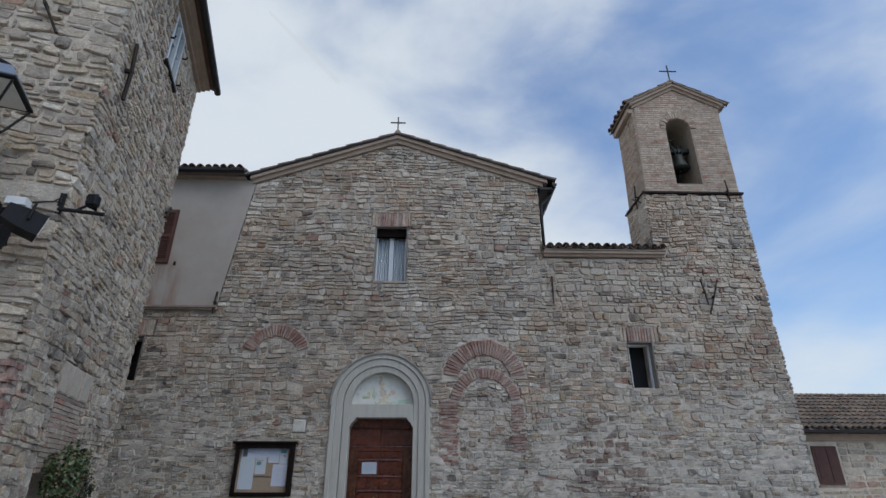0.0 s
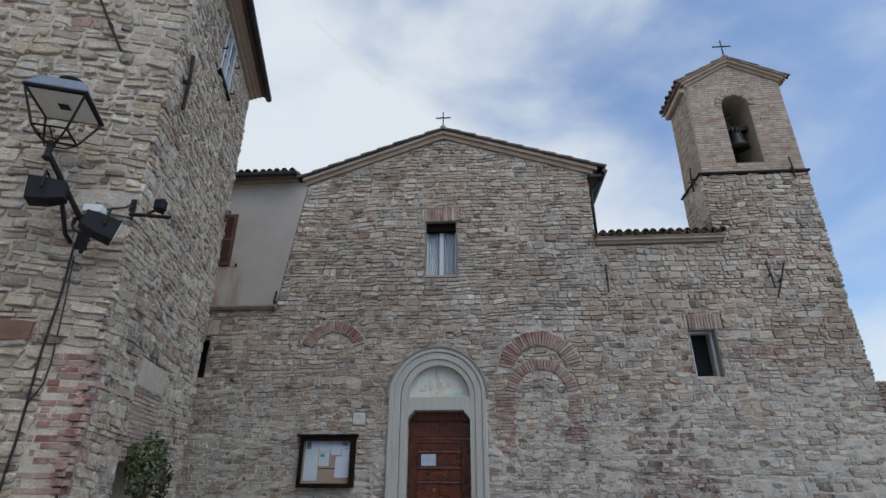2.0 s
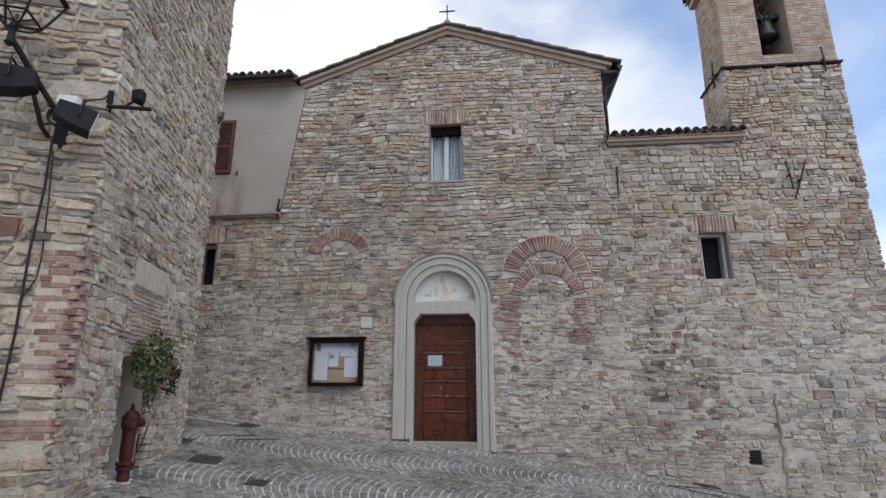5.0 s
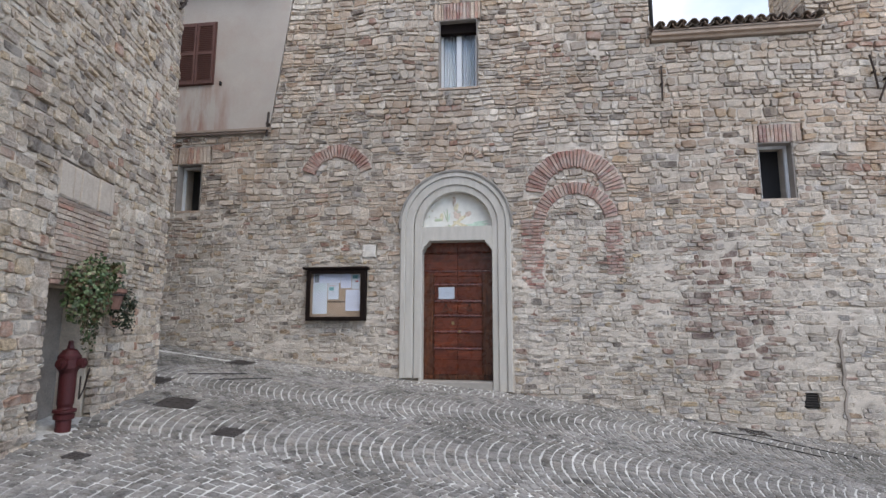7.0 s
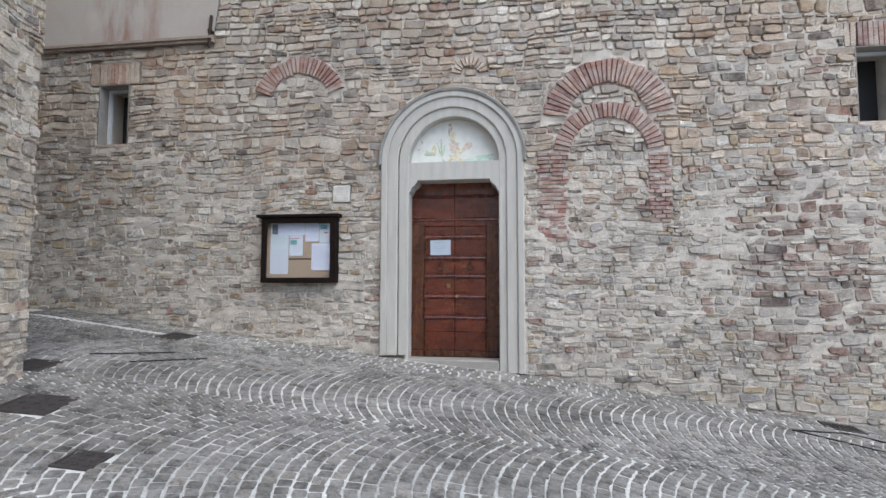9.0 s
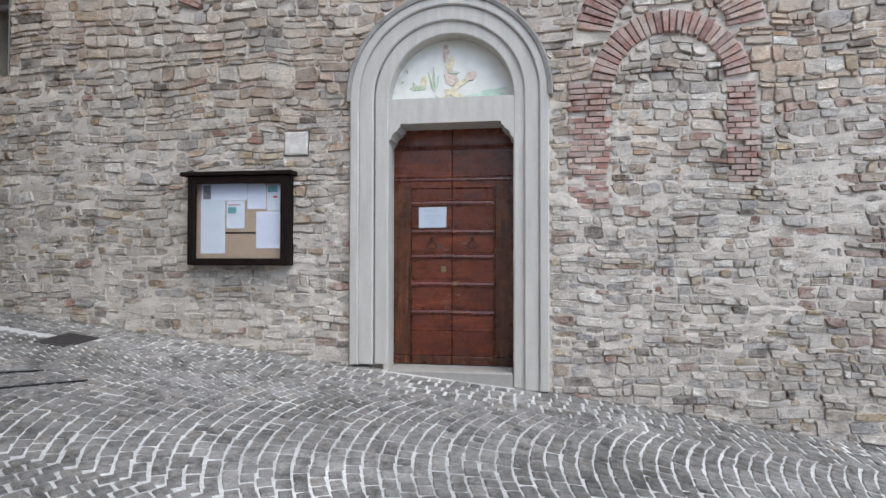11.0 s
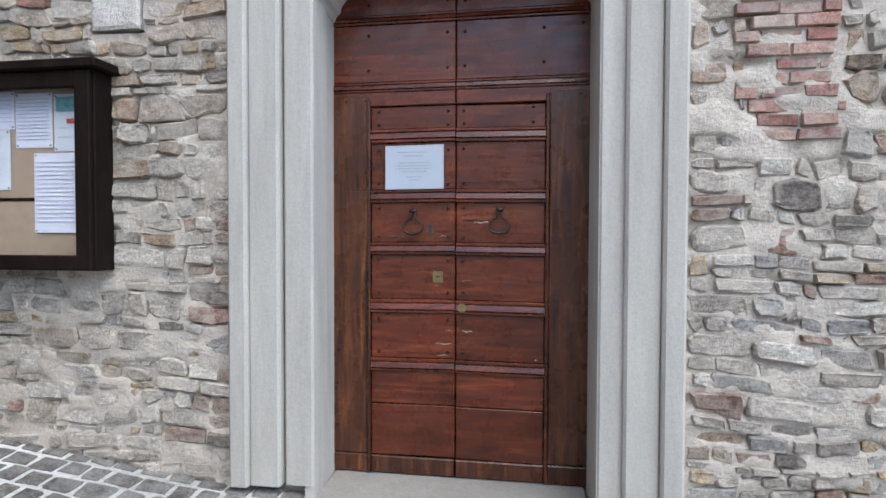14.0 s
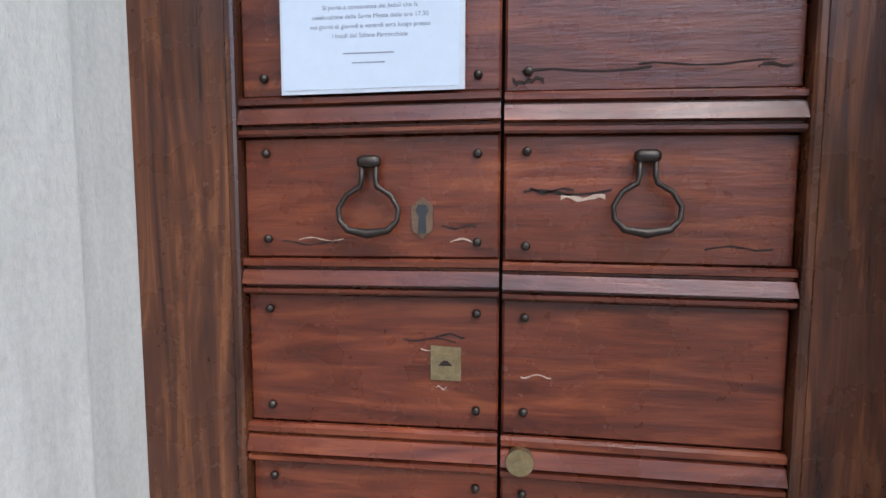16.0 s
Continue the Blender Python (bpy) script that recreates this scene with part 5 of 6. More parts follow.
LE, AP, RE = (-4.50, 8.22), RIDGE, (2.98, 8.20)
raking(church_roof, (-4.42, 8.245), AP, (2.80, 8.265), (-0.03, 0.075, -0.3, 0.06), FACADE, "lower_moulding", M_CORNICE)
raking(church_roof, (-4.48, 8.225), AP, (2.90, 8.235), (0.076, 0.165, -0.3, 0.13), FACADE, "upper_moulding", M_CORNICE)
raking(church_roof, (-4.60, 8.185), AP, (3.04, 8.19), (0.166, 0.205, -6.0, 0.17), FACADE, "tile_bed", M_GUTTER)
for sgn, (xe, ze) in ((-1, (-4.62, 8.18)), (1, (3.08, 8.17))):
    run = math.hypot(xe - AP[0], AP[1] - ze)
    ang = math.atan2(AP[1] - ze, abs(xe - AP[0]))
    n = int(run / 0.40)
    for i in range(n):
        for row, c in enumerate((0.10, -0.10, -0.30)):
            ob = new("roof_tile", tile_mesh())
            s = (i - 0.1) * run / n
            x, z = xe - sgn * s * math.cos(ang), ze + s * math.sin(ang) + 0.215
            ob.matrix_world = Matrix.Translation((x, F - c + rng.uniform(-0.012, 0.012), z + 0.01 * (row % 2))) @ Matrix.Rotation(-sgn * -ang, 4, "Y") @ Matrix.Rotation(radians(90 if sgn > 0 else -90), 4, "Z") @ Matrix.Rotation(radians(-2), 4, "X")
            m = ob.matrix_world.copy()
            ob.parent = church_roof
            ob.matrix_parent_inverse = church_roof.matrix_world.inverted()
            ob.matrix_world = m
part("side_wall", MB().box(2.18, 2.675, F + 0.56, F + 6.0, 5.0, 8.20), M_MORTAR, church_roof)
# soffit takes the gutter's dark colour, as does the tile bed
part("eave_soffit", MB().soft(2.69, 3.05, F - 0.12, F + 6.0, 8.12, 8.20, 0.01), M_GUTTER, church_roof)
part("gutter", MB().loft([[(3.06 + a, y, 8.20 + b) for a, b in ((-0.06, 0.06), (-0.055, 0.0), (0.0, -0.04), (0.05, 0.0), (0.06, 0.06))] for y in (F - 0.20, F + 6)]), M_GUTTER, church_roof)
part("downpipe", MB().tube([(3.05, F + 0.12, 8.17), (2.95, F + 0.12, 8.05), (2.76, F + 0.12, 7.85), (2.74, F + 0.12, 7.6), (2.74, F + 0.12, 6.5)], 0.04, 10), M_GUTTER, church_roof, smooth=True)


def iron_cross(at, h, w, label):
    c = thing("iron_cross", at, label, "cross", "roof crosses")
    x, y, z = at
    part("foot", MB().lathe(at, [(0.09, -0.06), (0.085, 0.05), (0.05, 0.10), (0.02, 0.12)], 14), M_LEDGE, c)
    part("upright", MB().soft(x - 0.014, x + 0.014, y - 0.014, y + 0.014, z + 0.10, z + h, 0.003), M_IRON, c)
    part("arm", MB().soft(x - w, x + w, y - 0.0145, y + 0.0145, z + h * 0.66, z + h * 0.66 + 0.028, 0.003), M_IRON, c)
    for dx, dz in ((-w, h * 0.66 + 0.014), (w, h * 0.66 + 0.014), (0, h)):
        part("finial", MB().lathe((x + dx, y, z + dz), [(0.006, -0.022), (0.02, -0.006), (0.02, 0.006), (0.006, 0.022)], 8), M_IRON, c)


iron_cross((RIDGE[0], F - 0.02, 9.80), 0.52, 0.18, "thin black iron cross on the church ridge")

# ---- low wing between church and tower ----
wing = tagged(thing("wing_roof", (4.0, F, 6.34), "short tiled eave with brick cornice between church and tower", "roof"), kind="structure")
part("cornice_course", MB().prism([(2.685, 6.345), (5.50, 6.345), (5.50, 6.405), (2.685, 6.405)], -0.3, 0.06, FACADE), M_CORNICE, wing)
part("cornice_course", MB().prism([(2.675, 6.406), (5.56, 6.406), (5.56, 6.465), (2.675, 6.465)], -0.3, 0.13, FACADE), M_CORNICE, wing)
part("roof_bed", MB().loft([[(x, F - 0.15, 6.47), (x, F - 0.15, 6.50), (x, F + 3.0, 7.35), (x, F + 3.0, 7.32)] for x in (2.70, 5.395)]), M_LEDGE, wing)
part("roof_bed", MB().box(5.396, 5.58, F - 0.15, F - 0.02, 6.47, 6.50), M_LEDGE, wing)
tile_rows(wing, 2.72, 5.62, F - 0.22, 6.49, radians(14), 1, seed=5)
tile_rows(wing, 2.72, 5.40, F + 0.14, 6.58, radians(14), 2, seed=6)

# ---- bell tower ----
tower = tagged(thing("bell_tower", (6.6, F + 0.6, 6.3), "stone bell tower with a pale brick belfry, arched opening and tiled gable", "bell tower"), kind="structure")
TD = 1.25
part("shaft", MB().box(5.37, 7.84, F + 0.551, F + TD, -2.0, 8.12), M_MORTAR, tower)
rng2 = random.Random(21)
lay(rubble(lambda a, z: np.ones_like(a, bool), 0.0, TD, 6.5, 8.10, (0.07, 0.14), (0.14, 0.4), (0.014, 0.035), rng2), TOWER_L, tower, M_WARM_I, M_WARM_I, rng2, (0.006, 0.02), flip=True)
part("string_course", MB().soft(5.32, 7.91, F - 0.045, F + TD + 0.04, 8.135, 8.19, 0.012), M_RUST, tower)
BX0, BX1, BZ0, BZ1 = 5.42, 7.82, 8.20, 10.88
OX0, OX1, OZ0, OS = 6.28, 6.95, 8.45, 10.17
BE = Plane((0, F + 0.03, 0), (1, 0, 0), (0, -1, 0))
BAP = (6.66, 11.50)
rad = (OX1 - OX0) / 2
arc = [((OX0 + OX1) / 2 - rad * math.cos(math.pi * i / 16), OS + rad * math.sin(math.pi * i / 16)) for i in range(17)]
for outline in ([(BX0, BZ0), (OX0, BZ0), (OX0, OS), (BX0 + 0.05, OS)], [(OX1, BZ0), (BX1, BZ0), (BX1, OS), (OX1, OS)], [(OX0, BZ0), (OX1, BZ0), (OX1, OZ0), (OX0, OZ0)],
                [(BX0 + 0.05, OS)] + arc[:9] + [BAP, (BX0 + 0.09, BZ1)], arc[8:] + [(BX1, OS), (BX1 + 0.03, BZ1), BAP]):
    part("belfry_wall", MB().prism(outline, -(TD - 0.1), 0.0, BE), M_BELFRY, tower)


def belfry_free(a, z):
    edge = BX0 + max(0.0, (z - BZ0)) * 0.033
    top = BAP[1] - np.abs(a - BAP[0]) * (BAP[1] - BZ1) / 1.2
    ok = (a > edge) & (a < BX1 + 0.01) & (z < top - 0.03)
    hole = (a > OX0 - 0.01) & (a < OX1 + 0.01) & (z > OZ0) & (z < OS)
    ring = ((a - (OX0 + OX1) / 2) ** 2 + (z - OS) ** 2 < (rad + 0.17) ** 2) & (z >= OS)
    return ok & ~hole & ~ring


lay(rubble(belfry_free, BX0 - 0.05, BX1 + 0.05, BZ0 + 0.005, 11.5, (0.058, 0.07), (0.13, 0.29), (0.008, 0.014), rng2, 0.004), BE, tower, M_PALE_I, M_PALE_I, rng2, (0.004, 0.012), name="brick", rough=0.35)
BL = Plane((BX0 + 0.02, F + 0.03, 0), (0, 1, 0), (-1, 0, 0.0))
lay(rubble(lambda a, z: np.ones_like(a, bool), 0.0, TD - 0.12, BZ0 + 0.005, 10.8, (0.058, 0.07), (0.13, 0.29), (0.008, 0.014), rng2, 0.004), BL, tower, M_PALE_I, M_PALE_I, rng2, (0.004, 0.012), name="brick", rough=0.35, flip=True)
rng = random.Random(12)
radial_bricks(((OX0 + OX1) / 2, OS, rad, rad + 0.15, 0.0), BE, tower, M_PALE_O, 0.055)
B_L, B_R = (BX0 - 0.06, 10.79), (BX1 + 0.12, 10.82)
raking(tower, (BX0 + 0.02, 10.82), BAP, (BX1 + 0.05, 10.86), (-0.02, 0.06, -TD, 0.05), BE, "lower_moulding", M_CORNICE)
raking(tower, B_L, BAP, B_R, (0.061, 0.14, -TD - 0.05, 0.11), BE, "upper_moulding", M_CORNICE)
raking(tower, (BX0 - 0.14, 10.75), BAP, (BX1 + 0.2, 10.78), (0.141, 0.175, -TD - 0.08, 0.15), BE, "tile_bed", M_LEDGE)
part("eave_course", MB().soft(BX0 - 0.11, BX0 + 0.03, F + 0.02, F + TD - 0.05, 10.66, 10.80, 0.01), M_CORNICE, tower)
for sgn, (xe, ze) in ((-1, (BX0 - 0.20, 10.73)), (1, (BX1 + 0.26, 10.75))):
    run = math.hypot(xe - BAP[0], BAP[1] - ze)
    ang = math.atan2(BAP[1] - ze, abs(xe - BAP[0]))
    n = 4
    for i in range(n):
        for row in range(7):
            ob = new("roof_tile", tile_mesh())
            s = i * run / n
            x, z = xe - sgn * s * math.cos(ang), ze + s * math.sin(ang) + 0.185
            ob.matrix_world = Matrix.Translation((x + rng.uniform(-0.03, 0.03), F - 0.05 + row * 0.205, z)) @ Matrix.Rotation(sgn * ang, 4, "Y") @ Matrix.Rotation(radians(90 if sgn > 0 else -90), 4, "Z") @ Matrix.Rotation(radians(-2), 4, "X")
            m = ob.matrix_world.copy()
            ob.parent = tower
            ob.matrix_parent_inverse = tower.matrix_world.inverted()
            ob.matrix_world = m
# dark sheet closing the belfry opening, painted as its deep shade
part("bell_chamber", MB().box(OX0 - 0.05, OX1 + 0.05, F + TD - 0.18, F + TD - 0.09, OZ0 - 0.05, OS + 0.40), M_HOLE_SHADE, tower)
iron_cross((BAP[0] + 0.02, F + 0.03, 11.74), 0.62, 0.23, "black iron cross on the belfry gable")
bell = thing("bell", (6.62, F + 0.36, 9.08), "dark bronze bell hanging in the belfry opening", "bell")
part("bell_body", MB().lathe((6.62, F + 0.36, 9.08), [(0.25, 0.0), (0.245, 0.03), (0.20, 0.13), (0.17, 0.24), (0.155, 0.35), (0.13, 0.42), (0.05, 0.45)], 24), M_BRONZE, bell, smooth=True)
part("clapper", MB().lathe((6.62, F + 0.36, 8.99), [(0.015, 0.0), (0.035, 0.03), (0.03, 0.07), (0.012, 0.12)], 12), M_BRONZE, bell)
part("yoke", MB().soft(6.285, 6.945, F + 0.28, F + 0.44, 9.58, 9.72, 0.02), M_BRONZE, bell)
for dx in (-0.13, 0.0, 0.13):
    part("strap", MB().tube([(6.62 + dx * 0.6, F + 0.27, 9.48), (6.62 + dx, F + 0.27, 9.76), (6.62 + dx, F + 0.45, 9.76), (6.62 + dx * 0.6, F + 0.45, 9.48)], 0.02, 6), M_BRONZE, bell)
part("wheel_arm", MB().tube([(6.45, F + 0.26, 9.66), (6.40, F + 0.20, 9.88), (6.55, F + 0.20, 9.94)], 0.022, 6), M_BRONZE, bell)

# ---- far house beyond the tower ----
far = thing("far_house", (12, 16, -1.5), "low stone house with brown shutters and an old tiled roof", "house")
FARP = Plane((0, 16, 0), (1, 0, 0), (0, -1, 0))
part("wall", MB().box(8.2, 24, 16, 16.5, -3.0, 2.80), M_WARM_MORTAR, far)
rng3 = random.Random(31)
lay(rubble(lambda a, z: ~((a > 10.95) & (a < 11.78) & (z > 1.4) & (z < 2.5)), 9.6, 14.5, -0.5, 2.6, (0.09, 0.17), (0.18, 0.5), (0.02, 0.05), rng3), FARP, far, M_WARM_I, M_WARM_I, rng3, (0.01, 0.03))
part("eave_band", MB().prism([(8.2, 2.60), (24, 2.60), (24, 2.78), (8.2, 2.78)], 0.03, 0.10, FARP), M_CORNICE, far)
far_roof = part("roof", MB().loft([[(x, 15.6, 2.81), (x, 15.6, 2.84), (x, 19.2, 4.36), (x, 19.2, 4.33)] for x in (8.2, 24)]), M_LEDGE, far)
part("gutter", MB().loft([[(x, 15.56 + a, 2.80 + b) for a, b in ((-0.06, 0.06), (-0.05, 0.0), (0.0, -0.03), (0.05, 0.0), (0.06, 0.06))] for x in (8.2, 24)]), M_GUTTER, far)
mb = MB()
src = tile_mesh()
tv = [v.co.copy() for v in src.vertices]
tf = [tuple(p.vertices) for p in src.polygons]
pitch = math.atan2(1.52, 3.6)
for j in range(10):
    for i in range(40):
        m = pose(9.4 + i * 0.19 + rng3.uniform(-0.02, 0.02), 15.56 + j * 0.39 * math.cos(pitch), 2.90 + j * 0.39 * math.sin(pitch), math.degrees(pitch) - 4, 0, rng3.uniform(-5, 5))
        mb.add([m @ v for v in tv], tf)
tagged(part("roof_tiles", mb, M_TILE_I, far, fast=True), kind="stuff")
fs = part("shutter", MB().prism([(11.0, 1.44), (11.72, 1.44), (11.72, 2.46), (11.0, 2.46)], 0.01, 0.04, FARP), M_SHUTTER, far)
for x0, x1 in ((11.02, 11.35), (11.37, 11.70)):
    for i in range(11):
        z = 1.52 + i * 0.083
        part("slat", MB().prism([(x0 + 0.04, z), (x1 - 0.04, z), (x1 - 0.04, z + 0.05), (x0 + 0.04, z + 0.05)], 0.04, 0.06, FARP), M_SHUTTER, fs)
straight_bricks((10.95, 11.8, 1.36, 1.43), FARP, far, M_BRICK_O, (0.25, 0.07))

# ---- unseen plain walls added to darken reflections and the alley ----
row = tagged(thing("wall_opposite", (-2, -8, -0.8), "plain warm stone house wall closing the street", "wall"), kind="structure")
part("house_wall", MB().box(-18, 14, -8.5, -8, -1.5, 7.5), M_WARM_MORTAR, row)
# out-of-view blocker added to keep light off the church's left end
alley = tagged(thing("wall_alley", (-10.6, 9, 0.0), "plain warm stone wall closing the alley beside the church", "wall"), kind="structure")
part("house_wall", MB().box(-10.9, -10.5, 5.5, F - 0.05, -1.0, 7.5), M_WARM_MORTAR, alley)


# ---- stone house at the corner ----
corner_house = thing("corner_house", (-6.0, 7.0, 0.0), "tall warm beige rubble stone house with red brick patches", "house")
SL, FL, HT = 3.62, 6.0, 8.50
S_HOLES = [(1.55, 2.22, 7.40, 8.46), (1.16, 2.02, 0.0, 1.47)]
wall_side = wall_slab(SIDE, lambda x: HT + 0.0 * np.asarray(x), [0.0, 1.16, 1.55, 2.02, 2.22, SL], [-1.5, 0.0, 1.47, 7.40, 8.46, HT], S_HOLES, 0.5, M_WARM_MORTAR, "wall_side")
wall_front = wall_slab(FRONT, lambda x: HT + 0.4 + 0.0 * np.asarray(x), [0.0, FL], [-1.5, HT + 0.4], [], 0.5, M_WARM_MORTAR, "wall_front")
for w, n in ((wall_side, "side"), (wall_front, "front")):
    w.name = "wall"
    w.parent = corner_house
    w.matrix_parent_inverse = corner_house.matrix_world.inverted()
part("end_wall", MB().prism([(0.001, -1.5), (FL, -1.5), (FL, HT), (0.001, HT)], 0.0, 0.4, Plane(SIDE(SL - 0.401, 0), FRONT.u, SIDE.u)), M_WARM_MORTAR, corner_house)
# recess shade is put into the back's dark colour
niche = part("niche_back", MB().prism([(1.12, -0.2), (2.06, -0.2), (2.06, 1.5), (1.12, 1.5)], -0.46, -0.34, SIDE), M_SHADED_RENDER, corner_house, "smooth rendered niche")
PATCH = (1.12, 2.12, 2.28, 2.63)
INFILL = (1.16, 2.10, 1.47, 2.28)
BR_S = [(0.0, 0.20, 1.15, 2.40)]
BR_F = [(0.0, 0.36, 1.15, 2.40), (0.05, 0.5, 0.55, 0.85)]


def side_free(a, z):
    ok = (a > -0.02) & (a < SL + 0.02) & (z < HT) & (z > -0.1)
    for x0, x1, z0, z1 in S_HOLES + [PATCH, INFILL] + BR_S:
        ok &= ~((a > x0) & (a < x1) & (z > z0 - 0.02) & (z < z1 + 0.01))
    return ok


def front_free(a, z):
    ok = (a > -0.02) & (a < FL) & (z < HT + 0.4)
    for x0, x1, z0, z1 in BR_F:
        ok &= ~((a > x0) & (a < x1) & (z > z0) & (z < z1))
    return ok


rng = random.Random(51)
lay(rubble(side_free, -0.015, SL + 0.02, -0.2, HT, (0.040, 0.105), (0.07, 0.22), (0.003, 0.018), rng, sagging=True), SIDE, corner_house, M_WARM_O, M_WARM_I, rng, (0.003, 0.030), lambda a, b: b < 3.2, "stone", 150, sagging=True)
lay(rubble(front_free, -0.015, 3.2, -0.2, HT, (0.044, 0.13), (0.09, 0.36), (0.004, 0.022), rng, sagging=True), FRONT, corner_house, M_WARM_I, M_WARM_I, rng, (0.006, 0.040), lambda a, b: False, "stone", flip=True, sagging=True)
pointing(lambda a, z: (side_free(a, z) | ((a < 0.3) & (z > 1.0) & (z < 2.5)) | ((a > INFILL[0] - 0.05) & (a < INFILL[1] + 0.05) & (z > INFILL[2] + 0.02) & (z < INFILL[3] + 0.05))) & (a > 0) & (a < SL), 0.0, SL, -0.1, HT - 0.02, SIDE, corner_house, M_WARM_MORTAR, 15, level=-0.001)
pointing(lambda a, z: (a > 0), 0.0, 3.1, -0.15, HT, FRONT, corner_house, M_WARM_MORTAR, 25, flip=True, level=0.0)
straight_bricks(PATCH, SIDE, corner_house, M_PLANK, (0.115, PATCH[3] - PATCH[2]), True, proud=0.026)
straight_bricks(INFILL, SIDE, corner_house, M_PALE_O, (0.24, 0.05), ragged=0.01, proud=0.014)
straight_bricks(BR_S[0], SIDE, corner_house, M_BRICK_O, (0.15, 0.068), ragged=0.04, keep=0.92, proud=0.016)
straight_bricks(BR_F[0], FRONT, corner_house, M_BRICK_O, (0.20, 0.062), ragged=0.07, keep=0.8, proud=0.008)
straight_bricks(BR_F[1], FRONT, corner_house, M_BRICK_O, (0.24, 0.062), ragged=0.07, keep=0.6, proud=0.008)
part("patch_edge", MB().prism([(1.10, 2.255), (2.14, 2.255), (2.14, 2.278), (1.10, 2.278)], -0.01, 0.012, SIDE), M_LEDGE, corner_house)
# side window
sw = thing("side_window", SIDE(1.88, 7.40), "", "")
sw.parent = corner_house
sw.matrix_parent_inverse = corner_house.matrix_world.inverted()
SP = lambda a0, a1, b0, b1, c0, c1: MB().prism([(a0, b0), (a1, b0), (a1, b1), (a0, b1)], c0, c1, SIDE)
for args in ((1.56, 1.62, 7.41, 8.45), (2.15, 2.21, 7.41, 8.45), (1.62, 2.15, 7.41, 7.47), (1.62, 2.15, 8.39, 8.45), (1.855, 1.915, 7.47, 8.39)):
    part("frame", SP(*args, -0.10, 0.02), M_PVC, sw)
for a0, a1 in ((1.62, 1.855), (1.915, 2.15)):
    part("glazing_bar", SP(a0, a1, 7.95, 7.975, -0.05, -0.01), M_PVC, sw)
    g = part("pane", SP(a0, a1, 7.47, 8.39, -0.04, -0.035), M_GLASS, sw)
    g.visible_shadow = False
# near-black sheet in place of the unlit room's shade
part("dark_room", SP(1.5, 2.3, 7.35, 8.5, -0.48, -0.46), M_HOLE_SHADE, sw)
part("sill", SP(1.50, 2.27, 7.35, 7.40, -0.05, 0.06), M_IRON, sw)
for a, b in ((1.48, 7.80), (2.28, 7.52), (2.28, 8.10)):
    part("shutter_hook", MB().tube([SIDE(a, b, 0.0), SIDE(a, b, 0.08), SIDE(a, b + 0.05, 0.09)], 0.016, 6), M_IRON, sw)
# eave
for k, (b0, b1, c) in enumerate(((HT, HT + 0.06, 0.07), (HT + 0.061, HT + 0.12, 0.14), (HT + 0.121, HT + 0.18, 0.21))):
    part("eave_course", MB().prism([(-0.3, b0), (SL + 0.03 + 0.03 * k, b0), (SL + 0.03 + 0.03 * k, b1), (-0.3, b1)], -0.4, c, SIDE), M_CORNICE, corner_house)
part("eave_board", MB().loft([[SIDE(a, HT + 0.181, 0.32), SIDE(a, HT + 0.205, 0.33), SIDE(a, HT + 1.9, -6.2), SIDE(a, HT + 1.87, -6.2)] for a in (-0.5, SL + 0.16)]), M_EAVEWOOD, corner_house)
part("gutter", MB().loft([[SIDE(a, HT + 0.15 + q, 0.34 + p) for p, q in ((-0.06, 0.06), (-0.055, 0.0), (0.0, -0.035), (0.055, 0.0), (0.06, 0.06))] for a in (-0.5, SL + 0.20)]), M_GUTTER, corner_house)
anchor("wall_anchor", (0.34, 6.55), (0.42, 5.72), SIDE, "long rusted iron anchor bar on the corner house", 0.05)
anchor("wall_anchor", (3.35, 5.55), (3.56, 5.85), SIDE, "short slanting iron anchor near the house end", 0.04)
anchor("wall_anchor", (1.05, 6.95), (0.62, 6.15), FRONT, "slanting iron anchor bar on the house front", 0.035)

# street sign
sign = thing("street_sign", FRONT(0.80, 2.50), "broken terracotta street name plaque on the stone wall", "street sign")
part("plaque", MB().prism([(0.62, 2.515), (1.04, 2.495), (1.045, 2.70), (0.83, 2.705), (0.81, 2.69), (0.79, 2.703), (0.615, 2.69)], 0.02, 0.045, FRONT), M_TERRACOTTA, sign)
SIGN = Plane(FRONT(0, 0), -FRONT.u, FRONT.n)
written("VIA", 0.062, FRONT(1.00, 2.63, 0.0455), sign, M_TEXT, SIGN, "LEFT")
written("G. MATTEOTTI", 0.052, FRONT(1.01, 2.55, 0.0455), sign, M_TEXT, SIGN, "LEFT", 0.95)

# ---- street lantern with floodlights on the corner ----
lamp = thing("street_lantern", FRONT(0.45, 3.8), "black iron wall lantern with open tapered cage on a slanting arm", "street lamp")
LC = FRONT(0.70, 0.0, 0.56)


def lring(h, z, turn=0.35):
    return [LC + Vector((h * math.sqrt(2) * math.cos(math.pi / 4 + turn + math.pi / 2 * i), h * math.sqrt(2) * math.sin(math.pi / 4 + turn + math.pi / 2 * i), z)) for i in range(4)]


part("shade", MB().loft([lring(0.275, 4.90), lring(0.285, 4.925), lring(0.19, 5.09), lring(0.16, 5.11)]), M_LAMP_TOP, lamp, "dark blue-grey metal shade")
part("rim", MB().loft([lring(0.288, 4.89), lring(0.292, 4.90), lring(0.288, 4.912)]), M_IRON, lamp)
part("diffuser", MB().loft([lring(0.245, 4.875), lring(0.245, 4.884)]), M_DIFFUSER, lamp, "pale flat diffuser")
part("light_strip", MB().loft([lring(0.05, 4.868), lring(0.05, 4.874)]), M_IRON, lamp)
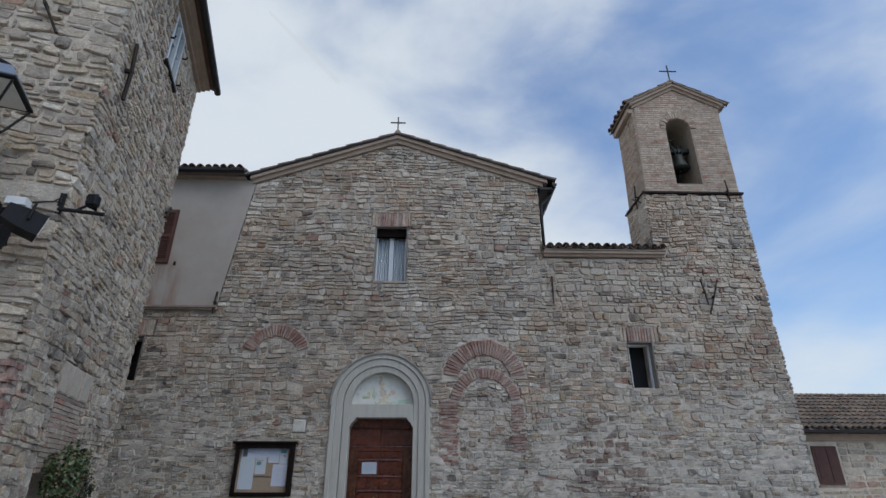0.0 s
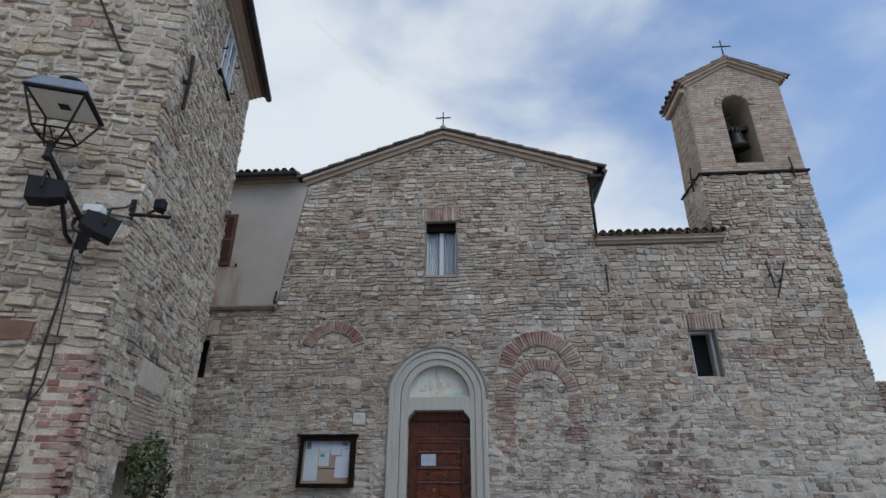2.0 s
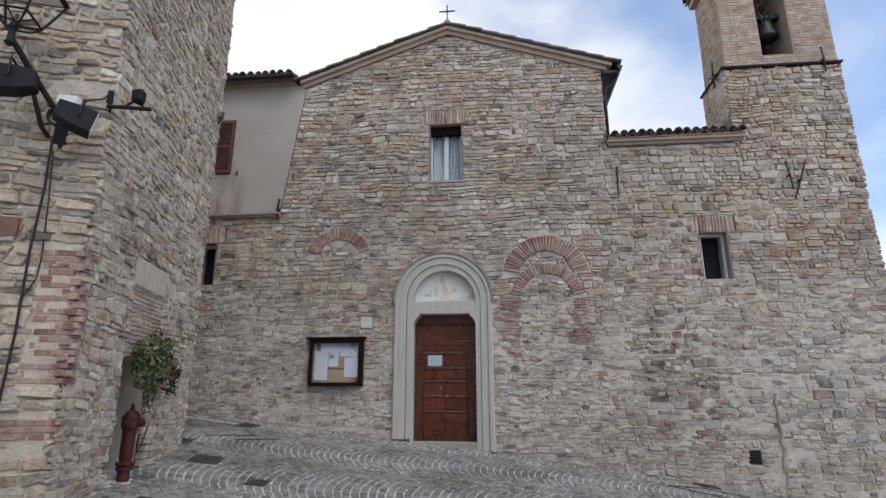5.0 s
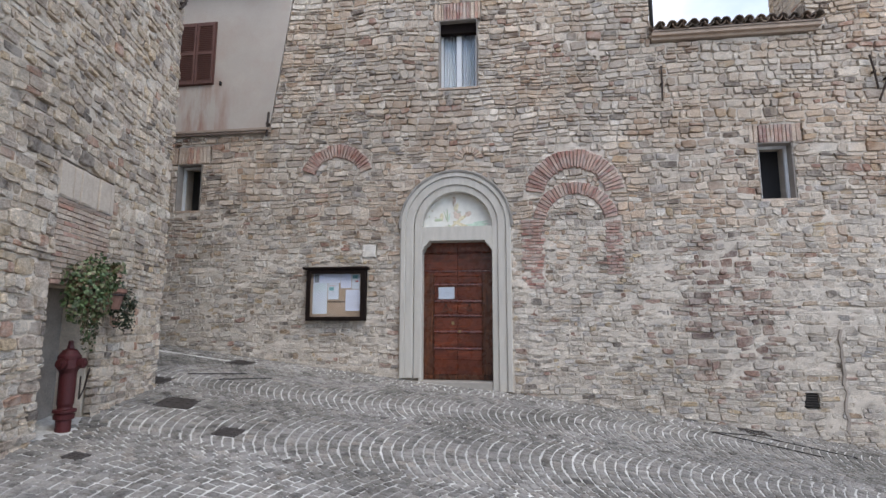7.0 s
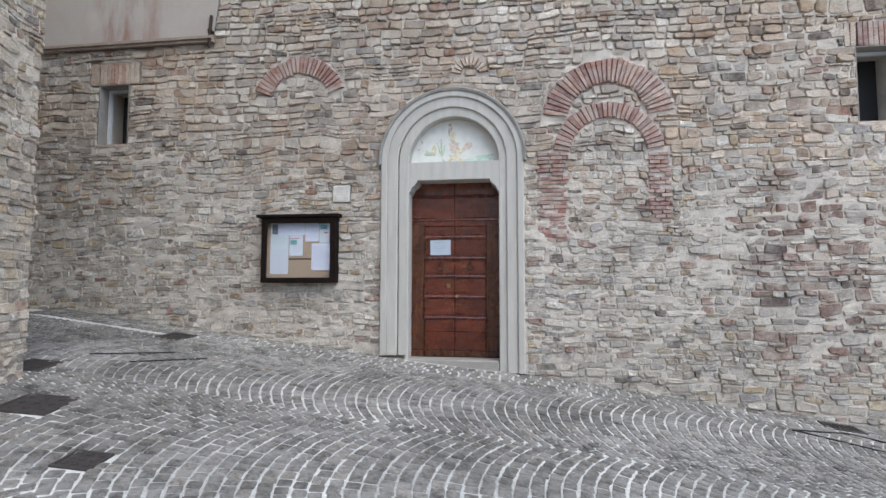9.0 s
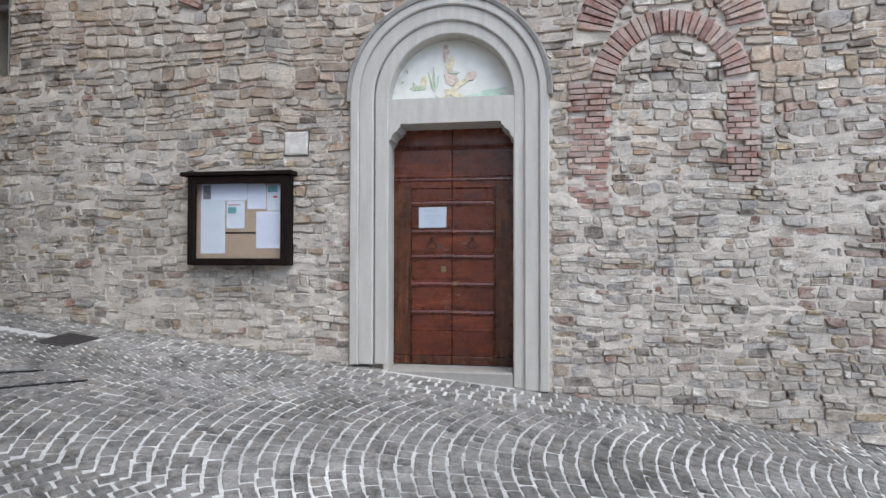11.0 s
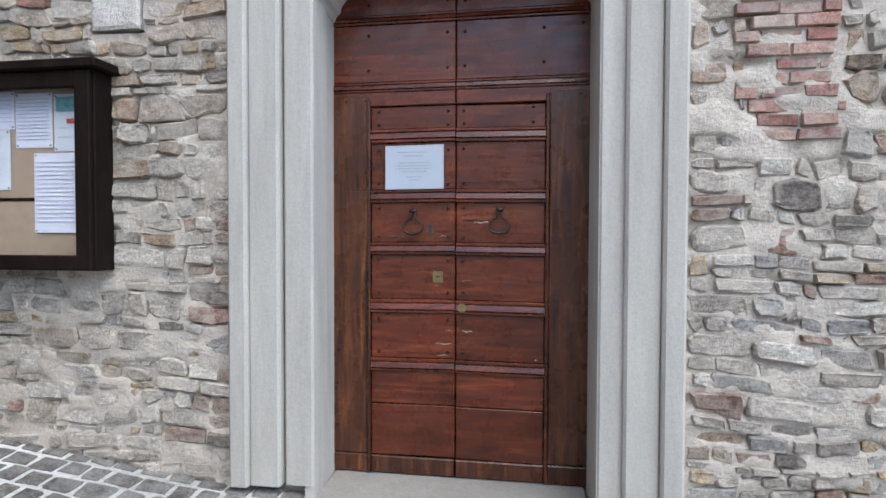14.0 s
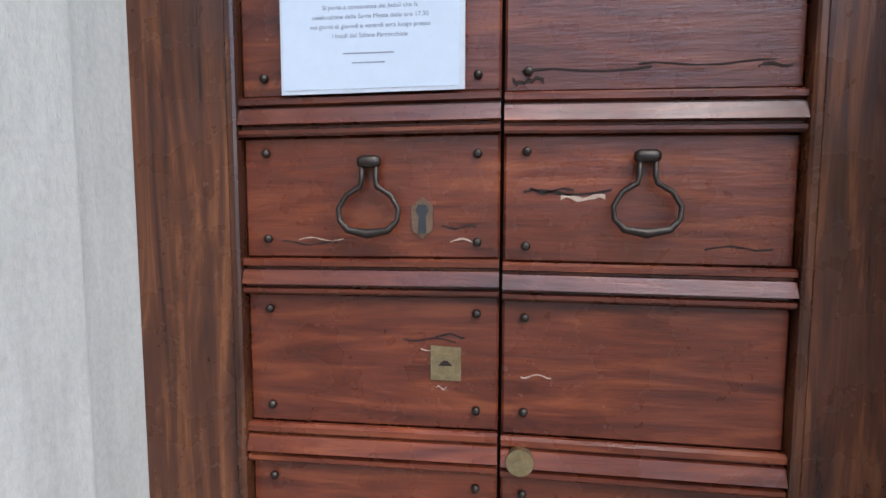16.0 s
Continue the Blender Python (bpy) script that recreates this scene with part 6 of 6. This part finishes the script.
part("chimney", MB().lathe(LC + Vector((0, 0, 5.10)), [(0.07, 0.0), (0.07, 0.05), (0.13, 0.06), (0.135, 0.085), (0.09, 0.11), (0.02, 0.12)], 20), M_IRON, lamp)
top, low = lring(0.27, 4.88), lring(0.155, 4.52)
for i in range(4):
    part("cage_post", MB().tube([top[i], low[i]], 0.012, 6), M_IRON, lamp)
    part("cage_rim", MB().tube([low[i], low[(i + 1) % 4]], 0.012, 6), M_IRON, lamp)
    m = LC + Vector((0, 0, 4.40))
    part("scroll", MB().tube([low[i], low[i].lerp(m, 0.35) + Vector((0, 0, -0.045)), low[i].lerp(m, 0.8) + Vector((0, 0, -0.03)), m], 0.010, 6), M_IRON, lamp)
    part("inner_scroll", MB().tube([low[i].lerp(low[(i + 1) % 4], 0.5), LC + Vector((0, 0, 4.47)), low[i].lerp(low[(i + 3) % 4], 0.5)], 0.008, 6), M_IRON, lamp)
part("socket", MB().lathe(LC + Vector((0, 0, 4.22)), [(0.03, 0.0), (0.045, 0.02), (0.03, 0.05), (0.03, 0.14), (0.045, 0.18), (0.03, 0.22)], 14), M_IRON, lamp)
A0, A1 = LC + Vector((0, 0, 4.30)), FRONT(0.42, 3.72, 0.02)
part("arm", MB().tube([A0, A1], 0.028, 10), M_IRON, lamp)
part("strut", MB().tube([A0.lerp(A1, 0.28), FRONT(0.56, 3.62, 0.10), FRONT(0.52, 3.55, 0.02)], 0.022, 8), M_IRON, lamp)
part("wall_plate", MB().prism([(0.36, 3.45), (0.48, 3.45), (0.48, 3.85), (0.36, 3.85)], 0.0, 0.03, FRONT), M_IRON, lamp)
part("junction_box", MB().prism([(0.26, 3.88), (0.44, 3.88), (0.44, 3.96), (0.26, 3.96)], 0.02, 0.16, FRONT), M_WHITE, lamp, "white plastic junction box")
coil = [FRONT(0.42 + 0.09 * math.cos(t), 3.74 + 0.10 * math.sin(t), 0.10 + 0.012 * t / 6.3) for t in [i * 0.5 for i in range(40)]]
part("cable_coil", MB().tube(coil, 0.011, 5), M_CABLE, lamp)


def floodlight(at, aim, size, label):
    f = thing("floodlight", at, label, "floodlight", "floodlights")
    m = look(at, aim)
    w, h, d = size
    rings = []
    for k, z in ((0.72, d), (0.95, d * 0.55), (1.0, 0.02), (1.03, 0.0)):
        rings.append([m @ Vector((sx * w / 2 * k, sy * h / 2 * k + (h * 0.06 if k < 0.9 else 0), z)) for sx, sy in ((-1, -1), (1, -1), (1, 1), (-1, 1))])
    part("housing", MB().loft(rings), M_BLACK, f)
    part("lens", MB().loft([[m @ Vector((sx * w * 0.46, sy * h * 0.46, z)) for sx, sy in ((-1, -1), (1, -1), (1, 1), (-1, 1))] for z in (-0.001, -0.008)]), M_DIFFUSER, f)
    part("yoke", MB().tube([m @ Vector(p) for p in ((-w * 0.56, 0, d * 0.4), (-w * 0.56, h * 0.75, d * 0.45), (w * 0.56, h * 0.75, d * 0.45), (w * 0.56, 0, d * 0.4))], 0.012, 6), M_IRON, f)
    return f


p1 = FRONT(0.84, 3.93, 0.42)
floodlight(p1, p1 + FRONT.u * 1.0 + Vector((0, 0, -0.1)) + FRONT.n * 0.25, (0.22, 0.24, 0.32), "black floodlight clamped to the lantern arm")
p2 = FRONT(0.02, 3.60, 0.24)
floodlight(p2, p2 - FRONT.u * 1.0 + Vector((0, 0, -0.25)) - FRONT.n * 0.55, (0.22, 0.22, 0.32), "black floodlight at the foot of the lantern arm")
arm = thing("spotlight_bracket", FRONT(0.0, 3.9), "small black spotlight on a bracket at the house corner", "spotlight")
part("bracket_plate", MB().prism([(0.0, 3.88), (0.05, 3.88), (0.05, 4.12), (0.0, 4.12)], 0.0, 0.03, FRONT), M_IRON, arm)
part("bracket_arm", MB().tube([FRONT(0.03, 3.93, 0.03), FRONT(-0.12, 3.925, 0.05), FRONT(-0.40, 3.92, 0.05)], 0.022, 8), M_IRON, arm)
part("stem", MB().tube([FRONT(-0.15, 3.94, 0.05), FRONT(-0.25, 4.02, 0.05)], 0.014, 6), M_IRON, arm)
part("spot_body", MB().loft([[FRONT(-0.26 + a, 4.03 + b, c) for a, b, c in ((-0.055 * k, -0.075 * k, -0.03 * k + 0.05), (0.055 * k, -0.03 * k, -0.03 * k + 0.05), (0.055 * k, 0.06 * k, 0.09 * k), (-0.055 * k, 0.10 * k, 0.09 * k))] for k in (0.8, 1.0)]), M_BLACK, arm)
part("spot_body_cap", MB().soft(*(lambda p: (p.x - 0.055, p.x + 0.055, p.y - 0.05, p.y + 0.05, p.z - 0.06, p.z + 0.07))(FRONT(-0.27, 4.05, 0.06)), 0.015), M_BLACK, arm)

cable = thing("wall_cable", FRONT(0.5, 0.0), "black cable running down the stone wall from the lantern", "cable")
part("main_run", MB().tube([FRONT(0.47, 3.55, 0.05), FRONT(0.455, 3.0, 0.04), FRONT(0.47, 2.4, 0.04), FRONT(0.45, 1.6, 0.04), FRONT(0.47, 0.7, 0.045), FRONT(0.47, -0.1, 0.045)], 0.012, 7), M_CABLE, cable)
part("side_run", MB().tube([FRONT(0.44, 3.4, 0.05), FRONT(0.40, 2.9, 0.035), FRONT(0.36, 2.3, 0.035), FRONT(0.37, 2.1, 0.035), FRONT(0.46, 1.9, 0.045)], 0.007, 6), M_CABLE, cable)
part("corner_run", MB().tube([FRONT(0.28, 3.96, 0.05), FRONT(0.17, 3.99, 0.04), FRONT(0.08, 4.0, 0.05), FRONT(0.02, 4.06, 0.05), FRONT(0.02, 4.0, 0.05)], 0.008, 6), M_CABLE, cable)

# ---- hydrant in the niche ----
HB = SIDE(1.55, 0.0, 0.03)
hz = ground(HB.x, HB.y) - 0.02
hyd = thing("fire_hydrant", (HB.x, HB.y, hz), "weathered dark red cast-iron hydrant standing on the cobbles", "hydrant")
base = Vector((HB.x, HB.y, hz))
part("barrel", MB().lathe(base, [(0.065, 0.0), (0.065, 0.12), (0.086, 0.13), (0.090, 0.17), (0.069, 0.19), (0.062, 0.24), (0.071, 0.27), (0.073, 0.55), (0.082, 0.58)], 22), M_HYDRANT, hyd, smooth=False)
part("flange", MB().lathe(base, [(0.086, 0.185), (0.099, 0.19), (0.099, 0.215), (0.086, 0.22)], 22), M_HYDRANT, hyd)
part("head", MB().lathe(base, [(0.082, 0.575), (0.095, 0.60), (0.095, 0.68), (0.099, 0.69), (0.099, 0.715), (0.086, 0.73), (0.060, 0.77), (0.030, 0.785)], 22), M_HYDRANT, hyd)
part("cap_nut", MB().lathe(base, [(0.034, 0.78), (0.030, 0.80), (0.024, 0.82), (0.024, 0.85), (0.013, 0.86)], 6), M_HYDRANT, hyd)
for d in (SIDE.u, -SIDE.u, SIDE.n):
    q = base + Vector((0, 0, 0.645))
    part("outlet", MB().tube([q + d * 0.07, q + d * 0.105, q + d * 0.107, q + d * 0.14, q + d * 0.145, q + d * 0.16], [0.038, 0.038, 0.05, 0.05, 0.022, 0.02], 14), M_HYDRANT, hyd)
part("chain", MB().tube([base + SIDE.n * 0.19 + Vector((0, 0, 0.60)), base + SIDE.n * 0.14 + SIDE.u * 0.03 + Vector((0, 0, 0.40)), base + SIDE.n * 0.09 + SIDE.u * 0.05 + Vector((0, 0, 0.30)), base + SIDE.n * 0.09 + SIDE.u * 0.05 + Vector((0, 0, 0.52))], 0.008, 6), M_RUST, hyd)


# ---- hanging plants ----
def leaves(mb, centre, size, count, r, droop=0.2, leaf=0.035):
    for _ in range(count):
        while True:
            p = Vector((r.uniform(-1, 1), r.uniform(-1, 1), r.uniform(-1, 1)))
            if 0.35 < p.length < 1 and noise.noise(p * 2.2 + Vector(centre)) > -0.22:
                break
        at = Vector(centre) + Vector((p.x * size[0], p.y * size[1], p.z * size[2]))
        n = (p + Vector((r.uniform(-0.8, 0.8), r.uniform(-0.8, 0.8), r.uniform(-0.3, 0.9)))).normalized()
        t = n.orthogonal().normalized()
        t = (Matrix.Rotation(r.uniform(0, 6.28), 3, n) @ t).normalized()
        s = n.cross(t)
        L = leaf * r.uniform(0.6, 1.3)
        mb.add([at, at + t * L * 0.45 + s * L * 0.5 + n * L * 0.12, at + t * L * 1.1 - n * L * 0.15, at + t * L * 0.45 - s * L * 0.5 + n * L * 0.12, at + t * L * 0.55], [(0, 1, 4), (1, 2, 4), (2, 3, 4), (3, 0, 4)])


def wall_pot(a, b, c, r0, label):
    pot = thing("wall_pot", SIDE(a, b, c), label, "flower pot")
    at = SIDE(a, b, c)
    part("pot_body", MB().lathe(at, [(r0 * 0.62, 0.0), (r0 * 0.95, 0.17), (r0 * 1.1, 0.175), (r0 * 1.1, 0.215), (r0 * 0.95, 0.216), (r0 * 0.9, 0.18), (0.01, 0.175)], 22), M_TERRACOTTA, pot)
    hoop = [at + Vector((r0 * 1.0 * math.cos(t), r0 * 1.0 * math.sin(t), 0.15)) for t in [2 * math.pi * i / 20 for i in range(20)]]
    part("hoop", MB().tube(hoop, 0.007, 5, True), M_IRON, pot)
    part("bracket", MB().tube([SIDE(a, b + 0.15, c - r0), SIDE(a, b + 0.15, -0.02), SIDE(a, b - 0.02, -0.01)], 0.008, 5), M_IRON, pot)
    return pot


rl = random.Random(77)
wall_pot(1.50, 1.28, 0.17, 0.12, "terracotta pot hung on the wall under trailing ivy")
ivy = thing("ivy_plant", SIDE(1.50, 1.46, 0.17), "bushy variegated ivy spilling from a wall pot", "plant")
mb = MB()
leaves(mb, SIDE(1.48, 1.52, 0.20), (0.22, 0.27, 0.21), 800, rl)
leaves(mb, SIDE(1.40, 1.32, 0.22), (0.18, 0.24, 0.24), 600, rl)
leaves(mb, SIDE(1.62, 1.68, 0.18), (0.10, 0.13, 0.15), 160, rl)
leaves(mb, SIDE(1.50, 1.10, 0.20), (0.08, 0.12, 0.18), 150, rl, leaf=0.03)
leaves(mb, SIDE(1.55, 0.95, 0.18), (0.05, 0.08, 0.12), 50, rl, leaf=0.028)
part("foliage", mb, M_LEAF, ivy, fast=True)
for i in range(9):
    a = rl.uniform(1.30, 1.70)
    part("stem", MB().tube([SIDE(1.50, 1.45, 0.17), SIDE(a, 1.55, 0.25), SIDE(a + rl.uniform(-0.08, 0.08), rl.uniform(0.95, 1.2), 0.25)], [0.006, 0.005, 0.003], 5), M_TWIG, ivy)
wall_pot(2.00, 1.26, 0.15, 0.12, "terracotta pot hung on the wall holding a dark trailing plant")
dark = thing("trailing_plant", SIDE(2.00, 1.44, 0.15), "dark-leaved trailing plant hanging from a wall pot", "plant")
mb = MB()
leaves(mb, SIDE(2.13, 1.32, 0.20), (0.13, 0.14, 0.19), 380, rl, leaf=0.032)
leaves(mb, SIDE(2.20, 1.12, 0.20), (0.10, 0.12, 0.10), 150, rl, leaf=0.03)
leaves(mb, SIDE(2.02, 1.52, 0.17), (0.08, 0.10, 0.07), 60, rl)
part("foliage", mb, M_LEAF2, dark, fast=True)
shoot = MB()
leaves(shoot, SIDE(2.02, 1.70, 0.17), (0.05, 0.07, 0.05), 26, rl, leaf=0.07)
part("shoot_leaves", shoot, M_LEAF, dark, fast=True)
part("shoot_stem", MB().tube([SIDE(2.00, 1.44, 0.15), SIDE(2.00, 1.6, 0.16), SIDE(2.03, 1.72, 0.17)], 0.006, 5), M_TWIG, dark)

# ---- covers and gullies in the street ----
COVERS = [(-3.95, 7.88, 0.42, 0.46, 12, "plate"), (-2.88, 7.17, 0.26, 0.27, 8, "plate"), (-4.78, 10.85, 0.36, 0.42, 0, "grate"), (-4.90, 8.78, 0.34, 0.40, 10, "grate"), (3.86, 11.26, 0.42, 0.30, 0, "grate"), (-3.55, 5.95, 0.16, 0.16, 0, "plate")]


def slope_pose(x, y, turn):
    e = 0.3
    dx = (ground(x + e, y) - ground(x - e, y)) / (2 * e)
    n = Vector((-dx, -0.055, 1)).normalized()
    t = Vector((math.cos(radians(turn)), math.sin(radians(turn)), 0))
    t = (t - n * t.dot(n)).normalized()
    return Matrix.Translation((x, y, ground(x, y))) @ Matrix((t, n.cross(t), n)).transposed().to_4x4()


for x, y, w, d, turn, kind in COVERS:
    m = slope_pose(x, y, turn)
    c = thing("manhole_cover" if kind == "plate" else "drain_grate", m.translation, "square rusty iron cover set flush in the cobbles" if kind == "plate" else "dark iron drain grate set in the cobbles", "manhole cover" if kind == "plate" else "drain grate")

    def flat(x0, x1, y0, y1, z0, z1):
        b = MB().soft(x0, x1, y0, y1, z0, z1, 0.004)
        b.v = [tuple(m @ Vector(p)) for p in b.v]
        return b
    for args in ((-w / 2, w / 2, -d / 2, -d / 2 + 0.025), (-w / 2, w / 2, d / 2 - 0.025, d / 2), (-w / 2, -w / 2 + 0.025, -d / 2 + 0.025, d / 2 - 0.025), (w / 2 - 0.025, w / 2, -d / 2 + 0.025, d / 2 - 0.025)):
        part("rim", flat(*args, -0.02, 0.012), M_GRATE, c)
    if kind == "plate":
        part("plate", flat(-w / 2 + 0.027, w / 2 - 0.027, -d / 2 + 0.027, d / 2 - 0.027, -0.02, 0.009), M_GRATE, c)
        for i in range(3):
            for j in range(3):
                part("stud", flat(-w * 0.28 + i * w * 0.28 - 0.02, -w * 0.28 + i * w * 0.28 + 0.02, -d * 0.28 + j * d * 0.28 - 0.02, -d * 0.28 + j * d * 0.28 + 0.02, 0.0085, 0.014), M_GRATE, c)
    else:
        part("sump", flat(-w / 2 + 0.02, w / 2 - 0.02, -d / 2 + 0.02, d / 2 - 0.02, -0.016, -0.010), M_HOLE_SHADE, c)
        for i in range(8):
            a = -w / 2 + 0.035 + i * (w - 0.07) / 7
            part("bar", flat(a - 0.009, a + 0.009, -d / 2 + 0.025, d / 2 - 0.025, -0.01, 0.010), M_GRATE, c)
for x0, y0, x1, y1 in ((-4.84, 9.40, -4.20, 10.0), (-4.30, 9.35, -3.75, 9.95), (3.05, 10.72, 4.3, 10.15), (3.75, 10.95, 4.9, 10.45), (3.05, 10.72, 3.75, 10.95)):
    m0 = Vector((x0, y0, ground(x0, y0) + 0.004))
    m1 = Vector((x1, y1, ground(x1, y1) + 0.004))
    d = (m1 - m0).normalized()
    s = Vector((-d.y, d.x, 0)) * 0.012
    seam = part("steel_seam", MB().loft([[p + s, p - s, p - s + Vector((0, 0, 0.014)), p + s + Vector((0, 0, 0.014))] for p in (m0, m1)]), M_IRON)
    tagged(seam, "thin dark steel edge strip between the cobbles", "edge strip", "edge strips", "structure")

# ---- cobbles ----
rc = random.Random(91)
COB_N = 8
COB_FACES = [(k * COB_N + i, k * COB_N + (i + 1) % COB_N, (k + 1) * COB_N + (i + 1) % COB_N, (k + 1) * COB_N + i) for k in range(2) for i in range(COB_N)] + [tuple(range(16, 24))]
field = MB()
single = 0


def blocked(x, y):
    if y > F + 0.03 or (abs(x + 0.98) < 0.68 and y > F - 0.05):
        return True
    rx, ry = x - CORNER[0], y - CORNER[1]
    side, along = rx * LEAN_C + ry * LEAN_S, -rx * LEAN_S + ry * LEAN_C
    if side < 0.0 and -0.05 < along < SL:
        return True
    if (x - HB.x) ** 2 + (y - HB.y) ** 2 < 0.013:
        return True
    for cx, cy, w, d, turn, kind in COVERS:
        if abs(x - cx) < w / 2 - 0.005 and abs(y - cy) < d / 2 - 0.005:
            return True
    return False


def cobble(x, y, w, d, turn, uneven=0.08):
    global single
    if blocked(x, y):
        return
    gz = ground(x, y)
    dx = ground(x + 0.1, y) - gz
    c, s = math.cos(turn), math.sin(turn)
    cut = min(w, d) * rc.uniform(0.06, 0.18)
    raw = [(-w + cut, -d), (w - cut, -d), (w, -d + cut), (w, d - cut), (w - cut, d), (-w + cut, d), (-w, d - cut), (-w, -d + cut)]
    j = min(w, d) * uneven
    raw = [(a + rc.uniform(-j, j), b + rc.uniform(-j, j)) for a, b in raw]
    lift = rc.uniform(0.0, 0.005)
    ta, tb = rc.uniform(-0.05, 0.05), rc.uniform(-0.05, 0.05)
    verts = []
    for k, h in ((1.0, -0.02), (0.95, 0.001), (0.76, 0.007)):
        for a, b in raw:
            a, b = a * k, b * k
            px, py = a * c - b * s, a * s + b * c
            verts.append((px, py, h + lift + dx * 10 * px + 0.055 * py + (ta * a + tb * b if k < 0.95 else 0)))
    if single < 300 and -2.6 < x < 0.7 and 10.25 < y:
        data = quick("cobble", MB().add(verts, COB_FACES))
        data.materials.append(M_COBBLE_O)
        ob = new("cobble", data)
        ob.location = (x, y, gz)
        ob.parent = pavement
        single += 1
    else:
        field.add([(a + x, b + y, h + gz) for a, b, h in verts], COB_FACES)


EDGE_Y = 10.88
# straight strip along the church
y = EDGE_Y + 0.12
row = 0
while y < F + 0.05:
    x = -7.5 + rc.uniform(0, 0.1)
    while x < 9:
        w = rc.uniform(0.11, 0.18)
        cobble(x + w / 2, y + rc.uniform(-0.006, 0.006), w / 2 - rc.uniform(0.008, 0.016), rc.uniform(0.045, 0.053), rc.uniform(-0.10, 0.10), 0.16)
        x += w
    y += 0.122
    row += 1
x = -4.6
while x < 9:
    w = rc.uniform(0.16, 0.28)
    cobble(x + w / 2, EDGE_Y, w / 2 - 0.007, 0.055, rc.uniform(-0.03, 0.03))
    x += w
# arcs in lanes along the street
LANE, ARC_R, PITCH = 2.05, 1.68, 0.112
half = math.asin(LANE / 2 / ARC_R)
for lane in range(5):
    yc = EDGE_Y - 0.06 - LANE * (lane + 0.5)
    off = rc.uniform(0, PITCH)
    x = -8.5 + off
    while x < 9.5:
        n = max(8, round(2 * half * ARC_R / PITCH))
        shift = rc.uniform(-0.5, 0.5) * 0.4
        for i in range(n):
            t = -half + 2 * half * (i + 0.5 + shift * 0.3) / n
            px = x - ARC_R * math.cos(t) + ARC_R
            py = yc + ARC_R * math.sin(t)
            sx, sy = PITCH * math.cos(t) / 2 - rc.uniform(0.005, 0.010), rc.uniform(0.0435, 0.050)
            cobble(px + rc.uniform(-0.006, 0.006), py + rc.uniform(-0.006, 0.006), sx, sy, -t + rc.uniform(-0.08, 0.08))
        x += PITCH
tagged(part("cobblestones", field, M_COBBLE_I, pavement, fast=True), kind="stuff")

# ---- contrail ----
mb = MB()
M_TRAIL = bpy.data.materials.new("contrail")
M_TRAIL.use_nodes = True
tn = M_TRAIL.node_tree
tn.nodes.clear()
te = tn.nodes.new("ShaderNodeEmission")
te.inputs["Color"].default_value = (0.93, 0.96, 1.0, 1)
te.inputs["Strength"].default_value = 1.0
tt = tn.nodes.new("ShaderNodeBsdfTransparent")
tm = tn.nodes.new("ShaderNodeMixShader")
tm.inputs["Fac"].default_value = 0.4
to = tn.nodes.new("ShaderNodeOutputMaterial")
tn.links.new(tt.outputs["BSDF"], tm.inputs[1])
tn.links.new(te.outputs["Emission"], tm.inputs[2])
tn.links.new(tm.outputs["Shader"], to.inputs["Surface"])
T0, T1 = Vector((-243.5, 579.3, 645.7)), Vector((-148.4, 665.4, 588.9))
d = (T1 - T0).normalized()
s = d.cross(T0.normalized()).normalized()
mb.loft([[T0.lerp(T1, k) + s * w * 1.0, T0.lerp(T1, k) - s * w * 1.0] for k, w in ((0.0, 2.0), (0.3, 3.0), (0.6, 4.0), (1.0, 3.5))], False, False)
trail = part("contrail", mb, M_TRAIL, fast=True)
tagged(trail, "thin white aircraft trail high in the sky", "contrail", kind="structure")
